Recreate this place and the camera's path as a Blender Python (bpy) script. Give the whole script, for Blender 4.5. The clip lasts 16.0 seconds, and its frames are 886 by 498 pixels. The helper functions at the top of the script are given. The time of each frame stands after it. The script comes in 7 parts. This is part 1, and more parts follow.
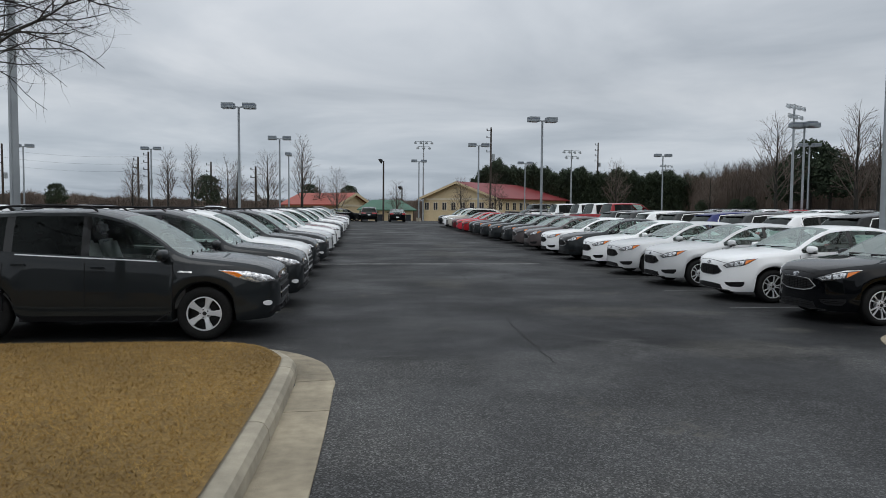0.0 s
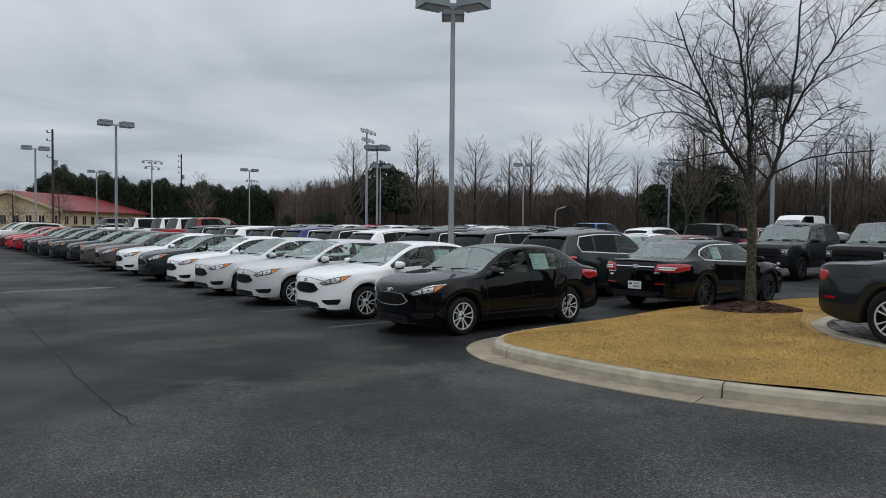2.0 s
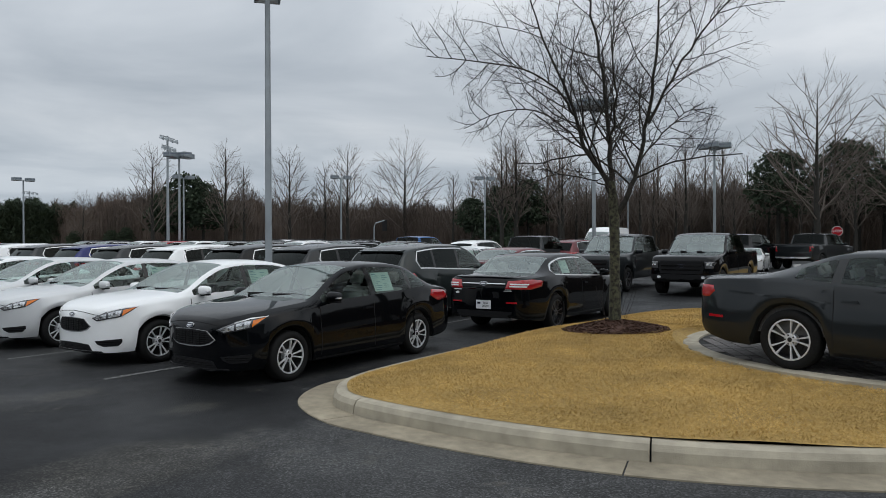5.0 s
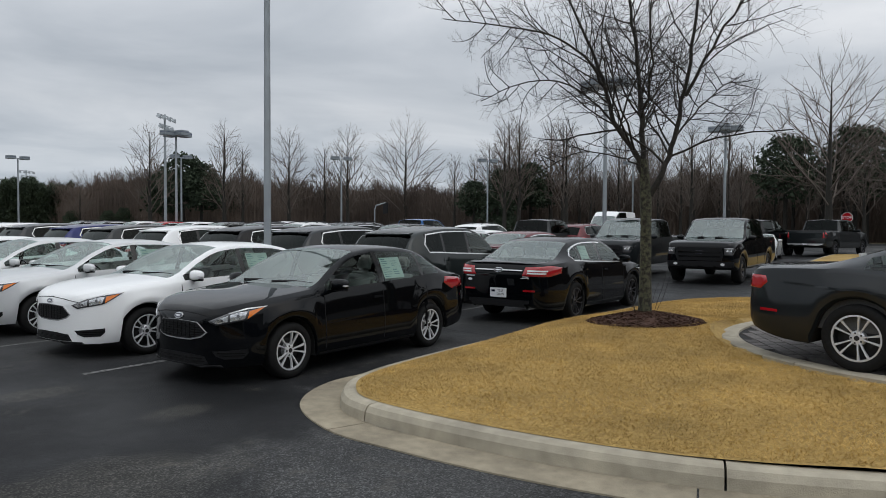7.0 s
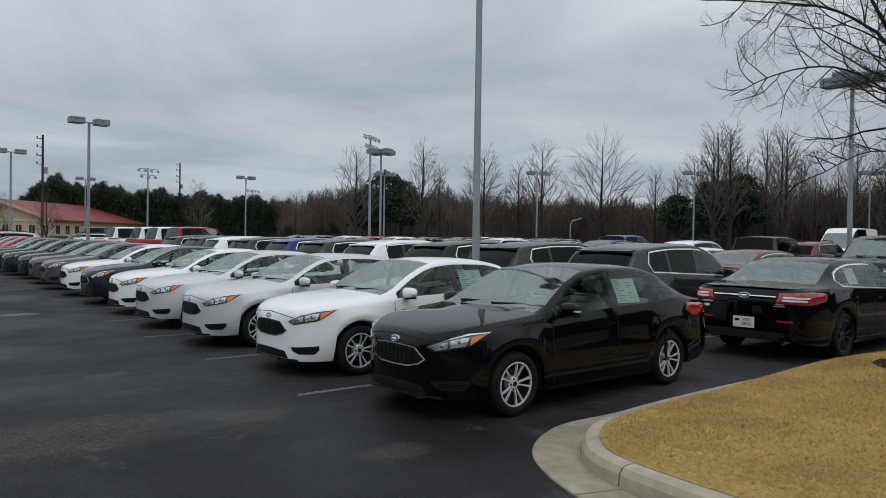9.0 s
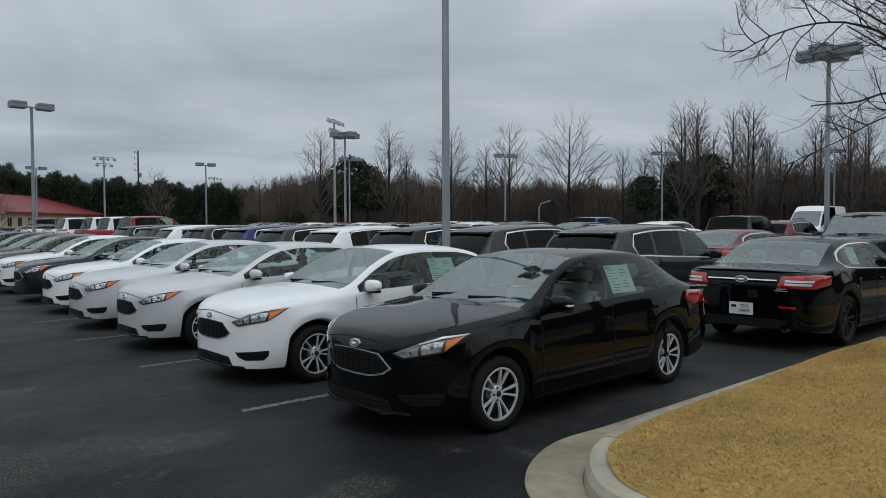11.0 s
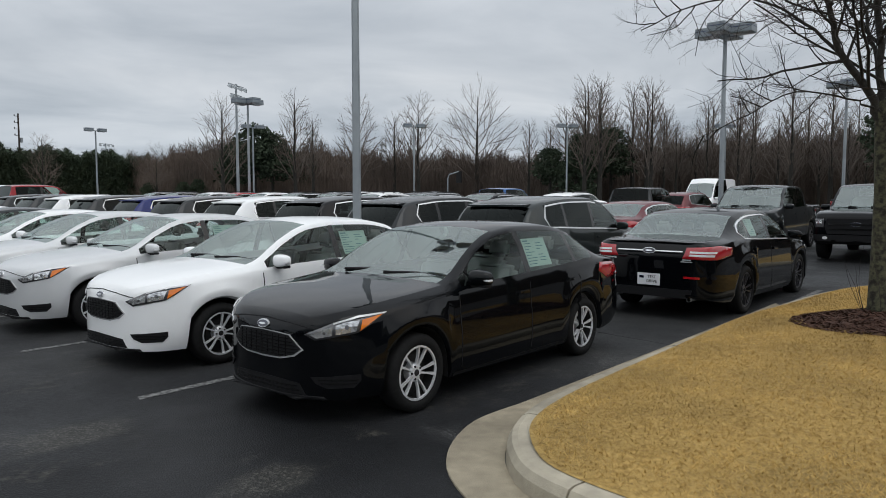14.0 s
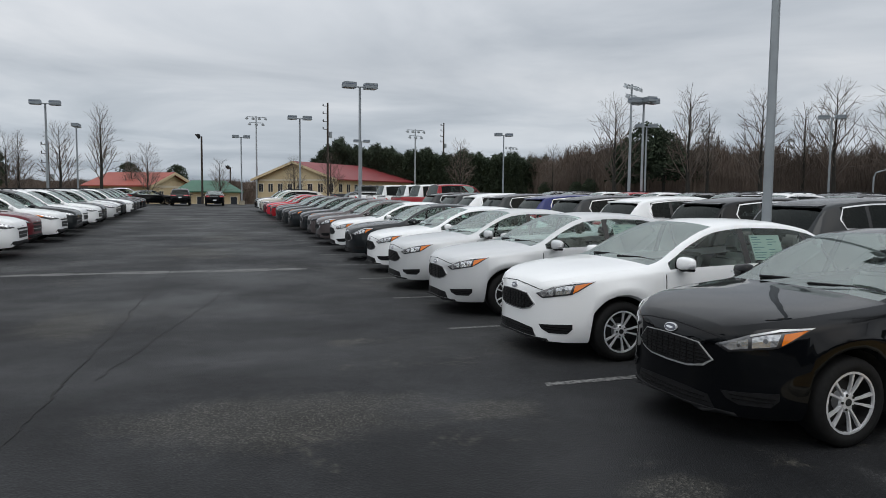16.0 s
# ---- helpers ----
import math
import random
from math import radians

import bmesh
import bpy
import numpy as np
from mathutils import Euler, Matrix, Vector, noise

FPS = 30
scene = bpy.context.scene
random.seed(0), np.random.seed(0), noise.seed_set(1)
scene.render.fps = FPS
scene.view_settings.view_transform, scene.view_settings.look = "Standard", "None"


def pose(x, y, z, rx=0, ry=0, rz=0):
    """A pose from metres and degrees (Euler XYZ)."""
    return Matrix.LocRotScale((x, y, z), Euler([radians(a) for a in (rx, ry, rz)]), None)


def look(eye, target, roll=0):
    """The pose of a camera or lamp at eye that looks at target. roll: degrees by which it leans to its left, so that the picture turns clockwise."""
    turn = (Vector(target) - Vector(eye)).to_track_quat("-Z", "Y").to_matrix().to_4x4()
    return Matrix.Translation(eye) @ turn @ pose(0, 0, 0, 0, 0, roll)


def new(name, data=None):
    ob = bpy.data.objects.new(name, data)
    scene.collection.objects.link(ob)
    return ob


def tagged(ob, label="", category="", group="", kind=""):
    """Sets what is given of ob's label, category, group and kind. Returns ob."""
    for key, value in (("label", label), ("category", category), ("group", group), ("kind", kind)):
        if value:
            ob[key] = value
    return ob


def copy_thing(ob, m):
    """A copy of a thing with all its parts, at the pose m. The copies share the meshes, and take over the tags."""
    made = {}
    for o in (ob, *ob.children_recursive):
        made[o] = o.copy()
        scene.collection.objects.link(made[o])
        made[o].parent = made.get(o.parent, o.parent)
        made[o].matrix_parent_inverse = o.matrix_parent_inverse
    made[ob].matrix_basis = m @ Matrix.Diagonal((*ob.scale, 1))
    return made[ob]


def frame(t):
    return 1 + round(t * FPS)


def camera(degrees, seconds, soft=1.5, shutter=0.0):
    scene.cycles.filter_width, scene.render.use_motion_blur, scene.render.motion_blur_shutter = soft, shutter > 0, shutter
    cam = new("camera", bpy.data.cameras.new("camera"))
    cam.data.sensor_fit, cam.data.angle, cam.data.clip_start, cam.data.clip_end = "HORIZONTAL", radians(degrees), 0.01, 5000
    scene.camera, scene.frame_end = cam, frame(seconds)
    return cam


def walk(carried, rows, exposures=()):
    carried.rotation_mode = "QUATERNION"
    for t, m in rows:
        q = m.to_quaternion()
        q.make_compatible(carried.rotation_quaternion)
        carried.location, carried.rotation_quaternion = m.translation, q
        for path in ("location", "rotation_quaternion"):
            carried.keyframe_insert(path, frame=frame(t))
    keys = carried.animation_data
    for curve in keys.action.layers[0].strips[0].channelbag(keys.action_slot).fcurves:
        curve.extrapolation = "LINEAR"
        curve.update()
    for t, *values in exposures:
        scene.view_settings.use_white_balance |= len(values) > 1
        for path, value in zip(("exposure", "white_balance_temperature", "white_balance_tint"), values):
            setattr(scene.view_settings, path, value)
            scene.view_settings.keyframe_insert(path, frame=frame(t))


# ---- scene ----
cam = camera(64.7, 16.0, soft=0.9)
PATH = [
    (0, (0.482, 0.444, 1.681), (0.710, 2.428, 1.574), 0.47),
    (0.5, (0.595, 0.815, 1.687), (1.131, 2.741, 1.623), -0.12),
    (1, (0.698, 1.098, 1.677), (1.405, 2.968, 1.619), 1.02),
    (1.5, (0.719, 1.322, 1.691), (1.765, 3.027, 1.705), 2.07),
    (2, (0.862, 1.633, 1.717), (2.132, 3.177, 1.661), 0.49),
    (2.5, (1.021, 1.990, 1.682), (2.314, 3.516, 1.657), -1.78),
    (3, (1.332, 2.373, 1.658), (2.472, 4.016, 1.620), -0.57),
    (3.5, (1.349, 2.567, 1.678), (2.477, 4.218, 1.690), -1.40),
    (4, (1.653, 2.722, 1.796), (3.071, 4.132, 1.730), 0.94),
    (4.5, (1.970, 3.054, 1.717), (3.500, 4.342, 1.687), 0.47),
    (4.7, (2.100, 3.244, 1.712), (3.715, 4.423, 1.712), -0.26),
    (6.8, (2.796, 4.114, 1.703), (4.444, 5.246, 1.659), 0.00),
    (7, (2.903, 4.226, 1.705), (4.532, 5.384, 1.644), 0.29),
    (7.5, (3.183, 4.587, 1.657), (4.607, 5.989, 1.581), 0.02),
    (8, (3.280, 4.915, 1.661), (4.668, 6.355, 1.627), 0.99),
    (10.3, (3.836, 5.817, 1.739), (4.926, 7.494, 1.718), -0.20),
    (10.5, (3.932, 5.938, 1.732), (5.101, 7.561, 1.724), -0.54),
    (11, (4.141, 6.185, 1.694), (5.472, 7.677, 1.631), -0.23),
    (11.5, (4.185, 6.337, 1.726), (5.710, 7.629, 1.681), -1.39),
    (12, (4.258, 6.388, 1.720), (5.843, 7.607, 1.679), 0.22),
    (12.5, (4.299, 6.408, 1.710), (5.872, 7.640, 1.631), 0.17),
    (13, (4.307, 6.410, 1.711), (5.848, 7.678, 1.576), -0.01),
    (13.5, (4.280, 6.391, 1.716), (5.798, 7.683, 1.561), -0.37),
    (14, (4.276, 6.417, 1.712), (5.787, 7.719, 1.564), -0.04),
    (14.5, (4.256, 6.488, 1.697), (5.601, 7.960, 1.552), 0.57),
    (15, (4.254, 6.504, 1.694), (5.378, 8.152, 1.559), 0.91),
    (15.5, (4.141, 6.473, 1.718), (5.090, 8.227, 1.567), 0.95),
    (16, (4.140, 6.551, 1.718), (4.768, 8.444, 1.564), 0.54),
]
walk(cam, [(t, look(eye, target, roll)) for t, eye, target, roll in PATH],
     exposures=[(0.0, 0.0, 6450, 9.5), (4.5, 0.0, 6380, 8.5), (7.0, 0.04, 6500, 10), (10.5, -0.24, 6230, 7), (12.5, -0.08, 6330, 8), (14.0, 0.12, 6500, 9.5), (16.0, 0.12, 6550, 10)])

from mathutils.bvhtree import BVHTree

# ---- world and light: an overcast afternoon ----
world = bpy.data.worlds.new("overcast_sky")
scene.world = world
world.use_nodes = True
wn, wl = world.node_tree.nodes, world.node_tree.links
wn.clear()


def wnode(kind, **kw):
    n = wn.new(kind)
    for k, v in kw.items():
        n.inputs[k.replace("_", " ")].default_value = v
    return n


w_out = wn.new("ShaderNodeOutputWorld")
w_bg = wn.new("ShaderNodeBackground")
w_bg.inputs["Strength"].default_value = 1.0
w_sky = wn.new("ShaderNodeTexSky")
w_sky.sky_type = "NISHITA"
w_sky.sun_disc = False
w_sky.sun_elevation = radians(38)
w_sky.sun_rotation = radians(150)
w_sky.air_density, w_sky.dust_density = 1.0, 3.0
w_tc = wn.new("ShaderNodeTexCoord")
w_sep = wn.new("ShaderNodeSeparateXYZ")
wl.new(w_tc.outputs["Generated"], w_sep.inputs[0])
# flatten the cloud deck: divide the direction by its height, so that bands close up towards the horizon
w_h = wn.new("ShaderNodeMath"); w_h.operation = "MAXIMUM"; w_h.inputs[1].default_value = 0.0
wl.new(w_sep.outputs[2], w_h.inputs[0])
w_add = wn.new("ShaderNodeMath"); w_add.operation = "ADD"; w_add.inputs[1].default_value = 0.10
wl.new(w_h.outputs[0], w_add.inputs[0])
w_dx = wn.new("ShaderNodeMath"); w_dx.operation = "DIVIDE"
w_dy = wn.new("ShaderNodeMath"); w_dy.operation = "DIVIDE"
wl.new(w_sep.outputs[0], w_dx.inputs[0]); wl.new(w_add.outputs[0], w_dx.inputs[1])
wl.new(w_sep.outputs[1], w_dy.inputs[0]); wl.new(w_add.outputs[0], w_dy.inputs[1])
w_vec = wn.new("ShaderNodeCombineXYZ")
wl.new(w_dx.outputs[0], w_vec.inputs[0]); wl.new(w_dy.outputs[0], w_vec.inputs[1])
w_noise = wnode("ShaderNodeTexNoise", Scale=0.62, Detail=6.0, Roughness=0.52, Distortion=0.5)
wl.new(w_vec.outputs[0], w_noise.inputs["Vector"])
w_ramp = wn.new("ShaderNodeValToRGB")
w_ramp.color_ramp.elements[0].position, w_ramp.color_ramp.elements[0].color = 0.32, (0.47, 0.51, 0.56, 1)
w_ramp.color_ramp.elements[1].position, w_ramp.color_ramp.elements[1].color = 0.66, (0.80, 0.82, 0.85, 1)
e = w_ramp.color_ramp.elements.new(0.5); e.color = (0.63, 0.665, 0.71, 1)
wl.new(w_noise.outputs["Fac"], w_ramp.inputs[0])
# a brighter, bluer strip low over the lane's far end
w_hr = wn.new("ShaderNodeValToRGB")
for p, c in ((0.0, (0.66, 0.71, 0.76, 1)), (0.07, (0.75, 0.79, 0.83, 1)), (0.16, (0.88, 0.89, 0.90, 1)), (0.3, (1.06, 1.06, 1.06, 1)), (0.75, (1.55, 1.55, 1.54, 1))):
    if p in (0.0,):
        el = w_hr.color_ramp.elements[0]
    elif p == 0.75:
        el = w_hr.color_ramp.elements[-1]
    else:
        el = w_hr.color_ramp.elements.new(p)
    el.position, el.color = p, c
wl.new(w_h.outputs[0], w_hr.inputs[0])
w_mul = wn.new("ShaderNodeMix"); w_mul.data_type = "RGBA"; w_mul.blend_type = "MULTIPLY"; w_mul.inputs[0].default_value = 1.0
wl.new(w_ramp.outputs[0], w_mul.inputs[6]); wl.new(w_hr.outputs[0], w_mul.inputs[7])
w_sc = wn.new("ShaderNodeMix"); w_sc.data_type = "RGBA"; w_sc.blend_type = "MULTIPLY"; w_sc.inputs[0].default_value = 1.0
w_sc.inputs[7].default_value = (0.07, 0.07, 0.07, 1)
wl.new(w_sky.outputs[0], w_sc.inputs[6])
w_mix = wn.new("ShaderNodeMix"); w_mix.data_type = "RGBA"; w_mix.inputs[0].default_value = 0.9
wl.new(w_sc.outputs[2], w_mix.inputs[6]); wl.new(w_mul.outputs[2], w_mix.inputs[7])
wl.new(w_mix.outputs[2], w_bg.inputs["Color"])
wl.new(w_bg.outputs[0], w_out.inputs[0])

sun = new("sun", bpy.data.lights.new("sun", "SUN"))
sun.data.energy, sun.data.angle, sun.data.color = 0.5, radians(40), (1.0, 0.985, 0.96)
sun.matrix_world = look((0, 0, 40), (9, 15, 0))

# ---- materials ----
MATS = {}


def mat(name, colour, rough=0.5, metal=0.0, var=0.0, scale=8.0, bump=0.0, bscale=60.0, colour2=None, coat=0.0, detail=6.0, spec=0.5, space="Object", contrast=0.25, var2=0.0, scale2=0.6, emit=0.0, per_piece=0.0):
    """A principled material with mottling at two scales and fine relief."""
    if name in MATS:
        return MATS[name]
    m = bpy.data.materials.new(name)
    m.use_nodes = True
    n, l = m.node_tree.nodes, m.node_tree.links
    b = n["Principled BSDF"]
    b.inputs["Roughness"].default_value, b.inputs["Metallic"].default_value = rough, metal
    b.inputs["Specular IOR Level"].default_value = spec
    b.inputs["Coat Weight"].default_value, b.inputs["Coat Roughness"].default_value = coat, 0.04
    c1 = (*colour, 1)
    tc = n.new("ShaderNodeTexCoord")
    if colour2 is not None or var > 0:
        t = n.new("ShaderNodeTexNoise")
        t.inputs["Scale"].default_value, t.inputs["Detail"].default_value = scale, detail
        l.new(tc.outputs[space], t.inputs["Vector"])
        r = n.new("ShaderNodeValToRGB")
        c2 = (*colour2, 1) if colour2 is not None else (*[min(1, c * (1 + var)) for c in colour], 1)
        if colour2 is None:
            c1 = (*[c * (1 - var) for c in colour], 1)
        r.color_ramp.elements[0].position, r.color_ramp.elements[0].color = 0.5 - contrast, c1
        r.color_ramp.elements[1].position, r.color_ramp.elements[1].color = 0.5 + contrast, c2
        l.new(t.outputs["Fac"], r.inputs[0])
        last = r.outputs[0]
        if var2 > 0:
            t2 = n.new("ShaderNodeTexNoise")
            t2.inputs["Scale"].default_value, t2.inputs["Detail"].default_value = scale2, 4
            l.new(tc.outputs[space], t2.inputs["Vector"])
            r2 = n.new("ShaderNodeValToRGB")
            r2.color_ramp.elements[0].position, r2.color_ramp.elements[0].color = 0.3, (1 - var2, 1 - var2, 1 - var2, 1)
            r2.color_ramp.elements[1].position, r2.color_ramp.elements[1].color = 0.7, (1 + var2, 1 + var2, 1 + var2, 1)
            l.new(t2.outputs["Fac"], r2.inputs[0])
            mx = n.new("ShaderNodeMix"); mx.data_type = "RGBA"; mx.blend_type = "MULTIPLY"; mx.inputs[0].default_value = 1
            l.new(last, mx.inputs[6]); l.new(r2.outputs[0], mx.inputs[7])
            last = mx.outputs[2]
        if per_piece > 0:
            oi = n.new("ShaderNodeObjectInfo")
            mr = n.new("ShaderNodeMapRange")
            mr.inputs[3].default_value, mr.inputs[4].default_value = 1 - per_piece, 1 + per_piece
            l.new(oi.outputs["Random"], mr.inputs[0])
            mx = n.new("ShaderNodeMix"); mx.data_type = "RGBA"; mx.blend_type = "MULTIPLY"; mx.inputs[0].default_value = 1
            l.new(last, mx.inputs[6]); l.new(mr.outputs[0], mx.inputs[7])
            last = mx.outputs[2]
        l.new(last, b.inputs["Base Color"])
    else:
        b.inputs["Base Color"].default_value = c1
    if bump > 0:
        t = n.new("ShaderNodeTexNoise")
        t.inputs["Scale"].default_value, t.inputs["Detail"].default_value = bscale, 4
        l.new(tc.outputs[space], t.inputs["Vector"])
        bp = n.new("ShaderNodeBump")
        bp.inputs["Strength"].default_value, bp.inputs["Distance"].default_value = bump, 0.01
        l.new(t.outputs["Fac"], bp.inputs["Height"])
        l.new(bp.outputs[0], b.inputs["Normal"])
    if emit > 0:
        b.inputs["Emission Color"].default_value = c1
        b.inputs["Emission Strength"].default_value = emit
    MATS[name] = m
    return m


def glass(name, tint, gloss=1.0, ior=1.55):
    """A thin pane: tinted see-through with a clear reflection that grows at a glancing angle."""
    m = bpy.data.materials.new(name)
    m.use_nodes = True
    n, l = m.node_tree.nodes, m.node_tree.links
    n.remove(n["Principled BSDF"])
    tr, gl, mx = n.new("ShaderNodeBsdfTransparent"), n.new("ShaderNodeBsdfGlossy"), n.new("ShaderNodeMixShader")
    fr = n.new("ShaderNodeFresnel")
    fr.inputs["IOR"].default_value = ior
    tr.inputs[0].default_value = (*tint, 1)
    gl.inputs["Roughness"].default_value = 0.015
    gl.inputs[0].default_value = (0.92 * gloss, gloss, 0.97 * gloss, 1)
    l.new(fr.outputs[0], mx.inputs[0]); l.new(tr.outputs[0], mx.inputs[1]); l.new(gl.outputs[0], mx.inputs[2])
    l.new(mx.outputs[0], n["Material Output"].inputs[0])
    MATS[name] = m
    return m


def paint(name, colour, metal=0.0, rough=0.28):
    m = mat(name, colour, rough=rough + 0.1, metal=metal, coat=0.75, spec=0.05, var=0.04, scale=400.0, detail=2, var2=0.03, scale2=1.5)
    if max(colour) < 0.02:
        b = m.node_tree.nodes["Principled BSDF"]
        b.inputs["Coat Weight"].default_value, b.inputs["Coat IOR"].default_value = 1.0, 1.36
        b.inputs["Specular IOR Level"].default_value = 0.0
    return m


PAINT = {
    "black": paint("paint_black", (0.0022, 0.0027, 0.0036)),
    "white": paint("paint_white", (0.88, 0.89, 0.89)),
    "silver": paint("paint_silver", (0.63, 0.64, 0.645), 0.35, 0.35),
    "grey": paint("paint_magnetic_grey", (0.016, 0.019, 0.021), 0.3, 0.35),
    "dgrey": paint("paint_dark_grey", (0.015, 0.018, 0.020), 0.3, 0.35),
    "green": paint("paint_dark_green_grey", (0.016, 0.022, 0.022), 0.3, 0.3),
    "maroon": paint("paint_maroon", (0.12, 0.016, 0.022), 0.2, 0.3),
    "red": paint("paint_red", (0.32, 0.012, 0.018)),
    "pink": paint("paint_race_red", (0.55, 0.03, 0.05)),
    "blue": paint("paint_blue", (0.010, 0.018, 0.12), 0.2, 0.3),
    "lblue": paint("paint_light_blue", (0.03, 0.12, 0.34), 0.2, 0.3),
    "beige": paint("paint_beige", (0.50, 0.47, 0.42), 0.2, 0.35),
    "brown": paint("paint_brown_grey", (0.09, 0.075, 0.075), 0.3, 0.35),
}
RUBBER = mat("tyre_rubber", (0.010, 0.010, 0.010), 0.8, var=0.3, scale=30, spec=0.2)
ALLOY = mat("alloy", (0.70, 0.71, 0.73), 0.35, 0.35, var=0.05, scale=60)
DARKALLOY = mat("dark_alloy", (0.09, 0.09, 0.1), 0.3, 0.7)
HUB = mat("hub_dark", (0.02, 0.02, 0.02), 0.6, 0.3)
PLASTIC = mat("black_plastic", (0.010, 0.010, 0.011), 0.6, var=0.2, scale=40, spec=0.18)
GLOSSBLACK = mat("gloss_black", (0.006, 0.006, 0.006), 0.08)
UNDER = mat("underbody", (0.008, 0.008, 0.008), 0.9)
CHROME = mat("chrome", (0.80, 0.81, 0.82), 0.18, 0.6)
CABIN = mat("cabin_cloth", (0.10, 0.10, 0.10), 0.9, var=0.3, scale=90)
SEATGREY = mat("seat_cloth", (0.34, 0.34, 0.33), 0.95, var=0.25, scale=120)
AMBER = mat("amber_lens", (0.85, 0.22, 0.02), 0.12, coat=1.0)
REDLENS = mat("red_lens", (0.40, 0.010, 0.016), 0.1, coat=1.0)
WHITELENS = mat("white_lens", (0.75, 0.75, 0.76), 0.12, coat=1.0)
LAMPDARK = mat("lamp_housing", (0.10, 0.10, 0.105), 0.15, 0.3, coat=1.0)
LAMPIN = mat("lamp_reflector", (0.80, 0.81, 0.83), 0.14, 0.8, var=0.4, scale=22, contrast=0.12)
PLATE = mat("plate_white", (0.75, 0.76, 0.78), 0.4)
INK = mat("ink_black", (0.01, 0.01, 0.012), 0.6)
OVALBLUE = mat("badge_blue", (0.010, 0.016, 0.040), 0.15, coat=1.0)
STICKER = mat("sticker_paper", (0.58, 0.70, 0.64), 0.6)
STICKERTXT = mat("sticker_print", (0.16, 0.28, 0.3), 0.6)
WSHIELD = glass("windshield_glass", (0.82, 0.96, 0.90), 1.0, 3.0)
SIDEGLASS = glass("side_glass", (0.72, 0.82, 0.79), 1.0, 1.42)
PRIVACY = glass("privacy_glass", (0.05, 0.055, 0.055), 0.9, 1.27)

ASPHALT = None


def asphalt_material():
    """Sealed asphalt: aggregate speckle, broad worn patches, a dark sealed margin and thin cracks."""
    m = bpy.data.materials.new("asphalt")
    m.use_nodes = True
    n, l = m.node_tree.nodes, m.node_tree.links
    b = n["Principled BSDF"]
    tc = n.new("ShaderNodeTexCoord")

    def noise_tex(scale, detail=4, rough=0.55, dist=0.0):
        t = n.new("ShaderNodeTexNoise")
        t.inputs["Scale"].default_value, t.inputs["Detail"].default_value = scale, detail
        t.inputs["Roughness"].default_value, t.inputs["Distortion"].default_value = rough, dist
        l.new(tc.outputs["Object"], t.inputs["Vector"])
        return t.outputs["Fac"]

    def ramp(src, stops):
        r = n.new("ShaderNodeValToRGB")
        els = r.color_ramp.elements
        while len(els) < len(stops):
            els.new(0.5)
        for el, (p, v) in zip(els, stops):
            el.position, el.color = p, (v, v, v, 1) if not isinstance(v, tuple) else (*v, 1)
        l.new(src, r.inputs[0])
        return r.outputs[0]

    def mixc(kind, fac, a, bb):
        x = n.new("ShaderNodeMix"); x.data_type = "RGBA"; x.blend_type = kind
        if isinstance(fac, float):
            x.inputs[0].default_value = fac
        else:
            l.new(fac, x.inputs[0])
        for sock, v in ((6, a), (7, bb)):
            if isinstance(v, tuple):
                x.inputs[sock].default_value = (*v, 1)
            else:
                l.new(v, x.inputs[sock])
        return x.outputs[2]

    sealed = ramp(noise_tex(0.16, 5, 0.6, 0.4), [(0.36, (0.0090, 0.0095, 0.0105)), (0.50, (0.0180, 0.0188, 0.0203)), (0.66, (0.041, 0.0415, 0.041))])
    worn = ramp(noise_tex(0.22, 5, 0.6, 0.4), [(0.34, (0.025, 0.0255, 0.0265)), (0.50, (0.049, 0.0495, 0.0495)), (0.66, (0.079, 0.078, 0.074))])
    # the approach before the stalls was never resealed: an irregular edge across the lane
    sep = n.new("ShaderNodeSeparateXYZ")
    l.new(tc.outputs["Object"], sep.inputs[0])
    ed = n.new("ShaderNodeMath"); ed.operation = "MULTIPLY_ADD"
    ed.inputs[1].default_value = 11.0
    l.new(noise_tex(0.30, 5, 0.65, 0.8), ed.inputs[0]); l.new(sep.outputs[1], ed.inputs[2])
    mk = n.new("ShaderNodeMapRange")
    mk.inputs[1].default_value, mk.inputs[2].default_value = 13.4, 14.6
    l.new(ed.outputs[0], mk.inputs[0])
    base = mixc("MIX", mk.outputs[0], worn, sealed)
    stain = ramp(noise_tex(0.9, 5, 0.65), [(0.3, 0.72), (0.7, 1.25)])
    col = mixc("MULTIPLY", 1.0, base, stain)
    grit = n.new("ShaderNodeTexVoronoi")
    grit.inputs["Scale"].default_value = 85
    l.new(tc.outputs["Object"], grit.inputs["Vector"])
    gr = ramp(grit.outputs["Color"], [(0.25, 0.40), (0.6, 0.9), (0.92, 3.2)])
    # the seal coat buries most of the grit
    gf = n.new("ShaderNodeMapRange")
    gf.inputs[3].default_value, gf.inputs[4].default_value = 0.85, 0.40
    l.new(mk.outputs[0], gf.inputs[0])
    col = mixc("MULTIPLY", gf.outputs[0], col, gr)
    # pale scuffs
    scuff = ramp(noise_tex(0.55, 6, 0.7, 0.3), [(0.58, 0.0), (0.70, 1.0)])
    fine = ramp(noise_tex(9.0, 4, 0.7), [(0.45, 0.0), (0.62, 1.0)])
    both = mixc("MULTIPLY", 1.0, scuff, fine)
    col = mixc("MIX", both, col, (0.105, 0.098, 0.082))
    # worn spots of bare aggregate, each with a ragged rim
    rag = noise_tex(1.6, 6, 0.7, 0.3)
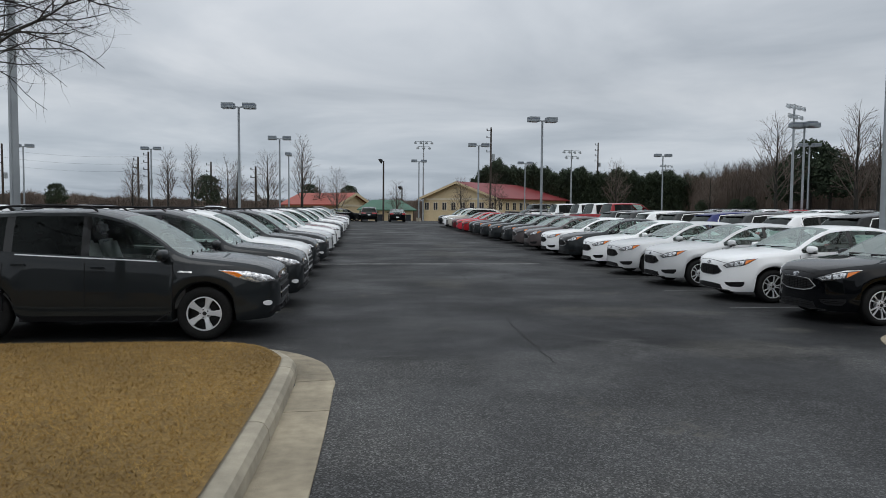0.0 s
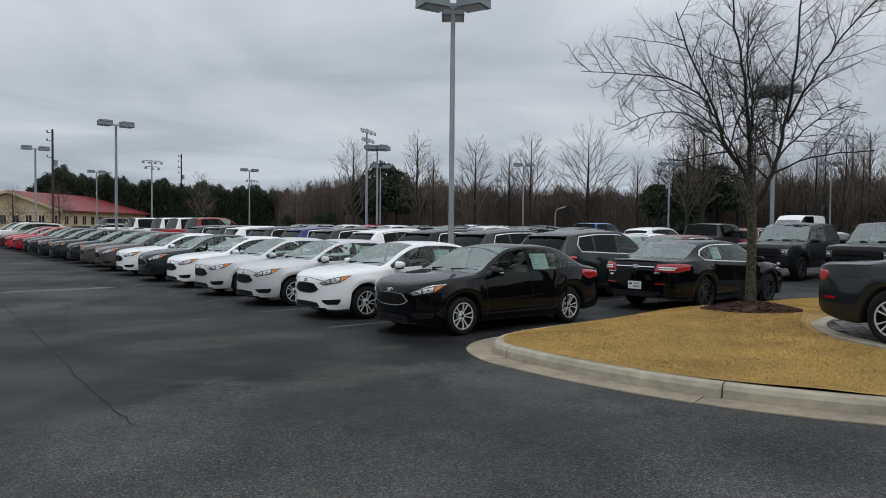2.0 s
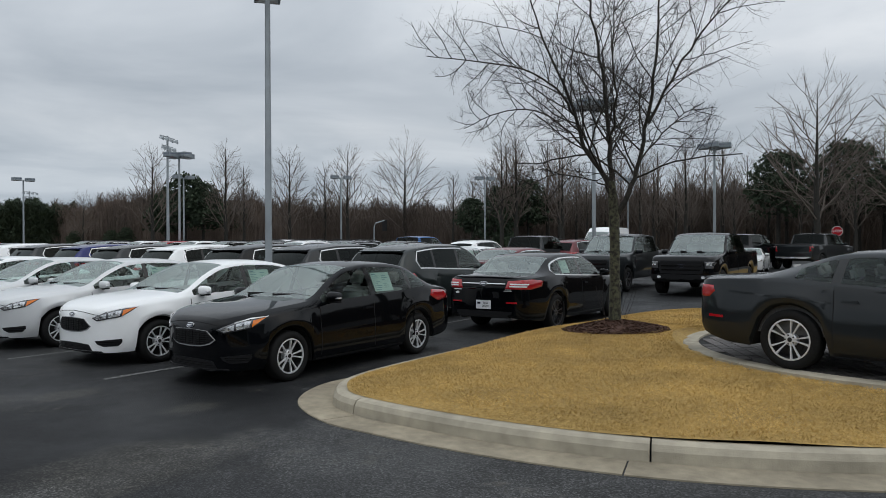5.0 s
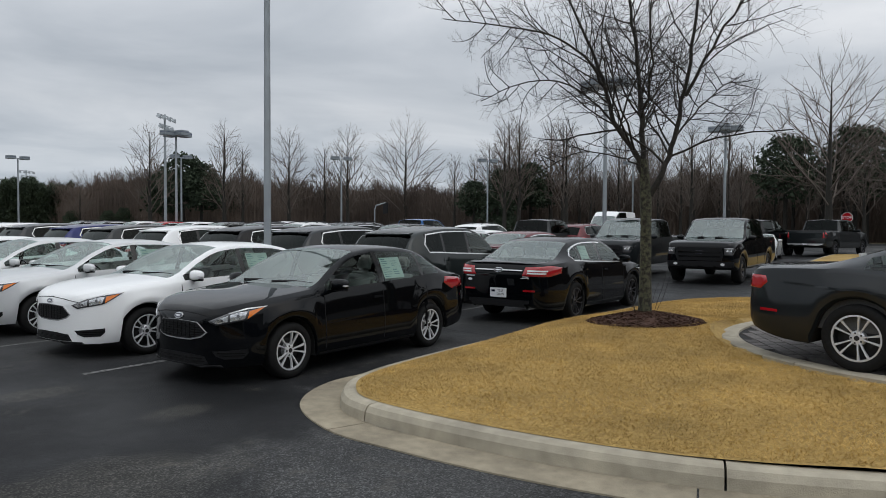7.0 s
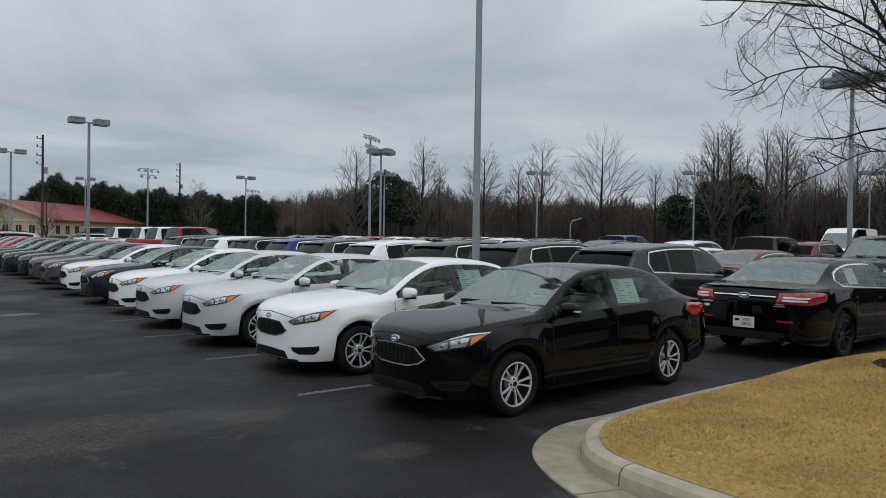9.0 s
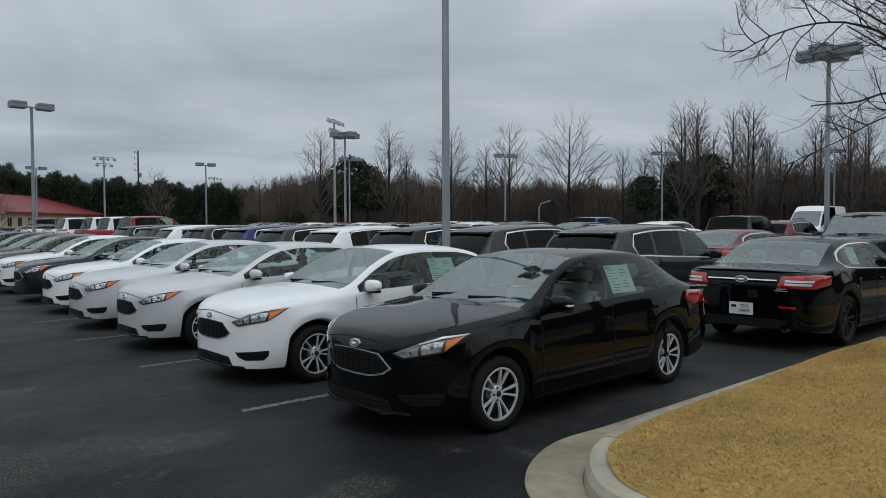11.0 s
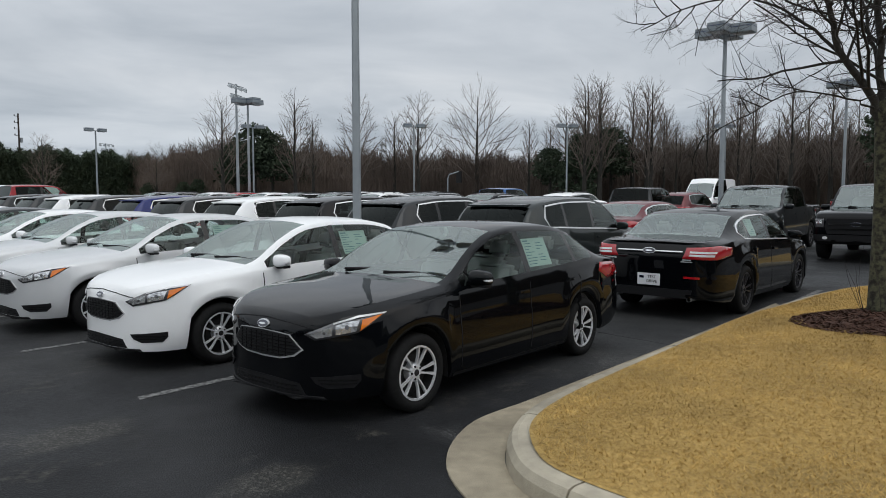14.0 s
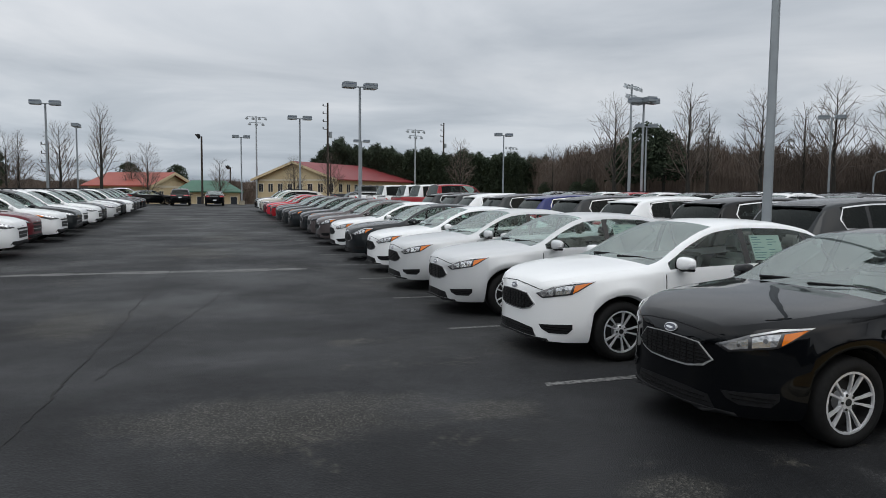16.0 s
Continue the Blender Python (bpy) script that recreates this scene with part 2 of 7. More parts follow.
    for x, y, rx, ry in ((4.6, 11.9, 1.5, 0.75), (6.3, 11.7, 0.42, 0.34), (6.7, 9.9, 0.40, 0.26), (3.7, 27.5, 1.2, 2.2), (4.6, 33.0, 1.0, 2.0), (5.6, 14.5, 0.30, 0.22), (2.4, 16.5, 0.7, 1.3), (5.2, 8.6, 1.1, 0.7)):
        mp = n.new("ShaderNodeMapping")
        mp.inputs["Location"].default_value = (-x / rx, -y / ry, 0)
        mp.inputs["Scale"].default_value = (1 / rx, 1 / ry, 0)
        l.new(tc.outputs["Object"], mp.inputs["Vector"])
        ln = n.new("ShaderNodeVectorMath"); ln.operation = "LENGTH"
        l.new(mp.outputs[0], ln.inputs[0])
        ad = n.new("ShaderNodeMath"); ad.operation = "MULTIPLY_ADD"; ad.inputs[1].default_value = 1.7
        l.new(rag, ad.inputs[0]); l.new(ln.outputs["Value"], ad.inputs[2])
        mr = n.new("ShaderNodeMapRange")
        mr.inputs[1].default_value, mr.inputs[2].default_value, mr.inputs[3].default_value, mr.inputs[4].default_value = 1.35, 1.85, 0.36, 0.0
        l.new(ad.outputs[0], mr.inputs[0])
        spot = mixc("MULTIPLY", 1.0, (0.072, 0.068, 0.057), gr)
        col = mixc("MIX", mr.outputs[0], col, spot)
    l.new(col, b.inputs["Base Color"])
    rr = ramp(noise_tex(0.35, 5, 0.6), [(0.35, 0.5), (0.65, 0.8)])
    l.new(rr, b.inputs["Roughness"])
    b.inputs["Specular IOR Level"].default_value = 0.22
    bp = n.new("ShaderNodeBump")
    bp.inputs["Strength"].default_value, bp.inputs["Distance"].default_value = 0.5, 0.006
    l.new(grit.outputs["Distance"], bp.inputs["Height"])
    l.new(bp.outputs[0], b.inputs["Normal"])
    return m


ASPHALT = asphalt_material()
CONCRETE = mat("kerb_concrete", (0.34, 0.305, 0.235), 0.85, var=0.18, scale=7, bump=0.4, bscale=90, var2=0.25, scale2=1.3, per_piece=0.08)
GUTTER = mat("gutter_concrete", (0.29, 0.25, 0.18), 0.88, var=0.20, scale=9, bump=0.5, bscale=110, var2=0.3, scale2=1.1, per_piece=0.1)
STRAW = mat("dormant_grass", (0.37, 0.235, 0.065), 0.9, colour2=(0.60, 0.41, 0.14), scale=9, var2=0.28, scale2=1.1, space="Object")
SOIL = mat("thatch", (0.20, 0.125, 0.032), 0.95, colour2=(0.47, 0.315, 0.10), scale=26, bump=0.7, bscale=50, var2=0.25, scale2=1.0)
MULCH = mat("mulch", (0.035, 0.016, 0.010), 0.95, colour2=(0.095, 0.045, 0.028), scale=35, bump=0.8, bscale=40)
PAVER = mat("paver", (0.115, 0.105, 0.10), 0.85, var=0.25, scale=20, bump=0.4, bscale=120, per_piece=0.3)
LINE = mat("line_paint", (0.035, 0.035, 0.035), 0.8, colour2=(0.19, 0.19, 0.185), scale=22, contrast=0.12)
BARK = mat("bark", (0.012, 0.010, 0.009), 0.95, colour2=(0.045, 0.042, 0.034), scale=22, bump=0.8, bscale=45)
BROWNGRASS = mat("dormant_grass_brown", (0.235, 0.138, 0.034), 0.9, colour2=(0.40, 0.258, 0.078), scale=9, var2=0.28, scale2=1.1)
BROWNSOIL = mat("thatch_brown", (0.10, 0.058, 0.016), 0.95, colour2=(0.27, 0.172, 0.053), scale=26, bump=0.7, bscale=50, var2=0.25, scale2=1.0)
LICHEN = mat("bark_lichen", (0.018, 0.016, 0.012), 0.95, colour2=(0.085, 0.085, 0.05), scale=20, bump=0.9, bscale=40, contrast=0.12)
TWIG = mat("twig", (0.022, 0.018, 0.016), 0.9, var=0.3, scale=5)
# far trees' twigs: distance haze mixed into the colour, so paler than near twigs
HAZETWIG = mat("hazed_twig", (0.085, 0.068, 0.056), 0.95, colour2=(0.16, 0.13, 0.108), scale=0.4)
BRUSH = mat("winter_brush", (0.058, 0.044, 0.036), 0.95, colour2=(0.140, 0.106, 0.084), scale=0.25, var2=0.3, scale2=0.05)
PINE = mat("pine_needles", (0.016, 0.028, 0.016), 0.9, colour2=(0.046, 0.066, 0.034), scale=0.6)
GALV = mat("pole_galvanised", (0.32, 0.35, 0.37), 0.5, 0.25, var=0.12, scale=3, var2=0.1, scale2=0.7)
HEAD = mat("lamp_head", (0.22, 0.25, 0.27), 0.5, 0.2, var=0.12, scale=4)
HEADBLUE = mat("lamp_stripe", (0.03, 0.05, 0.13), 0.5)
LENS = mat("lamp_lens", (0.5, 0.52, 0.53), 0.25)
WOODPOLE = mat("creosote_pole", (0.045, 0.035, 0.028), 0.9, var=0.3, scale=6)
WIRE = mat("wire", (0.015, 0.015, 0.016), 0.6)
STUCCO = mat("stucco", (0.55, 0.45, 0.29), 0.9, var=0.08, scale=2, bump=0.2)
TRIMW = mat("trim_cream", (0.62, 0.56, 0.44), 0.8)
ROOFRED = mat("roof_red_metal", (0.20, 0.028, 0.030), 0.55, var=0.12, scale=0.6)
ROOFORANGE = mat("roof_orange", (0.30, 0.065, 0.045), 0.6, var=0.12, scale=0.6)
ROOFGREEN = mat("roof_green_metal", (0.035, 0.12, 0.075), 0.5, var=0.12, scale=0.6)
WINDARK = mat("far_window", (0.03, 0.035, 0.045), 0.15)
FARGRASS = mat("far_ground", (0.14, 0.11, 0.055), 0.95, var=0.3, scale=0.08)


# ---- building helpers ----
def mesh_of(bm, name, material, smooth=False):
    me = bpy.data.meshes.new(name)
    bm.normal_update()
    bm.to_mesh(me)
    bm.free()
    if material is not None:
        me.materials.append(material)
    if smooth:
        me.shade_smooth()
    return me


def part(name, bm, material, parent, label="", smooth=False):
    """Links a bmesh as one mesh object under a thing or part."""
    ob = new(name, mesh_of(bm, name, material, smooth))
    if parent is not None:
        ob.parent = parent
    if label:
        ob["label"] = label
    return ob


def thing(name, label, category, group="", kind="", m=None):
    ob = tagged(new(name), label, category, group, kind)
    if m is not None:
        ob.matrix_basis = m
    return ob


def soup(verts, faces):
    bm = bmesh.new()
    vs = [bm.verts.new(v) for v in verts]
    for f in faces:
        try:
            bm.faces.new([vs[i] for i in f])
        except ValueError:
            pass
    return bm


def box(x0, y0, z0, x1, y1, z1, bevel=0.0, bm=None):
    own = bm is None
    bm = bmesh.new() if own else bm
    v = [bm.verts.new((x, y, z)) for z in (z0, z1) for y in (y0, y1) for x in (x0, x1)]
    made = []
    for f in ((0, 2, 3, 1), (4, 5, 7, 6), (0, 1, 5, 4), (1, 3, 7, 5), (3, 2, 6, 7), (2, 0, 4, 6)):
        made.append(bm.faces.new([v[i] for i in f]))
    if bevel > 0:
        edges = list({e for f in made for e in f.edges})
        bmesh.ops.bevel(bm, geom=edges, offset=bevel, segments=2, affect="EDGES")
    return bm


def tube(points, radii, sides=6, bm=None, cap=True):
    """A tapered tube along points."""
    bm = bm or bmesh.new()
    rings = []
    pts = [Vector(p) for p in points]
    for i, p in enumerate(pts):
        d = (pts[min(i + 1, len(pts) - 1)] - pts[max(i - 1, 0)]).normalized()
        a = d.orthogonal().normalized() if abs(d.z) < 0.95 else Vector((1, 0, 0))
        a = (a - d * a.dot(d)).normalized()
        b = d.cross(a)
        rings.append([bm.verts.new(p + radii[i] * (math.cos(2 * math.pi * k / sides) * a + math.sin(2 * math.pi * k / sides) * b)) for k in range(sides)])
    for r0, r1 in zip(rings, rings[1:]):
        for k in range(sides):
            bm.faces.new((r0[k], r0[(k + 1) % sides], r1[(k + 1) % sides], r1[k]))
    if cap and sides > 2:
        bm.faces.new(rings[0][::-1])
        bm.faces.new(rings[-1])
    return bm


def lathe(profile, seg=24, axis="y", bm=None):
    """Turns (radius, height) pairs round an axis."""
    bm = bm or bmesh.new()
    rings = []
    for r, h in profile:
        ring = []
        for k in range(seg):
            a = 2 * math.pi * k / seg
            c, s = r * math.cos(a), r * math.sin(a)
            ring.append(bm.verts.new((c, h, s) if axis == "y" else (c, s, h)))
        rings.append(ring)
    for r0, r1 in zip(rings, rings[1:]):
        for k in range(seg):
            f = (r0[k], r0[(k + 1) % seg], r1[(k + 1) % seg], r1[k])
            bm.faces.new(f if axis == "z" else f[::-1])
    return bm


def curve(pts):
    """A smooth curve through (s, value) pairs that does not overshoot."""
    xs = np.array([p[0] for p in pts], float)
    ys = np.array([p[1] for p in pts], float)
    h = np.diff(xs)
    d = np.diff(ys) / h
    m = np.zeros(len(xs))
    m[0], m[-1] = d[0], d[-1]
    for i in range(1, len(xs) - 1):
        if d[i - 1] * d[i] > 0:
            w1, w2 = 2 * h[i] + h[i - 1], h[i] + 2 * h[i - 1]
            m[i] = (w1 + w2) / (w1 / d[i - 1] + w2 / d[i])

    def f(x):
        x = min(max(x, xs[0]), xs[-1])
        i = min(int(np.searchsorted(xs, x, side="right")) - 1, len(xs) - 2)
        t = (x - xs[i]) / h[i]
        return float((2 * t**3 - 3 * t**2 + 1) * ys[i] + (t**3 - 2 * t**2 + t) * h[i] * m[i] + (-2 * t**3 + 3 * t**2) * ys[i + 1] + (t**3 - t**2) * h[i] * m[i + 1])

    return f


def ground_z(x, y):
    """The lot rises very gently away from the walk and falls off behind its far end."""
    z = 0.0065 * max(0.0, y - 22) if y < 92 else 0.455 - min(2.0, 0.06 * (y - 92))
    z += 0.010 * max(0.0, min(x, 55.0) - 15)
    return z


# ---- ground ----
def build_ground():
    xs = sorted(set([-900, -500, -300, -200, -140, -100, -70, 80, 100, 140, 200, 300, 500, 900] + list(np.arange(-50, 72, 3.0))))
    ys = sorted(set([-400, -200, -100, -60, -30, 110, 130, 160, 200, 300, 500, 900] + list(np.arange(-15, 104, 3.0))))
    verts = [(x, y, ground_z(x, y)) for y in ys for x in xs]
    w = len(xs)
    faces = [(j * w + i, j * w + i + 1, (j + 1) * w + i + 1, (j + 1) * w + i) for j in range(len(ys) - 1) for i in range(w - 1)]
    ob = part("ground", soup(verts, faces), ASPHALT, None, smooth=True)
    tagged(ob, "dark grey worn asphalt car park with pale scuffs", "ground", kind="structure")
    ob.data.materials.append(FARGRASS)
    for p in ob.data.polygons:
        c = p.center
        if c.y > 97 or c.x > 75 or c.x < -55 or c.y < -40:
            p.material_index = 1
    return ob


build_ground()


def marking(name, label, outline, material, z=0.004):
    """A flat painted or worn mark, lying on the asphalt."""
    bm = bmesh.new()
    bm.faces.new([bm.verts.new((x, y, ground_z(x, y) + z)) for x, y in outline])
    return tagged(part(name, bm, material, None), label, "marking", kind="structure")


rnd = random.Random(5)
for k in range(24):
    y = 12.2 + 2.77 * k
    if y < 78:
        j = lambda: rnd.uniform(-0.012, 0.012)
        marking("parking_line", "worn white painted stall line on asphalt", [(7.0, y - 0.05 + j()), (12.3, y - 0.05 + j()), (12.3, y + 0.05 + j()), (7.0 + j() * 3, y + 0.05 + j())], LINE)
for k in range(24):
    y = 9.3 + 2.77 * k
    marking("parking_line", "worn white painted stall line on asphalt", [(-6.2, y - 0.05), (-0.9, y - 0.05), (-0.9, y + 0.05), (-6.2, y + 0.05)], LINE)
for k in range(-1, 24):
    y = 9.43 + 2.77 * k
    marking("parking_line", "worn white painted stall line on asphalt", [(12.9, y - 0.05), (18.2, y - 0.05), (18.2, y + 0.05), (12.9, y + 0.05)], LINE)
# a pale joint across the lane and its long cracks
SCUFF = mat("pale_scuff", (0.05, 0.05, 0.05), 0.8, colour2=(0.16, 0.16, 0.155), scale=5, contrast=0.2)
CRACK = mat("crack", (0.012, 0.012, 0.012), 0.9)


def wander(p0, p1, n, amp, width, seed):
    r = random.Random(seed)
    a, b = Vector(p0), Vector(p1)
    d = (b - a).normalized()
    nrm = Vector((-d.y, d.x))
    left, right = [], []
    off = 0
    for i in range(n + 1):
        off = off * 0.7 + r.uniform(-amp, amp)
        w = width * r.uniform(0.5, 1.3)
        c = a + (b - a) * i / n + nrm * off
        left.append(c + nrm * w)
        right.append(c - nrm * w)
    return left, right


def strip(name, label, p0, p1, n, amp, width, seed, material, z=0.004):
    left, right = wander(p0, p1, n, amp, width, seed)
    verts = [(p.x, p.y, ground_z(p.x, p.y) + z) for p in left + right]
    m = len(left)
    ob = part(name, soup(verts, [(i + 1, i, m + i, m + i + 1) for i in range(m - 1)]), material, None)
    return tagged(ob, label, "marking", kind="structure")


strip("asphalt_seam", "pale worn strip across the asphalt lane", (-0.9, 22.6), (6.2, 22.6), 30, 0.04, 0.20, 3, SCUFF)
strip("asphalt_crack", "long thin crack in dark asphalt", (2.6, 8.0), (3.35, 24.0), 120, 0.022, 0.010, 4, CRACK, 0.005)
strip("asphalt_crack", "thin crack branching over dark asphalt", (3.1, 13.5), (4.4, 19.5), 60, 0.022, 0.006, 8, CRACK, 0.005)


# ---- kerbed islands ----
def offset_loop(loop, d):
    """Moves an anticlockwise closed loop inwards by d."""
    n = len(loop)
    out = []
    for i in range(n):
        a, b, c = loop[i - 1], loop[i], loop[(i + 1) % n]
        t = (c - a).normalized()
        out.append(b + d * Vector((-t.y, t.x)))
    return out


def smooth_loop(points, step=0.12):
    """A closed Catmull-Rom loop, evenly cut."""
    pts = [Vector(p) for p in points]
    n = len(pts)
    dense = []
    for i in range(n):
        p0, p1, p2, p3 = pts[i - 1], pts[i], pts[(i + 1) % n], pts[(i + 2) % n]
        for k in range(16):
            t = k / 16
            dense.append(0.5 * (2 * p1 + (p2 - p0) * t + (2 * p0 - 5 * p1 + 4 * p2 - p3) * t * t + (3 * p1 - p0 - 3 * p2 + p3) * t**3))
    length = [0.0]
    for a, b in zip(dense, dense[1:] + dense[:1]):
        length.append(length[-1] + (b - a).length)
    count = int(length[-1] / step)
    out, j = [], 0
    for i in range(count):
        want = length[-1] * i / count
        while length[j + 1] < want:
            j += 1
        f = (want - length[j]) / max(1e-9, length[j + 1] - length[j])
        out.append(dense[j].lerp(dense[(j + 1) % len(dense)], f))
    return out


def kerb_pieces(parent, loop, name, profile, material, per, gap=0.008, keep=None):
    """Casts kerb pieces along a loop; profile is (inwards, height) pairs."""
    n = len(loop)
    lines = [offset_loop(loop, d) if d else loop for d, _ in profile]
    made = 0
    i = 0
    while i < n:
        e = min(i + per, n)
        if n - e < per // 3:
            e = n
        bm = bmesh.new()
        rows = []
        for k in range(i, e + 1):
            row = []
            for (d, z), ln in zip(profile, lines):
                p = ln[k % n].copy()
                if k == i:
                    p = p.lerp(ln[(k + 1) % n], gap / 0.12)
                if k == e:
                    p = ln[k % n].lerp(ln[(k - 1) % n], gap / 0.12)
                row.append(bm.verts.new((p.x, p.y, z)))
            rows.append(row)
        for r0, r1 in zip(rows, rows[1:]):
            for a in range(len(profile) - 1):
                bm.faces.new((r0[a], r1[a], r1[a + 1], r0[a + 1]))
        bm.faces.new(rows[0])
        bm.faces.new(rows[-1][::-1])
        part(name, bm, material, parent)
        made += 1
        i = e
    return made


def fan_surface(loop, height, rings=14, centre=None):
    """A domed lawn inside a loop; height(x, y) gives its level."""
    c = Vector(centre) if centre else sum(loop, Vector((0, 0))) / len(loop)
    n = len(loop)
    verts, faces = [], []
    for r in range(rings):
        f = 1 - r / rings
        for p in loop:
            q = c + (p - c) * f
            verts.append((q.x, q.y, height(q.x, q.y)))
    verts.append((c.x, c.y, height(c.x, c.y)))
    for r in range(rings - 1):
        for i in range(n):
            j = (i + 1) % n
            faces.append((r * n + i, r * n + j, (r + 1) * n + j, (r + 1) * n + i))
    for i in range(n):
        faces.append(((rings - 1) * n + i, (rings - 1) * n + (i + 1) % n, rings * n))
    return soup(verts, faces)


def inside(p, loop):
    hit = False
    n = len(loop)
    for i in range(n):
        a, b = loop[i], loop[(i + 1) % n]
        if (a.y > p[1]) != (b.y > p[1]) and p[0] < (b.x - a.x) * (p[1] - a.y) / (b.y - a.y) + a.x:
            hit = not hit
    return hit


def grass_blades(loop, height, region, count, seed, material, avoid=None):
    """Short dormant blades as one scattered mesh."""
    r = random.Random(seed)
    verts, faces = [], []
    x0, x1, y0, y1 = region
    tries = 0
    while len(faces) < count and tries < count * 4:
        tries += 1
        x, y = r.uniform(x0, x1), r.uniform(y0, y1)
        if not inside((x, y), loop) or (avoid and avoid(x, y)):
            continue
        z = height(x, y)
        a = r.uniform(0, 6.28)
        w, h = r.uniform(0.002, 0.005), r.uniform(0.006, 0.026)
        lx, ly = r.uniform(-0.04, 0.04), r.uniform(-0.04, 0.04)
        dx, dy = w * math.cos(a), w * math.sin(a)
        i = len(verts)
        verts += [(x - dx, y - dy, z - 0.004), (x + dx, y + dy, z - 0.004), (x + lx, y + ly, z + h)]
        faces.append((i, i + 1, i + 2))
    me = bpy.data.meshes.new("dry_grass")
    me.from_pydata(verts, [], faces)
    me.materials.append(material)
    return tagged(new("dry_grass", me), "short straw-coloured dormant lawn grass", "grass", kind="stuff")


KERB_PROFILE = [(0.0, -0.05), (0.015, 0.09), (0.045, 0.138), (0.085, 0.15), (0.185, 0.153), (0.19, 0.05)]
GUTTER_PROFILE = [(0.0, -0.03), (0.004, 0.012), (0.385, 0.006), (0.395, -0.03)]

TREE = Vector((13.0, 7.75))
PAD = Vector((13.7, 3.7))
PAD_R = 3.05


def right_height(x, y):
    d = (Vector((x, y)) - TREE).length
    rim = (x - 8.6) * 0.654 + (y - 3.4) * 0.757
    e = max(0.0, min(1.0, (x - 7.65) / 3.0, (9.18 - y) / 2.4, (rim - 0.25) / 2.2))
    z = 0.157 + 0.095 * e * (2 - e) + 0.14 * math.exp(-(d / 1.7) ** 2)
    q = (Vector((x, y)) - PAD).length
    return z if q > PAD_R + 0.1 else min(z, 0.20)


RIGHT = smooth_loop([(7.45, 8.3), (7.38, 6.9), (7.55, 5.6), (7.95, 4.5), (8.6, 3.4), (9.6, 2.1), (11.0, 0.8), (13.0, -0.4), (16.0, -1.2), (18.4, 0.2), (19.3, 3.0), (19.4, 5.8), (18.9, 8.0), (17.6, 9.05), (15.0, 9.35), (12.0, 9.40), (9.8, 9.41), (8.5, 9.29), (7.77, 8.90)])
LEFT = smooth_loop([(-0.17, 7.35), (-0.25, 7.9), (-0.58, 8.42), (-1.2, 8.78), (-3.0, 8.86), (-7.5, 8.86), (-8.3, 8.2), (-8.5, 5.0), (-8.5, 0.0), (-7.0, -3.0), (-3.0, -3.6), (-0.8, -2.8), (-0.6, -1.0), (-0.30, 2.5), (-0.19, 5.1)])


def left_height(x, y):
    e = max(0.0, min(1.0, (-0.15 - x) / 1.6, (8.8 - y) / 1.6))
    return 0.157 + 0.065 * e * (2 - e)


def island(loop, height, label, centre, soil):
    kerb = thing("kerb", label, "kerb", kind="structure")
    kerb_pieces(kerb, loop, "kerb_stone", KERB_PROFILE, CONCRETE, 25)
    # along the stalls the sealed asphalt laps over the gutter's outer edge
    gut = smooth_loop([Vector((q.x, min(q.y, 9.64))) for q in offset_loop(loop, -0.38)[::6]])
    kerb_pieces(kerb, gut, "gutter_slab", GUTTER_PROFILE, GUTTER, 25)
    lawn = part("lawn", fan_surface(offset_loop(loop, 0.160), height, centre=centre), soil, None, smooth=True)
    tagged(lawn, "straw-brown dormant lawn bed inside a kerb", "lawn", kind="structure")
    return kerb


island(RIGHT, right_height, "pale weathered concrete kerb round a lawn", (13.0, 5.0), SOIL)
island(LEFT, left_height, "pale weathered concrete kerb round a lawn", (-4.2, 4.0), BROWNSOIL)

grass_blades(offset_loop(RIGHT, 0.19), right_height, (7.3, 19.5, -1.2, 9.6), 370000, 1, STRAW, lambda x, y: (Vector((x, y)) - PAD).length < PAD_R + 0.15 or (Vector((x, y)) - TREE).length < 0.72)
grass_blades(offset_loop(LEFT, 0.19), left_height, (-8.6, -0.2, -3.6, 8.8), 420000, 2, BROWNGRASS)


def far_island():
    """A kerbed strip of lawn beside the far drive, lying on the gentle slope."""
    m = pose(26.0, 0.0, ground_z(26, 0), 0, -0.573, 0)
    loop = smooth_loop([(-0.8, 8.1), (0.3, 8.62), (4.0, 8.72), (16.0, 8.85), (18.0, 8.4), (18.5, 7.0), (17.5, 6.0), (4.0, 5.6), (0.0, 5.9), (-1.0, 7.0)][::-1])
    kerb = thing("kerb", "pale concrete kerb round a far strip of lawn", "kerb", kind="structure", m=m)
    kerb_pieces(kerb, loop, "kerb_stone", KERB_PROFILE, CONCRETE, 25)
    lawn = part("lawn", fan_surface(offset_loop(loop, 0.16), lambda x, y: 0.155, 4), SOIL, None)
    lawn.matrix_basis = m
    tagged(lawn, "straw-brown dormant lawn strip inside a kerb", "lawn", kind="structure")


far_island()


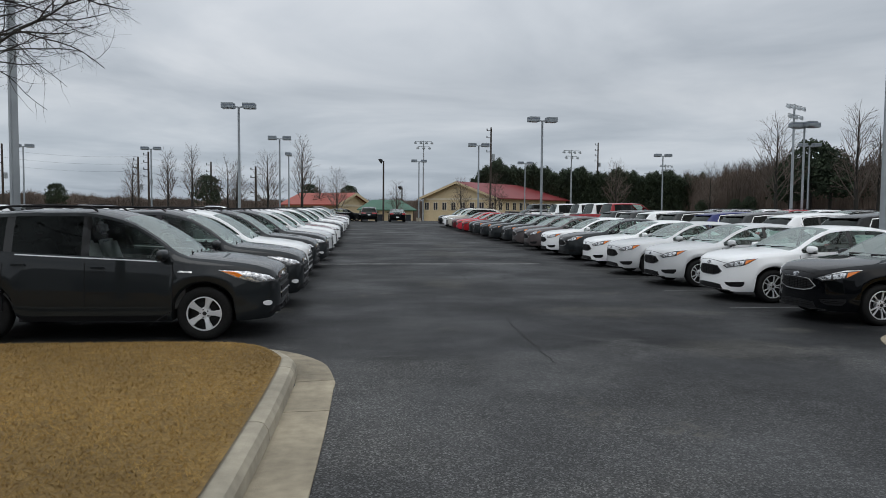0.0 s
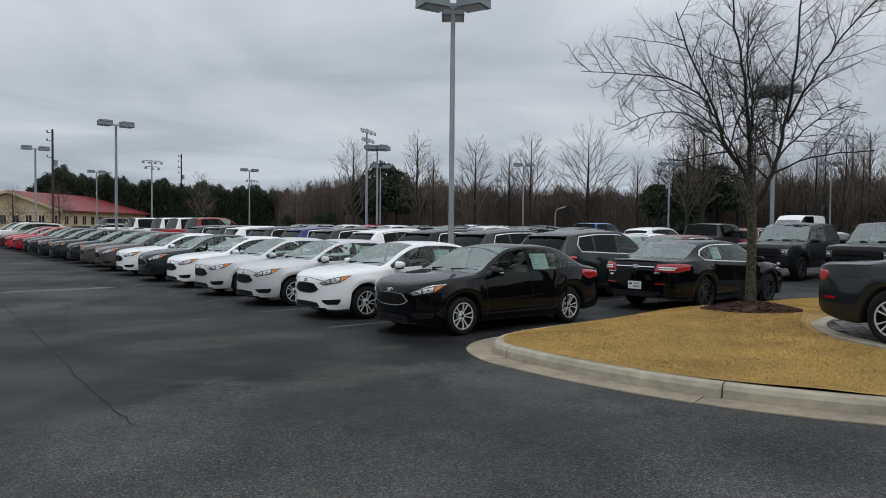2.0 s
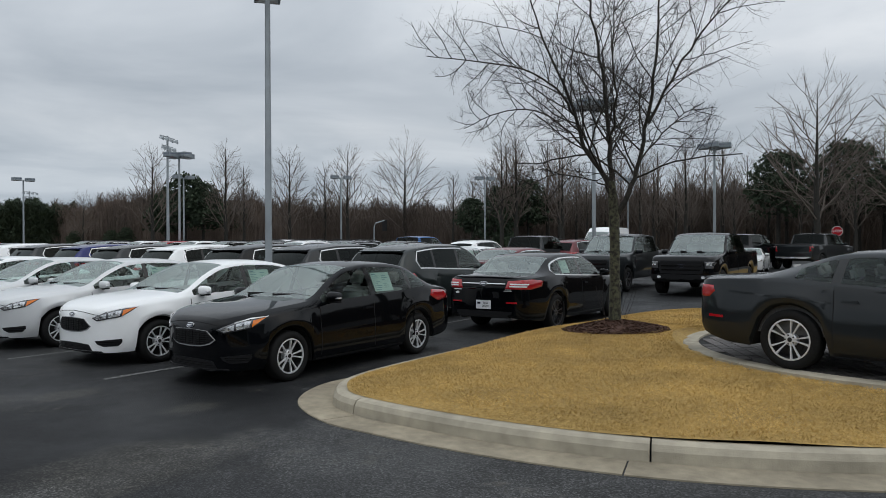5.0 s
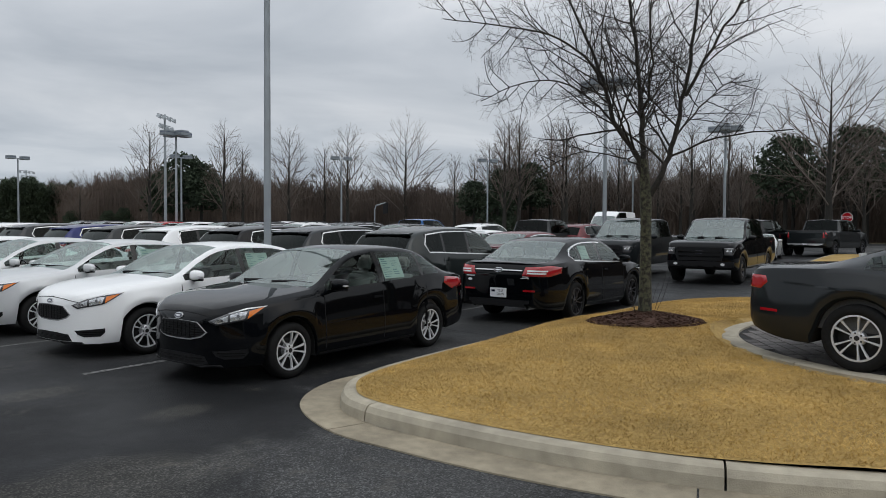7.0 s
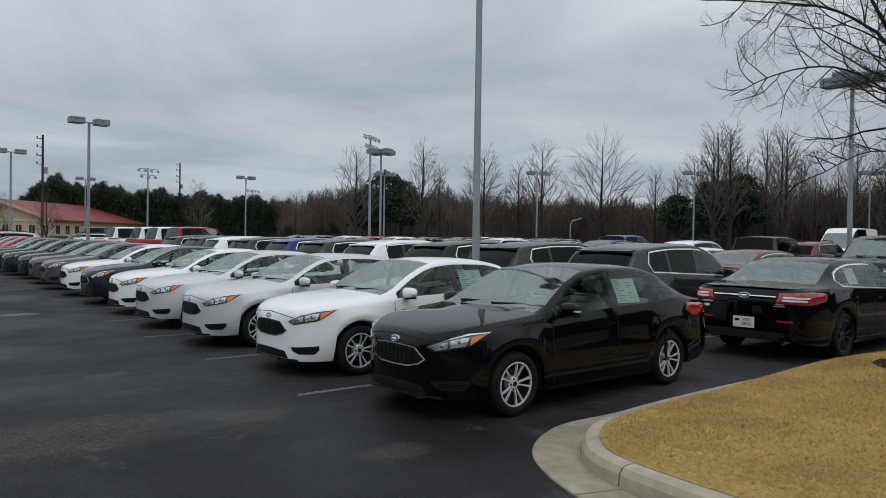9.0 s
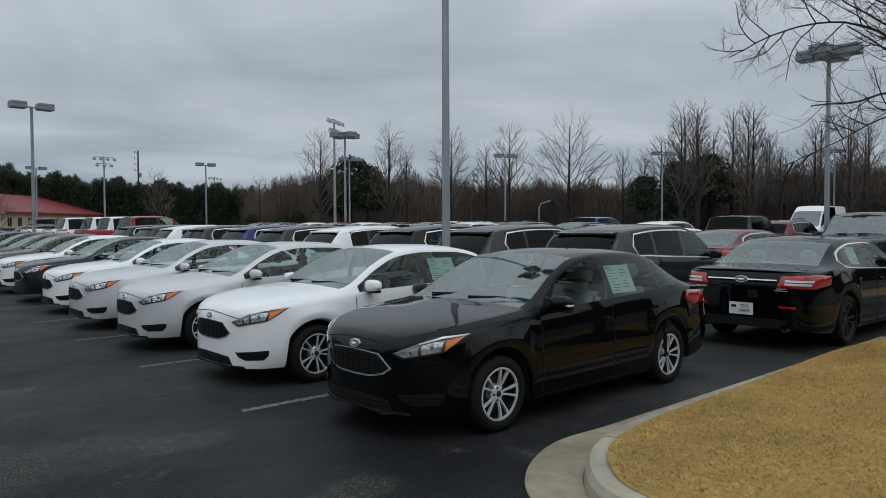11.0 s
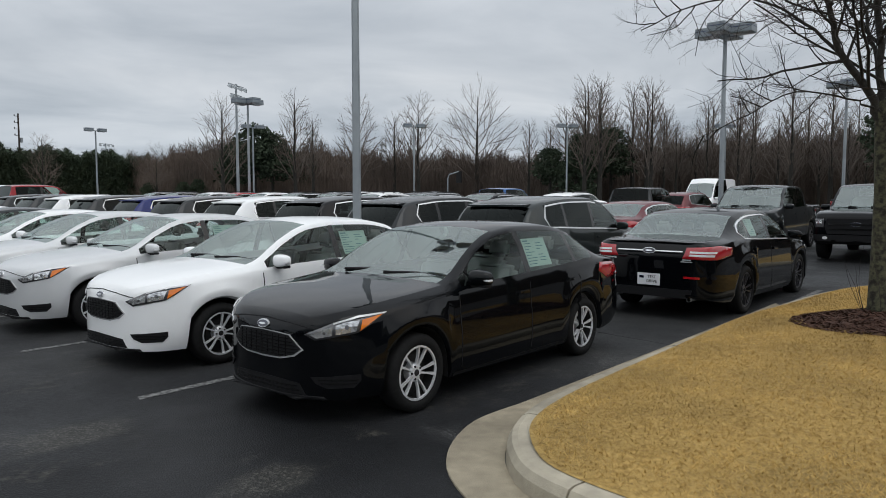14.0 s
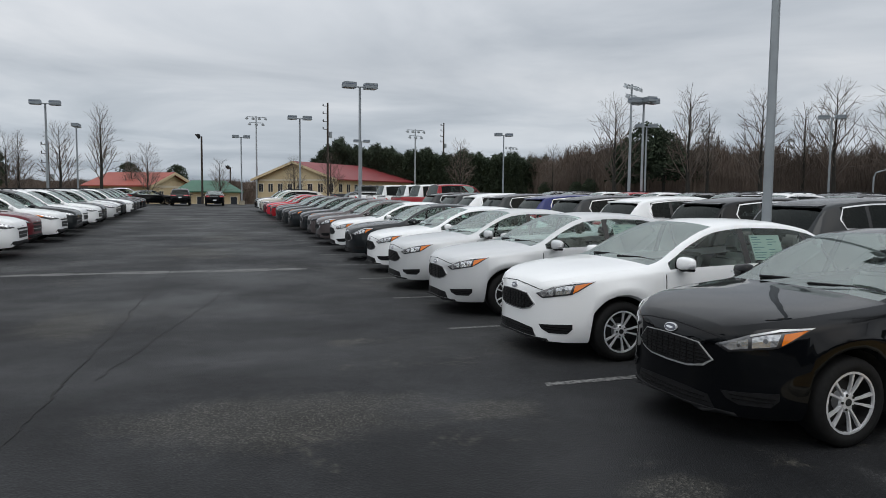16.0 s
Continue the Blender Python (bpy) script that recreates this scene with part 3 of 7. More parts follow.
# ---- car park lamps ----
def shoebox_head(parent, ang, reach, z):
    """One shoebox luminaire on its arm."""
    rot = Matrix.Translation((0, 0, z)) @ Matrix.Rotation(ang, 4, "Z")
    bm = box(reach - 0.05, -0.30, 0.0, reach + 0.65, 0.30, 0.31, 0.0)
    for v in bm.verts:
        if v.co.z > 0.1:
            v.co.x = reach + 0.30 + (v.co.x - reach - 0.30) * 0.97
            v.co.y *= 0.97
    bmesh.ops.bevel(bm, geom=bm.edges[:], offset=0.012, segments=1, affect="EDGES")
    bm.transform(rot)
    h = part("lamp_head", bm, HEAD, parent)
    bm = box(reach - 0.047, -0.297, 0.185, reach + 0.647, 0.297, 0.205)
    bm.transform(rot)
    part("stripe", bm, HEADBLUE, h, "dark blue stripe")
    bm = box(reach + 0.02, -0.24, -0.012, reach + 0.58, 0.24, 0.002)
    bm.transform(rot)
    part("lens", bm, LENS, h, "pale glass lens")
    bm = box(0.05, -0.04, 0.05, reach, 0.04, 0.12)
    bm.transform(rot)
    part("arm", bm, GALV, parent)


def street_lamp(angles, label, height=7.45):
    t = thing("parking_lamp", label, "street lamp", "car park lamps")
    part("base", lathe([(0.0, 0.45), (0.27, 0.45), (0.30, 0.42), (0.30, -0.2)][::-1], 16, "z"), CONCRETE, t)
    bm = tube([(0, 0, 0.45), (0, 0, height)], [0.105, 0.078], 4)
    bmesh.ops.bevel(bm, geom=[e for e in bm.edges if abs(e.verts[0].co.z - e.verts[1].co.z) > 1], offset=0.022, segments=2, affect="EDGES")
    part("pole", bm, GALV, t)
    for a in angles:
        shoebox_head(t, radians(a), 0.30, height - 0.1)
    return t


lamp4 = street_lamp((0, 90, 180, 270), "tall grey steel lamp pole with four box heads")
lamp3 = street_lamp((50, 170, 290), "tall grey steel lamp pole with three box heads")
lamp2 = street_lamp((90, 270), "tall grey steel lamp pole with twin box heads")
lamp2x = street_lamp((0, 180), "tall grey steel lamp pole with twin box heads")
lamp3.matrix_basis = pose(12.62, 15.6, ground_z(12.62, 15.6))
lamp4.matrix_basis = pose(29.0, 43.3, ground_z(29, 43.3) - 0.3)
lamp2.matrix_basis = pose(-7.7, 80.0, ground_z(-7.7, 80), 0, 0, 0)
lamp2x.matrix_basis = pose(11.0, 64.0, ground_z(11, 64), 0, 0, 0)
for x, y, kind, rz in ((12.0, 45.0, lamp2x, 5), (7.4, 87.5, lamp2x, 3), (-6.6, 42.0, lamp2x, -4), (-6.5, 61.0, lamp2x, 2), (-20.9, 74.8, lamp2x, 0),
                       (-32.9, 74.3, lamp2x, 0), (29.0, 15.0, lamp4, 0), (45.6, 14.5, lamp4, 10), (50.0, 49.2, lamp2x, -30),
                       (33.2, 74.4, lamp2x, 0), (21.2, 89.0, lamp2x, 4), (59.0, 39.0, lamp2x, -30), (67.8, 28.2, lamp2x, -30), (41.0, 60.5, lamp2x, -10), (-5.80, 14.0, lamp4, 0)):
    copy_thing(kind, pose(x, y, ground_z(x, y) - (0.3 if kind is lamp4 else 0), 0, 0, rz))


# ---- vehicles ----
def car_shape(spec, lite=False):
    """Lofts the shell of a vehicle, nose towards -x, from its side and plan curves. Returns stations, section rows and a point function."""
    L, W = spec["L"], spec["W"]
    zt, zb, wp = curve(spec["top"]), curve(spec["belt"]), curve(spec["plan"])
    zlo, wr = curve(spec["low"]), curve(spec["roofw"])
    Ra = spec["R"] + spec.get("arch", 0.055)
    axles = (spec["axle"], spec["axle"] + spec["wb"])
    st = list(np.arange(0, L, 0.30 if lite else 0.13)) + [0, 0.015, 0.04, 0.08, 0.14, L, L - 0.015, L - 0.04, L - 0.08, L - 0.14]
    for a in axles:
        m = 8 if lite else 14
        st += [a + Ra * math.cos(math.pi * k / m) for k in range(m + 1)]
    st += spec["cuts"]
    st = sorted(s for s in st if 0 <= s <= L)
    keep = [st[0]]
    for s in st[1:]:
        if s - keep[-1] > 0.012:
            keep.append(s)
    keep[-1] = L
    for c in spec["cuts"]:
        i = min(range(len(keep)), key=lambda k: abs(keep[k] - c))
        keep[i] = c
    rows = []
    F = (0.0, 0.10, 0.30, 0.52, 0.70, 0.88, 1.0)
    fl = spec.get("flank", (-0.05, -0.012, 0.0, -0.004, -0.022, -0.03, -0.05))
    for s in keep:
        half = wp(s) * W / 2
        lo, b, t = zlo(s), zb(s), zt(s)
        bulge = 0.0
        for a in axles:
            d = abs(s - a)
            if d < Ra:
                lo = max(lo, spec["R"] + math.sqrt(max(0.0, Ra * Ra - d * d)))
            if d < Ra * 1.5:
                bulge = max(bulge, 0.018 * (1 - d / (Ra * 1.5)))
        lo = min(lo, b - 0.08)
        row = []
        for f, o in zip(F, fl):
            k = 1 - f
            row.append((half + o * min(1, half) + (bulge if 0.05 < f < 0.7 else bulge * 0.8 if f <= 0.05 else 0), lo + (b - lo) * f))
        g = max(0.0, t - b)
        rw = wr(s) * half
        belt_w = row[-1][0]
        crown = min(0.055, 0.25 * g + 0.008)
        ze = t - crown
        gh = max(0.0, ze - b)
        mg = min(0.03, gh * 0.2)
        up = lambda z: (belt_w + (rw - belt_w) * ((z - b) / gh if gh > 1e-6 else 0) ** 1.25 if gh > 1e-6 else belt_w + (rw - belt_w) * 0.2, z)
        row.append(up(b + mg))
        row.append(up(b + gh * 0.55))
        row.append(up(ze - min(0.035, gh * 0.25)))
        row.append((rw, ze))
        row.append((rw * 0.93, ze + crown * 0.35))
        row.append((rw * 0.6, ze + crown * 0.78))
        row.append((rw * 0.25, ze + crown * 0.97))
        row.append((0.0, t))
        rows.append([(s - L / 2, y, z) for y, z in row])
    return keep, rows


def shell_part(rows, faces, both=True, mirror=1):
    """A mesh of the faces (i, k) of the loft, on one or both flanks."""
    bm = bmesh.new()
    seen = {}

    def v(i, k, sgn):
        key = (i, k, sgn if rows[i][k][1] > 1e-6 else 1)
        if key not in seen:
            x, y, z = rows[i][k]
            seen[key] = bm.verts.new((x, -y * sgn, z))
        return seen[key]

    for i, k in faces:
        for sgn in ((1, -1) if both else (mirror,)):
            q = (v(i, k, sgn), v(i + 1, k, sgn), v(i + 1, k + 1, sgn), v(i, k + 1, sgn))
            q = q if sgn > 0 else q[::-1]
            q = [a for n, a in enumerate(q) if a not in q[:n]]
            if len(q) > 2:
                try:
                    bm.faces.new(q)
                except ValueError:
                    pass
    return bm


def skin(tree, outline, origin, u, d, lift=0.006, cell=0.07, depth=0.02):
    """A raised patch on the shell: an outline in (u, z), thrown along d onto it."""
    bm = bmesh.new()
    bm.faces.new([bm.verts.new((a, b, 0)) for a, b in outline])
    bm.normal_update()
    bmesh.ops.triangulate(bm, faces=bm.faces[:])
    for _ in range(5):
        long = [e for e in bm.edges if e.calc_length() > cell]
        if not long:
            break
        bmesh.ops.subdivide_edges(bm, edges=long, cuts=1)
        bmesh.ops.triangulate(bm, faces=bm.faces[:])
    o, uu, dd = Vector(origin), Vector(u).normalized(), Vector(d).normalized()
    last = 2.0
    for v in bm.verts:
        p = o + uu * v.co.x + Vector((0, 0, v.co.y)) - dd * 4
        hit, _, _, dist = tree.ray_cast(p, dd, 8.0)
        if hit is None:
            v.co = p + dd * last
        else:
            v.co = hit
            last = dist
        v.co -= dd * lift
    bm.normal_update()
    if sum((f.normal.dot(dd) for f in bm.faces)) > 0:
        bmesh.ops.reverse_faces(bm, faces=bm.faces[:])
    rim = [e for e in bm.edges if e.is_boundary]
    ex = bmesh.ops.extrude_edge_only(bm, edges=rim)
    for g in ex["geom"]:
        if isinstance(g, bmesh.types.BMVert):
            g.co += dd * depth
    return bm


def wheel_mesh(R, rim_r, width, spokes, style, dark=False, seg=28):
    """Meshes of a tyre, a rim and a dark hub disc, face towards -y."""
    h = width / 2
    tyre = lathe([(rim_r * 0.98, -h * 0.80), (rim_r + 0.02, -h * 0.98), (R - 0.05, -h), (R - 0.012, -h * 0.86), (R, -h * 0.6), (R, h * 0.6), (R - 0.012, h * 0.9), (rim_r, h)], seg)
    rim = lathe([(rim_r * 1.0, -h * 0.84), (rim_r * 0.93, -h * 0.86), (rim_r * 0.92, -h * 0.70)], seg)
    lathe([(0.001, -h * 0.66), (0.055, -h * 0.64), (0.075, -h * 0.5), (0.08, h * 0.1)], 14, bm=rim)
    for s in range(spokes):
        base = 2 * math.pi * s / spokes
        for off, wd in ((-0.22, 0.0088), (0.22, 0.0088)) if style == "split" else ((0, 0.036),):
            a0, a1 = base + off * 0.9, base + off
            pts = []
            for rr, aa, ww, yy in ((0.05, a0, wd * 0.85, -h * 0.60), (rim_r * 0.55, (a0 + a1) / 2, wd * 0.9, -h * 0.74), (rim_r * 0.93, a1, wd * 1.45, -h * 0.80)):
                ca, sa = math.cos(aa), math.sin(aa)
                pts.append([rim.verts.new((rr * ca - t * sa, y2, rr * sa + t * ca)) for t, y2 in ((-ww, yy + 0.022), (-ww * 0.8, yy), (ww * 0.8, yy), (ww, yy + 0.022))])
            for p, q in zip(pts, pts[1:]):
                for a in range(3):
                    rim.faces.new((p[a], p[a + 1], q[a + 1], q[a]))
    disc = lathe([(0.0005, h * 0.0), (rim_r * 0.62, h * 0.0), (rim_r * 0.62, h * 0.1), (rim_r * 0.92, h * 0.2), (rim_r * 0.925, -h * 0.69)], 20)
    lathe([(0.0005, -h * 0.73), (0.024, -h * 0.72), (0.028, -h * 0.62)], 12, bm=disc)
    for k in range(5):
        a = 2 * math.pi * (k + 0.5) / 5
        c = [(0.052 * math.cos(a) + 0.010 * math.cos(q * 1.0472), 0.052 * math.sin(a) + 0.010 * math.sin(q * 1.0472)) for q in range(6)]
        lo, hi = [disc.verts.new((x, -h * 0.60, z)) for x, z in c], [disc.verts.new((x, -h * 0.69, z)) for x, z in c]
        disc.faces.new(hi)
        for q in range(6):
            disc.faces.new((lo[q], lo[(q + 1) % 6], hi[(q + 1) % 6], hi[q]))
    bmesh.ops.recalc_face_normals(rim, faces=rim.faces[:])
    bmesh.ops.recalc_face_normals(disc, faces=disc.faces[:])
    bmesh.ops.recalc_face_normals(tyre, faces=tyre.faces[:])
    return mesh_of(tyre, "tyre", RUBBER, True), mesh_of(rim, "rim", DARKALLOY if dark else ALLOY), mesh_of(disc, "hub", HUB)


def seat_mesh(w):
    bm = box(-0.26, -w, 0.0, 0.26, w, 0.16, 0.05)
    b2 = box(-0.07, -w, 0.05, 0.09, w, 0.66, 0.05)
    b2.transform(Matrix.Translation((0.24, 0, 0)) @ Matrix.Rotation(radians(18), 4, "Y"))
    tmp = bpy.data.meshes.new("t")
    b2.to_mesh(tmp)
    bm.from_mesh(tmp)
    bpy.data.meshes.remove(tmp)
    b2.free()
    h = box(-0.05, -0.12, 0.0, 0.05, 0.12, 0.18, 0.04)
    h.transform(Matrix.Translation((0.47, 0, 0.70)) @ Matrix.Rotation(radians(14), 4, "Y"))
    tmp = bpy.data.meshes.new("t")
    h.to_mesh(tmp)
    bm.from_mesh(tmp)
    bpy.data.meshes.remove(tmp)
    h.free()
    return bm


def vehicle(name, label, category, spec, colour, lite=False):
    """Builds one vehicle with its parts; the painted parts take their paint from the object."""
    L, W = spec["L"], spec["W"]
    st, rows = car_shape(spec, lite)
    t = thing(name, label, category)
    n = len(st) - 1
    idx = lambda s: min(range(len(st)), key=lambda k: abs(st[k] - s))
    painted = []

    def shell(nm, faces, material, smooth=True, **kw):
        if not faces:
            return None
        ob = part(nm, shell_part(rows, faces, **kw), material, t, smooth=smooth)
        if material is None:
            ob.data.materials.append(PAINT[colour])
            painted.append(ob)
        if material in (WSHIELD, SIDEGLASS, PRIVACY):
            ob.visible_shadow = False
        return ob

    used = set()
    K = len(rows[0]) - 1
    # screens
    for nm, (s0, s1) in (("windshield", spec["ws"]), ("rear_window", spec["rw"])):
        fs = [(i, k) for i in range(idx(s0), idx(s1)) for k in range(K - 3, K)]
        shell(nm, fs, WSHIELD if nm == "windshield" or not spec.get("privacy") else PRIVACY)
        used |= set(fs)
    # side windows and black pillars
    ends = spec["win"]
    for w, (s0, s1) in enumerate(ends):
        fs = [(i, k) for i in range(idx(s0), idx(s1)) for k in (7, 8)]
        used |= set(fs)
        for sg in (1, -1):
            shell("side_window", fs, PRIVACY if spec.get("privacy") and w > 0 else SIDEGLASS, both=False, mirror=sg)
    for (a, b), (c, d) in zip(ends, ends[1:]):
        fs = [(i, k) for i in range(idx(b), idx(c)) for k in (7, 8)]
        used |= set(fs)
        for sg in (1, -1):
            shell("pillar", fs, GLOSSBLACK, both=False, mirror=sg)
    # doors, bonnet, boot lid
    for s0, s1 in spec["doors"]:
        fs = [(i, k) for i in range(idx(s0), idx(s1)) for k in range(0, 6)]
        used |= set(fs)
        for sg in (1, -1):
            shell("door", fs, None, both=False, mirror=sg)
    fs = [(i, k) for i in range(idx(spec["hood"]), idx(spec["ws"][0])) for k in range(K - 4, K)]
    used |= set(fs)
    shell("hood", fs, None)
    if spec["rw"][1] < L - 0.25:
        fs = [(i, k) for i in range(idx(spec["rw"][1]), n) for k in range(K - 4, K)]
        used |= set(fs)
        shell("bed_cover" if spec.get("bed") else "trunk_lid", fs, PLASTIC if spec.get("bed") else None)
    rest = [(i, k) for i in range(n) for k in range(K) if (i, k) not in used]
    bm = shell_part(rows, rest)
    for i in (0, n):
        r = rows[i]
        for k in range(K):
            q = [bm.verts.new((r[j][0], sg * r[j][1], r[j][2])) for j, sg in ((k, 1), (k, -1), (k + 1, -1), (k + 1, 1))]
            bm.faces.new(q if i == 0 else q[::-1])
    bmesh.ops.remove_doubles(bm, verts=bm.verts[:], dist=0.0005)
    bmesh.ops.recalc_face_normals(bm, faces=bm.faces[:])
    body = part("body", bm, PAINT[colour], t, smooth=True)
    painted.append(body)
    for o in painted:
        o.data.set_sharp_from_angle(angle=radians(42))
    # underside
    bm = soup([(r[0][0], sg * (r[0][1] - 0.004), r[0][2] + 0.004) for r in rows for sg in (-1, 1)], [(2 * i, 2 * i + 1, 2 * i + 3, 2 * i + 2) for i in range(n)])
    part("underbody", bm, UNDER, t)
    # dark cabin tub
    c0, c1 = idx(spec["ws"][0] + 0.05), idx(min(spec["rw"][1], L - 0.3))
    tub, fa = [], []
    for i in range(c0, c1 + 1):
        r = rows[i]
        zf = 0.40
        for y, z in ((r[6][1] - 0.07, r[6][2] - 0.05), (r[3][1] - 0.12, zf), (-(r[3][1] - 0.12), zf), (-(r[6][1] - 0.07), r[6][2] - 0.05)):
            tub.append((r[0][0], y, z))
    m = c1 - c0
    for i in range(m):
        for k in range(3):
            fa.append((4 * i + k, 4 * i + k + 1, 4 * i + 5 + k, 4 * i + 4 + k))
    fa += [(0, 1, 2, 3), (4 * m + 3, 4 * m + 2, 4 * m + 1, 4 * m)]
    part("cabin", soup(tub, fa), CABIN, t)
    # dashboard and seats
    wsx = spec["ws"][0] - L / 2
    zc = rows[idx(spec["ws"][0] + 0.25)][6][2]
    part("dashboard", box(wsx + 0.12, -W / 2 + 0.22, zc - 0.30, wsx + 0.62, W / 2 - 0.22, zc - 0.06, 0.06), PLASTIC, t)
    sx = spec["seats"]
    if not lite:
        me = mesh_of(seat_mesh(0.25), "seat", SEATGREY, True)
        for k, s in enumerate(sx):
            for sg in (-1, 1):
                o = new("seat", me)
                o.parent = t
                o.matrix_basis = pose(s - L / 2, sg * 0.37, spec.get("seat_z", 0.42))
        wl_ = lathe([(0.175, -0.012), (0.19, 0), (0.175, 0.012), (0.16, 0), (0.175, -0.012)], 18, "z")
        wl_.transform(pose(wsx + 0.78, -0.37, zc - 0.06, 0, 66, 0))
        part("steering_wheel", wl_, PLASTIC, t)
    # the whole shell as a target for raised parts
    full = shell_part(rows, [(i, k) for i in range(n) for k in range(K)])
    for i in (0, n):
        r = rows[i]
        for k in range(K):
            full.faces.new([full.verts.new((r[j][0], sg * r[j][1], r[j][2])) for j, sg in ((k, 1), (k, -1), (k + 1, -1), (k + 1, 1))])
    tree = BVHTree.FromBMesh(full)
    full.free()
    for nm, material, pts, view, lift, parent_name, both, lab in spec["skin"]:
        if lite and nm in ("seam", "grille_rib", "slat", "handle", "crease", "fender_vent", "sill", "fog_lamp", "badge_ring", "badge", "reflector", "bulb_cover", "drl_strip", "grille_bar", "model_badge", "badge_sticker", "reversing_lens", "fog_recess", "front_lip", "rear_apron", "tailgate_seam", "marker"):
            continue
        for sg in (1, -1) if both else (1,):
            if view == "front":
                o, u, d = (0, 0, 0), (0, sg, 0), (1, 0, 0)
            elif view == "rear":
                o, u, d = (0, 0, 0), (0, sg, 0), (-1, 0, 0)
            elif view == "side":
                o, u, d = (-L / 2, 0, 0), (1, 0, 0), (0, sg, 0)
            else:
                a = radians(view)
                # corner view: u runs from the middle of the nose outwards
                dirx, diry = math.cos(a), math.sin(a)
                o, u, d = ((-L / 2, 0, 0) if view < 90 else (L / 2, 0, 0)), (dirx and diry, 0, 0), (1, 0, 0)
                d = (dirx, sg * diry, 0) if view < 90 else (dirx, sg * diry, 0)
                u = (-diry * (-1), -sg * dirx, 0) if view < 90 else (-diry, sg * dirx, 0)
            bm = skin(tree, pts, o, u, d, lift, 0.16 if lite else 0.07)
            host = t
            if parent_name:
                host = next((c for c in t.children_recursive if c.name.split(".")[0] == parent_name), t)
            ob = part(nm, bm, PAINT[colour] if material is None else material, host, lab, smooth=nm in ("headlight", "taillight", "bumper_lip"))
            if material is None:
                painted.append(ob)
    # mirrors
    mi = idx(spec["mirror"])
    mz = rows[mi][6][2] + 0.09
    for sg in (-1, 1):
        bm = bmesh.new()
        bmesh.ops.create_uvsphere(bm, u_segments=14, v_segments=8, radius=1)
        for v in bm.verts:
            q = [math.copysign(abs(c) ** 0.62, c) for c in v.co]
            v.co = Vector((q[0] * (0.085 * (1 - 0.25 * q[1] * sg) if q[0] < 0 else 0.03), q[1] * 0.115, q[2] * (0.068 - 0.010 * q[1] * sg)))
        yy = rows[mi][6][1] + 0.10
        bm.transform(pose(rows[mi][0][0], sg * yy, mz))
        ob = part("wing_mirror", bm, PAINT[colour], t, smooth=True)
        painted.append(ob)
        if not lite:
            part("mirror_cap", box(rows[mi][0][0] - 0.055, min(sg * (yy - 0.09), sg * (yy + 0.09)), mz - 0.077, rows[mi][0][0] + 0.028, max(sg * (yy - 0.09), sg * (yy + 0.09)), mz - 0.050, 0.008), PLASTIC, ob)
        bm = box(rows[mi][0][0] - 0.03, min(sg * (yy - 0.16), sg * (yy - 0.05)), mz - 0.09, rows[mi][0][0] + 0.03, max(sg * (yy - 0.16), sg * (yy - 0.05)), mz - 0.03, 0.012)
        if not lite:
            part("mirror_foot", bm, PLASTIC, ob)
            if spec.get("mirror_lamp"):
                part("mirror_lamp", box(rows[mi][0][0] - 0.066, min(sg * (yy + 0.035), sg * (yy + 0.122)), mz - 0.022, rows[mi][0][0] - 0.005, max(sg * (yy + 0.035), sg * (yy + 0.122)), mz - 0.004, 0.006), WHITELENS, ob, "white indicator strip")
        else:
            bm.free()
    # wheels
    tm, rm, hm = wheel_mesh(spec["R"], spec["rim"], spec.get("tyre_w", 0.215), spec.get("spokes", 5), spec.get("style", "split"), spec.get("dark_rims", False), 14 if lite else 28)
    for s in (spec["axle"], spec["axle"] + spec["wb"]):
        for sg in (-1, 1):
            wo = new("wheel", tm)
            wo.parent = t
            half = curve(spec["plan"])(s) * W / 2 - spec.get("tyre_w", 0.215) / 2 - 0.012
            wo.matrix_basis = pose(s - L / 2, sg * half, spec["R"], 0, 0, 0 if sg < 0 else 180)
            for nm, me in (("rim", rm),) if lite else (("rim", rm), ("hub", hm)):
                o = new(nm, me)
                o.parent = wo
    # wipers
    if not lite:
        for yy, ln in ((-0.1, 0.58), (0.42, 0.5)):
            i0 = idx(spec["ws"][0] + 0.06)
            x0, z0 = rows[i0][K][0], rows[i0][K][2]
            part("wiper", tube([(x0 - 0.02, yy + 0.05, z0 + 0.0), (x0 + 0.05, yy - ln * 0.5, z0 + 0.012), (x0 + 0.06, yy - ln, z0 + 0.0)], [0.012, 0.009, 0.006], 5), PLASTIC, t)
    for o in painted:
        o.material_slots[0].link = "OBJECT"
        o.material_slots[0].material = PAINT[colour]
        o["painted"] = 1
    return t


def place(src, x, y, rz, colour, label, group=""):
    """A further vehicle of the same model in another paint."""
    o = copy_thing(src, pose(x, y, ground_z(x, y), 0, 0, rz))
    o["label"] = label
    if group:
        o["group"] = group
    for c in o.children_recursive:
        if "painted" in c:
            c.material_slots[0].link = "OBJECT"
            c.material_slots[0].material = PAINT[colour]
    return o


def rect(u0, z0, u1, z1):
    return [(u0, z0), (u1, z0), (u1, z1), (u0, z1)]


def oval(u, z, a, b, n=14):
    return [(u + a * math.cos(2 * math.pi * k / n), z + b * math.sin(2 * math.pi * k / n)) for k in range(n)]


def nose_plan(L, blunt=0.52):
    return [(0, blunt), (0.015, blunt + 0.09), (0.04, blunt + 0.17), (0.08, blunt + 0.25), (0.14, blunt + 0.32), (0.3, 0.93), (0.6, 0.985), (1.0, 1.0), (L - 0.9, 1.0), (L - 0.4, 0.965), (L - 0.14, 0.90), (L - 0.04, 0.80), (L, 0.70)]


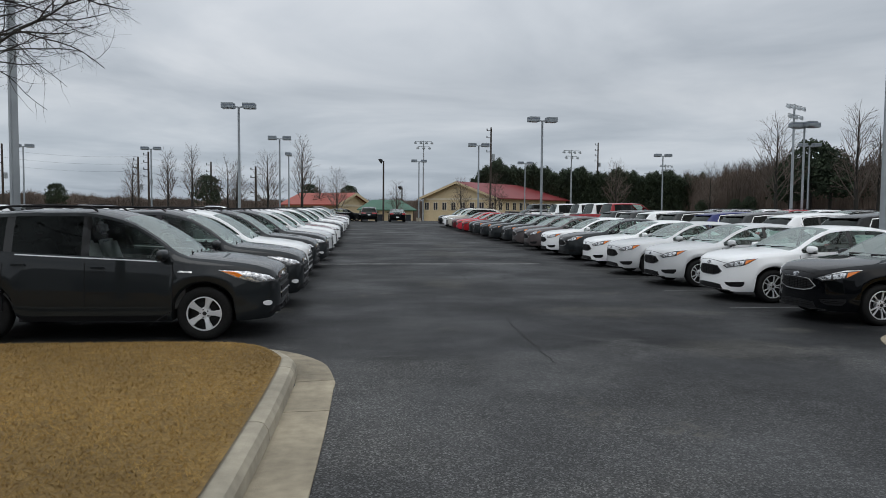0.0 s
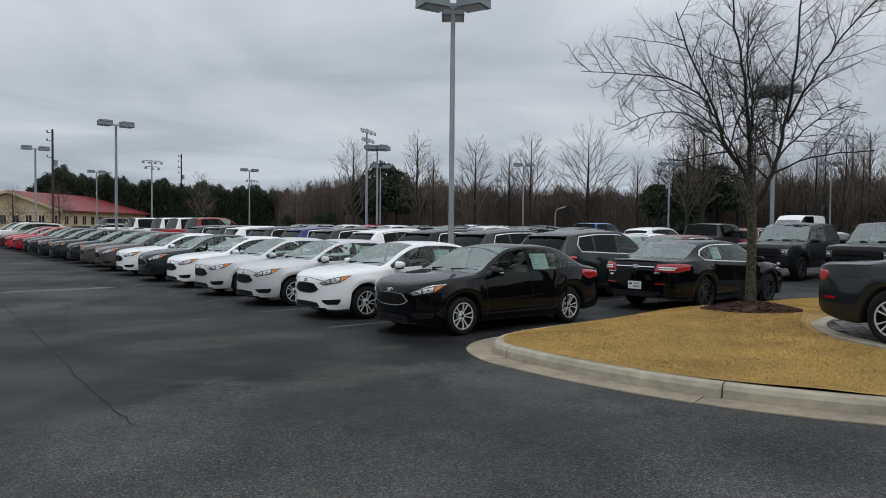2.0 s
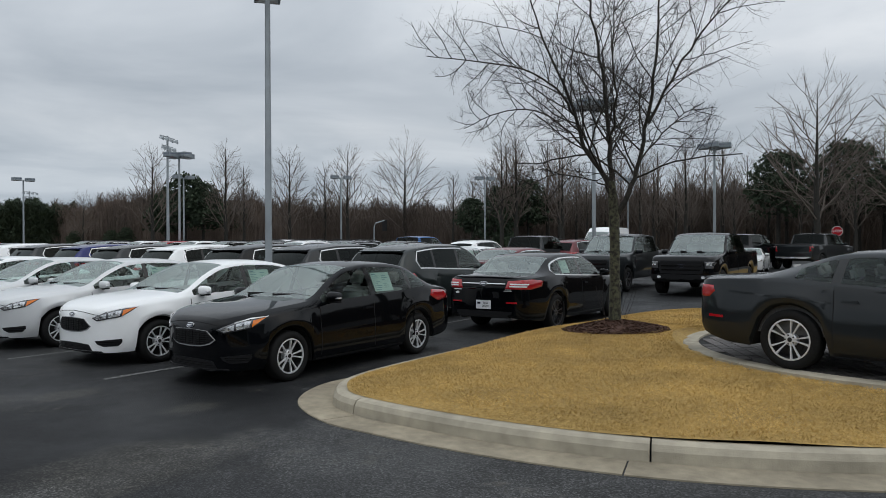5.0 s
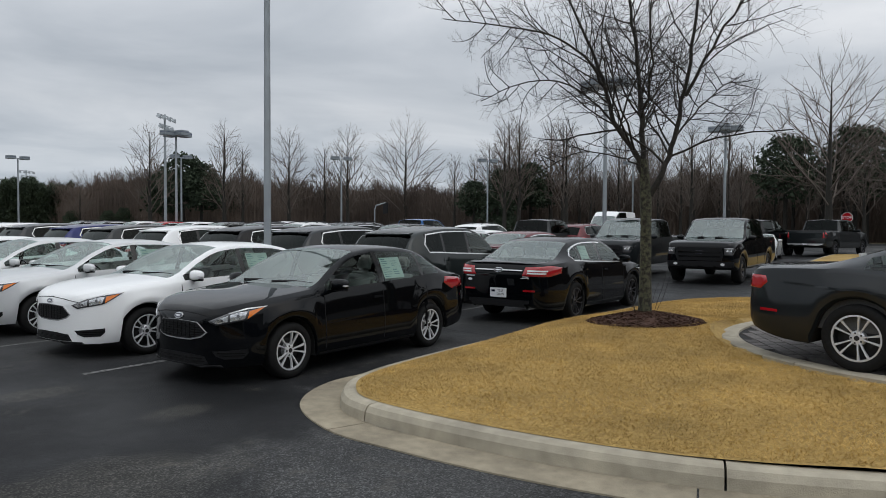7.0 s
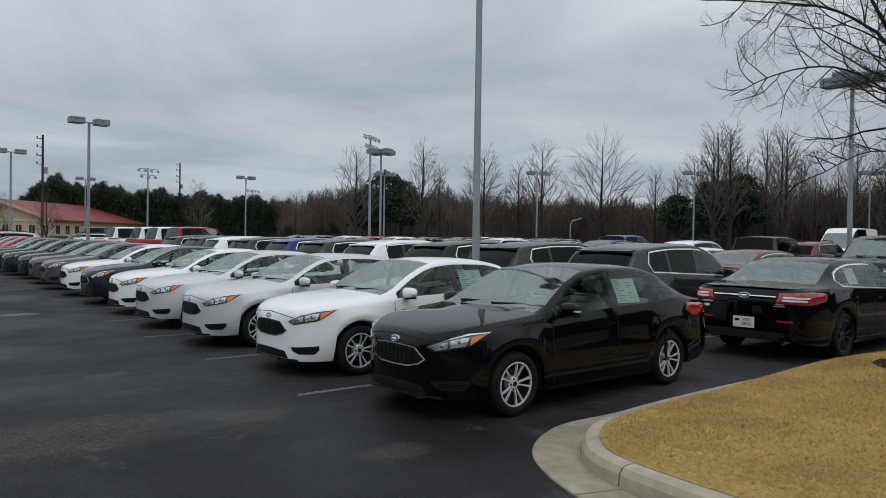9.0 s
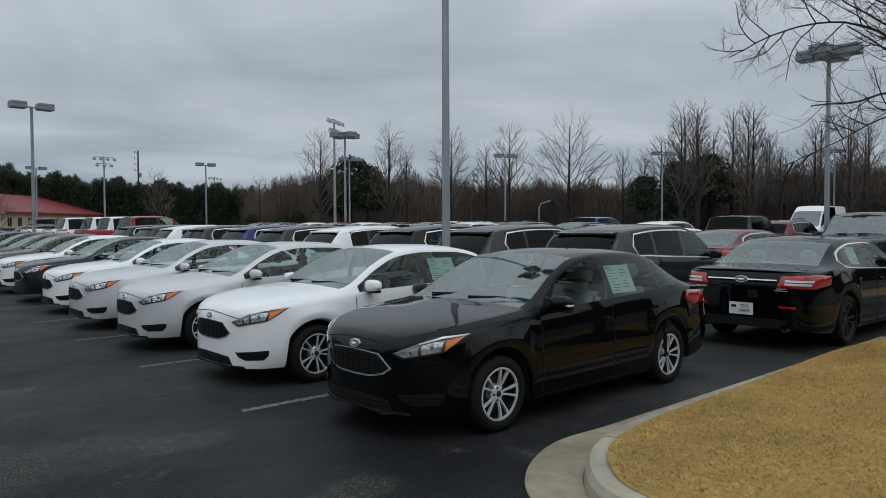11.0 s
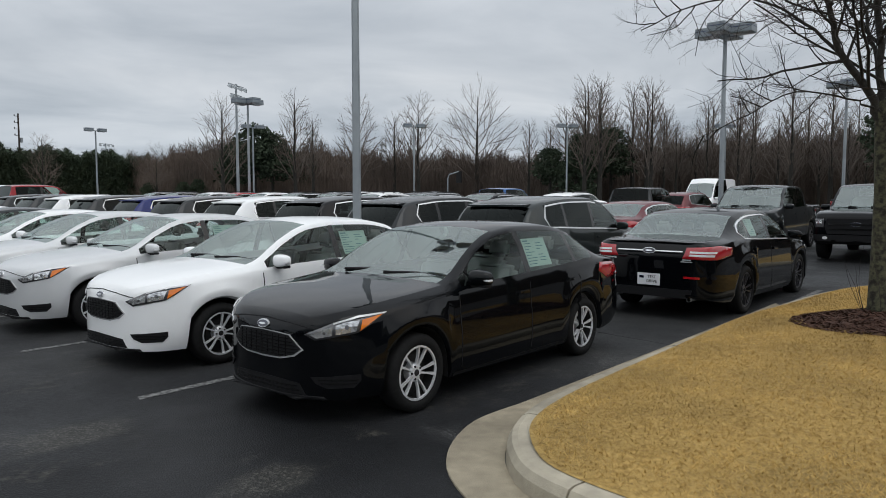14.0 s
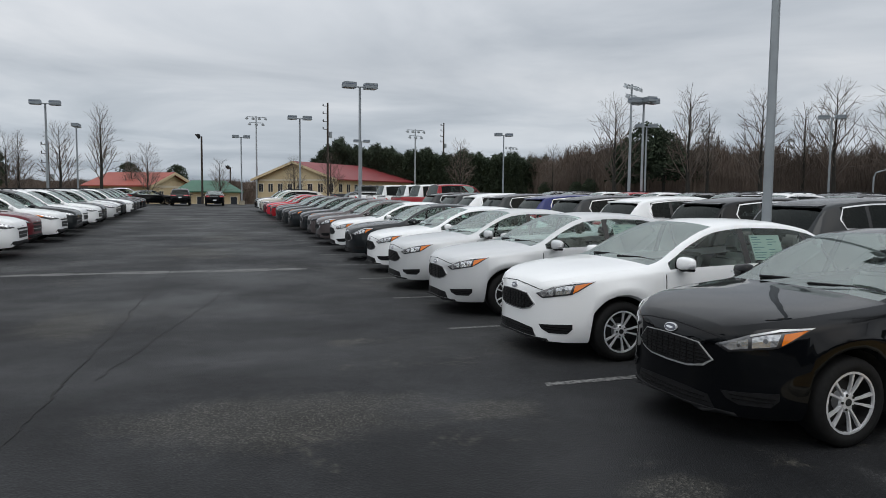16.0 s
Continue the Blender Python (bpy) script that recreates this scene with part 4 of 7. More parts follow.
def seams(doors, handles, z0, z1):
    out = []
    for s in sorted({a for d in doors for a in d}):
        out.append(("seam", PLASTIC, rect(s - 0.005, z0, s + 0.005, z1), "side", 0.0025, "", True, ""))
    for s, z in handles:
        out.append(("handle", None, [(s, z), (s + 0.17, z + 0.004), (s + 0.17, z + 0.03), (s + 0.02, z + 0.03)], "side", 0.03, "", True, ""))
    return out


def badge(z, view, a=0.072, b=0.029, parent=""):
    return [("badge_ring", CHROME, oval(0, z, a + 0.008, b + 0.007), view, 0.012, "", False, "chrome ring"), ("badge", OVALBLUE, oval(0, z, a, b), view, 0.017, "", False, "small blue oval badge"), ("badge_mark", CHROME, oval(0, z, a * 0.62, b * 0.30), view, 0.021, "badge", False, "")]


def window_loop(spec, s0, s1, width=0.016):
    """A bright trim that runs under the side windows, round their rear end and back over the top."""
    zb, zt = curve(spec["belt"]), curve(spec["top"])
    lo = [(s, zb(s) + 0.012) for s in np.linspace(s0, s1 - 0.10, 14)]
    hi = [(s, zt(s) - 0.098) for s in np.linspace(s0 + 0.75, s1 - 0.14, 12)]
    mid = (s1, (lo[-1][1] * 0.55 + hi[-1][1] * 0.45))
    inner = [(s, z + width) for s, z in lo] + [(mid[0] - width * 1.2, mid[1])] + [(s, z - width) for s, z in hi[::-1]]
    return lo + [mid] + hi[::-1] + inner[::-1]


FOCUS = dict(
    mirror_lamp=True,
    L=4.54, W=1.82, wb=2.648, axle=0.84, R=0.316, rim=0.222, hood=0.10, ws=(1.22, 2.12), rw=(3.42, 4.06), mirror=1.52, seats=(2.15, 3.0), seat_z=0.40,
    top=[(0, 0.705), (0.04, 0.79), (0.12, 0.845), (0.3, 0.895), (0.6, 0.945), (1.0, 0.985), (1.22, 1.01), (1.7, 1.265), (2.12, 1.425), (2.55, 1.466), (3.0, 1.458), (3.42, 1.395), (3.75, 1.24), (4.06, 1.085), (4.3, 1.05), (4.48, 1.02), (4.54, 0.93)],
    belt=[(0, 0.63), (0.04, 0.71), (0.12, 0.77), (0.3, 0.82), (0.6, 0.86), (1.0, 0.90), (1.22, 0.915), (2.0, 0.945), (3.0, 0.985), (3.8, 1.025), (4.2, 1.00), (4.45, 0.95), (4.54, 0.87)],
    low=[(0, 0.215), (0.04, 0.205), (0.12, 0.20), (0.5, 0.21), (1.3, 0.20), (3.0, 0.19), (4.1, 0.24), (4.45, 0.30), (4.54, 0.38)],
    plan=[(0, 0.22), (0.015, 0.34), (0.04, 0.46), (0.08, 0.58), (0.14, 0.70), (0.3, 0.87), (0.6, 0.975), (1.0, 1.0), (3.64, 1.0), (4.14, 0.965), (4.40, 0.90), (4.50, 0.80), (4.54, 0.70)], roofw=[(0, 0.80), (0.3, 0.84), (1.0, 0.87), (1.22, 0.87), (2.1, 0.73), (3.1, 0.72), (3.5, 0.73), (4.06, 0.80), (4.54, 0.82)],
    win=[(1.42, 2.40), (2.48, 3.30), (3.36, 3.72)], doors=[(1.36, 2.44), (2.44, 3.36)],
)
FOCUS["skin"] = [
    ("grille_frame", CHROME, [(-0.36, 0.517), (-0.22, 0.486), (0, 0.478), (0.22, 0.486), (0.36, 0.517), (0.435, 0.572), (0.31, 0.680), (0.16, 0.690), (0, 0.693), (-0.16, 0.690), (-0.31, 0.680), (-0.435, 0.572)], "front", 0.005, "", False, "thin chrome frame"),
    ("grille", PLASTIC, [(-0.352, 0.531), (-0.22, 0.501), (0, 0.493), (0.22, 0.501), (0.352, 0.531), (0.418, 0.574), (0.303, 0.674), (0.16, 0.684), (0, 0.687), (-0.16, 0.684), (-0.303, 0.674), (-0.418, 0.574)], "front", 0.011, "", False, "black mesh grille"),
] + [("grille_bar", GLOSSBLACK, rect(-w, z - 0.003, w, z + 0.003), "front", 0.016, "grille", False, "") for z, w in ((0.520, 0.30), (0.546, 0.36), (0.572, 0.40), (0.598, 0.37), (0.624, 0.34), (0.650, 0.31))] + [
    ("grille_rib", GLOSSBLACK, rect(y - 0.003, 0.512, y + 0.003, 0.672), "front", 0.015, "grille", False, "") for y in (-0.28, -0.21, -0.14, -0.07, 0.0, 0.07, 0.14, 0.21, 0.28)] + [
    ("lower_intake", PLASTIC, [(-0.45, 0.232), (0.45, 0.232), (0.40, 0.318), (0.2, 0.334), (-0.2, 0.334), (-0.40, 0.318)], "front", 0.005, "", False, "black lower air intake"),
    ("grille_bar", GLOSSBLACK, rect(-0.40, 0.262, 0.40, 0.268), "front", 0.011, "lower_intake", False, ""),
    ("grille_bar", GLOSSBLACK, rect(-0.38, 0.292, 0.38, 0.298), "front", 0.011, "lower_intake", False, ""),
    ("hood_seam", PLASTIC, [(-0.58, 0.722), (-0.3, 0.764), (0, 0.780), (0.3, 0.764), (0.58, 0.722), (0.58, 0.729), (0.3, 0.771), (0, 0.787), (-0.3, 0.771), (-0.58, 0.729)], "front", 0.003, "", False, "thin gap at the bonnet edge"),
    ("bumper_lip", PLASTIC, [(-0.60, 0.204), (0.60, 0.204), (0.58, 0.228), (-0.58, 0.228)], "front", 0.016, "", False, "black bumper edge"),
    ("fog_recess", PLASTIC, [(0.42, 0.372), (0.80, 0.402), (0.80, 0.350), (0.75, 0.300), (0.55, 0.292), (0.46, 0.325)][::-1], 40, 0.006, "", True, "black wedge-shaped recess"),
    ("slat", GLOSSBLACK, rect(0.50, 0.328, 0.77, 0.335), 40, 0.011, "fog_recess", True, ""),
    ("slat", GLOSSBLACK, rect(0.48, 0.354, 0.78, 0.361), 40, 0.011, "fog_recess", True, ""),
    ("headlight", LAMPDARK, [(0.370, 0.692), (0.460, 0.650), (0.600, 0.676), (0.780, 0.708), (0.860, 0.755), (0.985, 0.850), (0.780, 0.835), (0.600, 0.785)], 40, 0.007, "", True, "clear swept-back headlight"),
    ("reflector", LAMPIN, [(0.415, 0.690), (0.470, 0.667), (0.590, 0.690), (0.590, 0.757), (0.500, 0.727)], 40, 0.012, "headlight", True, "chrome reflector"),
    ("reflector", LAMPIN, [(0.615, 0.694), (0.765, 0.720), (0.790, 0.800), (0.700, 0.792), (0.615, 0.766)], 40, 0.012, "headlight", True, "chrome reflector"),
    ("bulb_cover", LAMPDARK, oval(0.700, 0.752, 0.016, 0.016), 40, 0.017, "headlight", True, ""),
    ("bulb_cover", LAMPDARK, oval(0.530, 0.708, 0.012, 0.012), 40, 0.017, "headlight", True, ""),
    ("indicator", AMBER, [(0.795, 0.722), (0.850, 0.760), (0.955, 0.836), (0.810, 0.803)], 40, 0.013, "headlight", True, "amber indicator"),
    ("drl_strip", WHITELENS, [(0.600, 0.785), (0.600, 0.772), (0.780, 0.820), (0.965, 0.838), (0.985, 0.850), (0.780, 0.835)], 40, 0.015, "headlight", True, "bright strip"),
    ("taillight", REDLENS, [(0.70, 0.83), (0.98, 0.80), (1.14, 0.90), (1.10, 0.99), (0.86, 0.97), (0.72, 0.93)], 140, 0.010, "", True, "red wrap-round tail light"),
    ("number_plate", PLATE, rect(-0.15, 0.60, 0.15, 0.75), "rear", 0.008, "", False, ""),
    ("sill", PLASTIC, rect(1.27, 0.205, 3.12, 0.235), "side", 0.004, "", True, ""),
] + seams([(1.36, 2.44), (2.44, 3.36)], [(2.22, 0.80), (3.14, 0.845)], 0.27, 0.90) + badge(0.735, "front", 0.062, 0.025)

ESCAPE = dict(
    L=4.52, W=1.84, wb=2.69, axle=0.92, R=0.345, rim=0.222, spokes=5, style="plain", hood=0.10, ws=(1.14, 1.95), rw=(3.92, 4.38), mirror=1.42, seats=(2.1, 2.95), seat_z=0.62,
    top=[(0, 0.72), (0.04, 0.86), (0.12, 0.93), (0.3, 0.99), (0.8, 1.06), (1.14, 1.10), (1.55, 1.38), (1.95, 1.59), (2.4, 1.675), (3.1, 1.67), (3.6, 1.64), (3.92, 1.59), (4.38, 1.14), (4.47, 1.02), (4.52, 0.86)],
    belt=[(0, 0.64), (0.04, 0.76), (0.12, 0.84), (0.3, 0.91), (0.8, 0.98), (1.14, 1.00), (2.0, 1.04), (3.0, 1.09), (3.8, 1.13), (4.3, 1.08), (4.45, 0.95), (4.52, 0.80)],
    low=[(0, 0.42), (0.04, 0.33), (0.12, 0.27), (0.5, 0.25), (3.9, 0.27), (4.4, 0.36), (4.52, 0.45)],
    plan=nose_plan(4.52, 0.55), roofw=[(0, 0.88), (1.14, 0.88), (1.95, 0.78), (3.2, 0.77), (3.92, 0.76), (4.38, 0.83), (4.52, 0.84)],
    win=[(1.36, 2.32), (2.42, 3.24), (3.34, 3.86)], doors=[(1.30, 2.37), (2.37, 3.34)], privacy=True, rails=True,
)
ESCAPE["skin"] = [
    ("grille", PLASTIC, [(-0.40, 0.49), (0.40, 0.49), (0.46, 0.66), (-0.46, 0.66)], "front", 0.008, "", False, "black lower grille"),
    ("upper_grille", PLASTIC, [(-0.5, 0.705), (0.5, 0.705), (0.52, 0.745), (-0.52, 0.745)], "front", 0.010, "", False, "slim dark upper grille"),
    ("chrome_bar", CHROME, [(-0.47, 0.565), (0.47, 0.565), (0.47, 0.585), (-0.47, 0.585)], "front", 0.016, "", False, "chrome bar"),
    ("bumper_lip", PLASTIC, [(-0.78, 0.33), (0.78, 0.33), (0.72, 0.42), (-0.72, 0.42)], "front", 0.008, "", False, "black bumper edge"),
    ("fog_lamp", WHITELENS, oval(0.72, 0.47, 0.06, 0.035), 35, 0.012, "", True, "small fog lamp"),
    ("headlight", LAMPIN, [(0.52, 0.76), (0.80, 0.735), (1.0, 0.80), (1.16, 0.905), (0.90, 0.89), (0.66, 0.83)], 40, 0.010, "", True, "clear swept-back headlight"),
    ("indicator", AMBER, [(0.99, 0.81), (1.14, 0.895), (1.03, 0.89), (0.95, 0.84)], 40, 0.015, "headlight", True, "amber indicator"),
    ("taillight", REDLENS, [(0.74, 0.88), (1.02, 0.90), (1.10, 1.06), (0.92, 1.10), (0.76, 1.02)], 140, 0.010, "", True, "red tail light"),
    ("sill", PLASTIC, rect(1.37, 0.26, 3.16, 0.33), "side", 0.005, "", True, "black sill cladding"),
    ("trim_line", CHROME, [(1.45, 1.008), (3.2, 1.098), (3.2, 1.112), (1.45, 1.022)], "side", 0.006, "", True, "thin chrome window trim"),
    ("crease", None, [(1.5, 0.60), (3.1, 0.64), (3.1, 0.665), (1.5, 0.615)], "side", 0.004, "", True, ""),
    ("fender_vent", CHROME, [(1.06, 0.870), (1.25, 0.880), (1.22, 0.900), (1.06, 0.893)], "side", 0.008, "", True, "chrome fender vent"),
    ("number_plate", PLATE, rect(-0.15, 0.70, 0.15, 0.85), "rear", 0.008, "", False, ""),
] + seams([(1.30, 2.37), (2.37, 3.34)], [(2.12, 0.92), (3.06, 0.96)], 0.36, 1.0) + badge(0.79, "front")

EDGE = dict(
    L=4.78, W=1.93, wb=2.85, axle=0.95, R=0.36, rim=0.24, hood=0.10, ws=(1.22, 2.05), rw=(4.30, 4.62), mirror=1.52, seats=(2.2, 3.1), seat_z=0.66,
    top=[(0, 0.74), (0.04, 0.90), (0.12, 0.99), (0.3, 1.05), (0.8, 1.11), (1.22, 1.15), (1.65, 1.46), (2.05, 1.66), (2.5, 1.735), (3.2, 1.73), (3.8, 1.685), (4.12, 1.635), (4.30, 1.56), (4.62, 1.18), (4.70, 1.06), (4.78, 0.90)],
    belt=[(0, 0.66), (0.04, 0.80), (0.12, 0.89), (0.3, 0.96), (0.8, 1.03), (1.22, 1.05), (2.0, 1.09), (3.0, 1.13), (4.0, 1.17), (4.5, 1.12), (4.7, 0.98), (4.78, 0.84)],
    low=[(0, 0.42), (0.04, 0.33), (0.12, 0.27), (0.5, 0.25), (4.1, 0.28), (4.6, 0.36), (4.78, 0.48)],
    plan=nose_plan(4.78, 0.56), roofw=[(0, 0.88), (1.22, 0.88), (2.05, 0.79), (3.4, 0.78), (4.10, 0.76), (4.30, 0.77), (4.62, 0.83), (4.78, 0.84)],
    win=[(1.46, 2.46), (2.56, 3.42), (3.50, 4.02)], doors=[(1.40, 2.51), (2.51, 3.52)], privacy=True,
)
EDGE["skin"] = [
    ("grille", PLASTIC, [(-0.40, 0.50), (0.40, 0.50), (0.50, 0.66), (0.46, 0.74), (-0.46, 0.74), (-0.50, 0.66)], "front", 0.012, "", False, "dark grille"),
    ("bumper_lip", PLASTIC, [(-0.78, 0.33), (0.78, 0.33), (0.70, 0.44), (-0.70, 0.44)], "front", 0.008, "", False, "black bumper edge"),
    ("headlight", LAMPIN, [(0.56, 0.80), (0.84, 0.79), (1.05, 0.84), (1.18, 0.93), (0.92, 0.92), (0.68, 0.88)], 40, 0.010, "", True, "clear headlight"),
    ("taillight", REDLENS, [(0.30, 0.98), (0.98, 0.97), (1.12, 1.02), (1.05, 1.09), (0.30, 1.06)], 140, 0.010, "", True, "slim red tail light"),
    ("trim_line", CHROME, window_loop(EDGE, 1.5, 4.10, 0.024), "side", 0.006, "", True, "chrome window trim"),
    ("sill", PLASTIC, rect(1.41, 0.26, 3.34, 0.33), "side", 0.005, "", True, "black sill cladding"),
    ("rear_apron", PLASTIC, [(-0.66, 0.40), (0.66, 0.40), (0.62, 0.58), (-0.62, 0.58)], "rear", 0.008, "", False, "black rear apron"),
    ("number_plate", PLATE, rect(-0.15, 0.76, 0.15, 0.90), "rear", 0.010, "", False, ""),
] + seams([(1.40, 2.51), (2.51, 3.52)], [(2.26, 0.96), (3.24, 1.00)], 0.36, 1.06) + badge(0.80, "front")

TAURUS = dict(
    L=5.15, W=1.93, wb=2.868, axle=1.02, R=0.355, rim=0.255, dark_rims=True, hood=0.10, ws=(1.40, 2.25), rw=(3.75, 4.45), mirror=1.75, seats=(2.4, 3.3), seat_z=0.45,
    top=[(0, 0.70), (0.04, 0.80), (0.12, 0.86), (0.3, 0.92), (0.8, 1.00), (1.40, 1.06), (1.85, 1.34), (2.25, 1.495), (2.75, 1.54), (3.3, 1.53), (3.75, 1.46), (4.10, 1.30), (4.45, 1.155), (4.8, 1.125), (5.06, 1.10), (5.12, 1.04), (5.15, 0.95)],
    belt=[(0, 0.63), (0.04, 0.72), (0.12, 0.78), (0.3, 0.85), (0.8, 0.93), (1.40, 0.98), (2.2, 1.01), (3.2, 1.05), (4.2, 1.09), (4.8, 1.06), (5.05, 1.02), (5.15, 0.90)],
    low=[(0, 0.36), (0.04, 0.27), (0.12, 0.21), (0.5, 0.20), (4.5, 0.24), (5.0, 0.30), (5.15, 0.36)],
    plan=nose_plan(5.15, 0.56), roofw=[(0, 0.87), (1.40, 0.87), (2.25, 0.73), (3.4, 0.72), (3.9, 0.73), (4.45, 0.81), (5.15, 0.85)],
    win=[(1.64, 2.66), (2.76, 3.62), (3.68, 3.95)], doors=[(1.58, 2.71), (2.71, 3.70)],
)
TAURUS["skin"] = [
    ("grille", PLASTIC, [(-0.42, 0.46), (0.42, 0.46), (0.50, 0.58), (0.46, 0.66), (-0.46, 0.66), (-0.50, 0.58)], "front", 0.010, "", False, "dark grille"),
    ("headlight", LAMPIN, [(0.56, 0.72), (0.84, 0.71), (1.05, 0.76), (1.18, 0.85), (0.92, 0.84), (0.68, 0.79)], 40, 0.010, "", True, "clear headlight"),
    ("taillight", REDLENS, [(0.36, 0.865), (0.84, 0.855), (1.12, 0.90), (1.14, 1.01), (0.86, 1.045), (0.42, 1.02)], 140, 0.010, "", True, "red wrap-round tail light with white bars"),
    ("reversing_lens", WHITELENS, [(0.44, 0.948), (0.80, 0.940), (0.81, 0.966), (0.45, 0.974)], 140, 0.016, "taillight", True, "white lens bar"),
    ("reversing_lens", WHITELENS, [(0.43, 0.905), (0.76, 0.898), (0.77, 0.926), (0.44, 0.932)], 140, 0.016, "taillight", True, "white lens bar"),
    ("chrome_bar", CHROME, [(-0.48, 0.955), (0.48, 0.955), (0.48, 0.972), (-0.48, 0.972)], "rear", 0.014, "", False, "chrome bar across the boot lid"),
    ("number_plate", PLATE, rect(-0.165, 0.475, 0.165, 0.640), "rear", 0.010, "", False, "white dealer plate that reads TEST DRIVE"),
    ("model_badge", CHROME, rect(-0.68, 0.83, -0.50, 0.85), "rear", 0.008, "", False, ""),
    ("model_badge", CHROME, rect(0.48, 0.845, 0.60, 0.86), "rear", 0.008, "", False, ""),
    ("model_badge", CHROME, rect(0.45, 0.82, 0.62, 0.832), "rear", 0.008, "", False, ""),
    ("badge_sticker", PLATE, oval(-0.60, 0.775, 0.045, 0.022), "rear", 0.008, "", False, "small white oval"),
    ("reflector", REDLENS, rect(0.50, 0.595, 0.72, 0.625), "rear", 0.008, "", True, "dark red reflector"),
    ("rear_apron", PLASTIC, [(-0.60, 0.32), (0.60, 0.32), (0.62, 0.44), (-0.62, 0.44)], "rear", 0.006, "", False, "black rear apron"),
    ("trim_line", CHROME, window_loop(TAURUS, 1.7, 4.02, 0.020), "side", 0.006, "", True, "chrome window trim"),
    ("spoiler", None, [(-0.72, 1.085), (0.72, 1.085), (0.70, 1.115), (-0.70, 1.115)], "rear", 0.035, "", False, "slim boot spoiler"),
] + seams([(1.58, 2.71), (2.71, 3.70)], [(2.46, 0.88), (3.44, 0.92)], 0.30, 0.99) + badge(0.964, "rear", 0.085, 0.036)

TRUCK = dict(
    L=5.9, W=2.03, wb=3.68, axle=0.95, R=0.40, rim=0.25, arch=0.075, hood=0.08, ws=(1.52, 2.20), rw=(3.95, 4.12), mirror=1.80, seats=(2.4, 3.35), seat_z=0.95, tyre_w=0.26, spokes=6, style="plain", dark_rims=True,
    top=[(0, 1.10), (0.04, 1.17), (0.12, 1.21), (0.3, 1.24), (0.8, 1.28), (1.52, 1.33), (1.90, 1.68), (2.20, 1.885), (2.6, 1.955), (3.4, 1.95), (3.95, 1.90), (4.12, 1.38), (4.3, 1.335), (5.86, 1.345), (5.9, 1.30)],
    belt=[(0, 1.04), (0.04, 1.11), (0.12, 1.15), (0.3, 1.18), (0.8, 1.21), (1.52, 1.235), (2.2, 1.25), (4.0, 1.29), (4.3, 1.305), (5.86, 1.315), (5.9, 1.28)],
    low=[(0, 0.52), (0.04, 0.47), (0.12, 0.44), (0.5, 0.40), (5.5, 0.46), (5.9, 0.55)],
    plan=[(0, 0.80), (0.04, 0.88), (0.14, 0.94), (0.4, 0.985), (1.0, 1.0), (5.6, 1.0), (5.85, 0.98), (5.9, 0.95)],
    roofw=[(0, 0.90), (1.52, 0.90), (2.20, 0.81), (3.95, 0.81), (4.12, 0.9), (5.9, 0.93)],
    win=[(1.72, 2.80), (2.90, 3.84)], doors=[(1.62, 2.85), (2.85, 3.90)], privacy=True, bed=True,
)
TRUCK["skin"] = [
    ("grille_frame", PLASTIC, [(-0.62, 0.68), (0.62, 0.68), (0.68, 0.86), (0.62, 1.06), (-0.62, 1.06), (-0.68, 0.86)], "front", 0.012, "", False, "large dark grille"),
    ("grille_bar", GLOSSBLACK, rect(-0.60, 0.90, 0.60, 0.95), "front", 0.022, "grille_frame", False, ""),
    ("grille_bar", GLOSSBLACK, rect(-0.58, 0.78, 0.58, 0.82), "front", 0.022, "grille_frame", False, ""),
    ("headlight", LAMPDARK, [(0.70, 0.84), (0.92, 0.84), (0.97, 1.05), (0.70, 1.05)], "front", 0.010, "", True, "tall block headlight"),
    ("reflector", LAMPIN, [(0.74, 0.93), (0.88, 0.93), (0.90, 1.01), (0.74, 1.01)], "front", 0.016, "headlight", True, ""),
    ("bumper", PLASTIC, [(-0.92, 0.50), (0.92, 0.50), (0.94, 0.66), (-0.94, 0.66)], "front", 0.03, "", False, "dark steel bumper"),
    ("fog_lamp", WHITELENS, oval(0.66, 0.58, 0.06, 0.04), "front", 0.036, "", True, ""),
    ("taillight", REDLENS, [(0.84, 0.92), (0.99, 0.92), (0.99, 1.24), (0.86, 1.24)], "rear", 0.010, "", True, "tall red tail light"),
    ("tailgate_seam", PLASTIC, rect(-0.80, 0.70, 0.80, 0.712), "rear", 0.004, "", False, ""),
    ("rear_bumper", CHROME, [(-0.95, 0.52), (0.95, 0.52), (0.95, 0.66), (-0.95, 0.66)], "rear", 0.05, "", False, "chrome rear bumper"),
    ("number_plate", PLATE, rect(-0.15, 0.54, 0.15, 0.66), "rear", 0.058, "", False, ""),
] + seams([(1.62, 2.85), (2.85, 3.90)], [(2.60, 1.08), (3.65, 1.09)], 0.52, 1.24) + badge(0.925, "front", 0.12, 0.048)

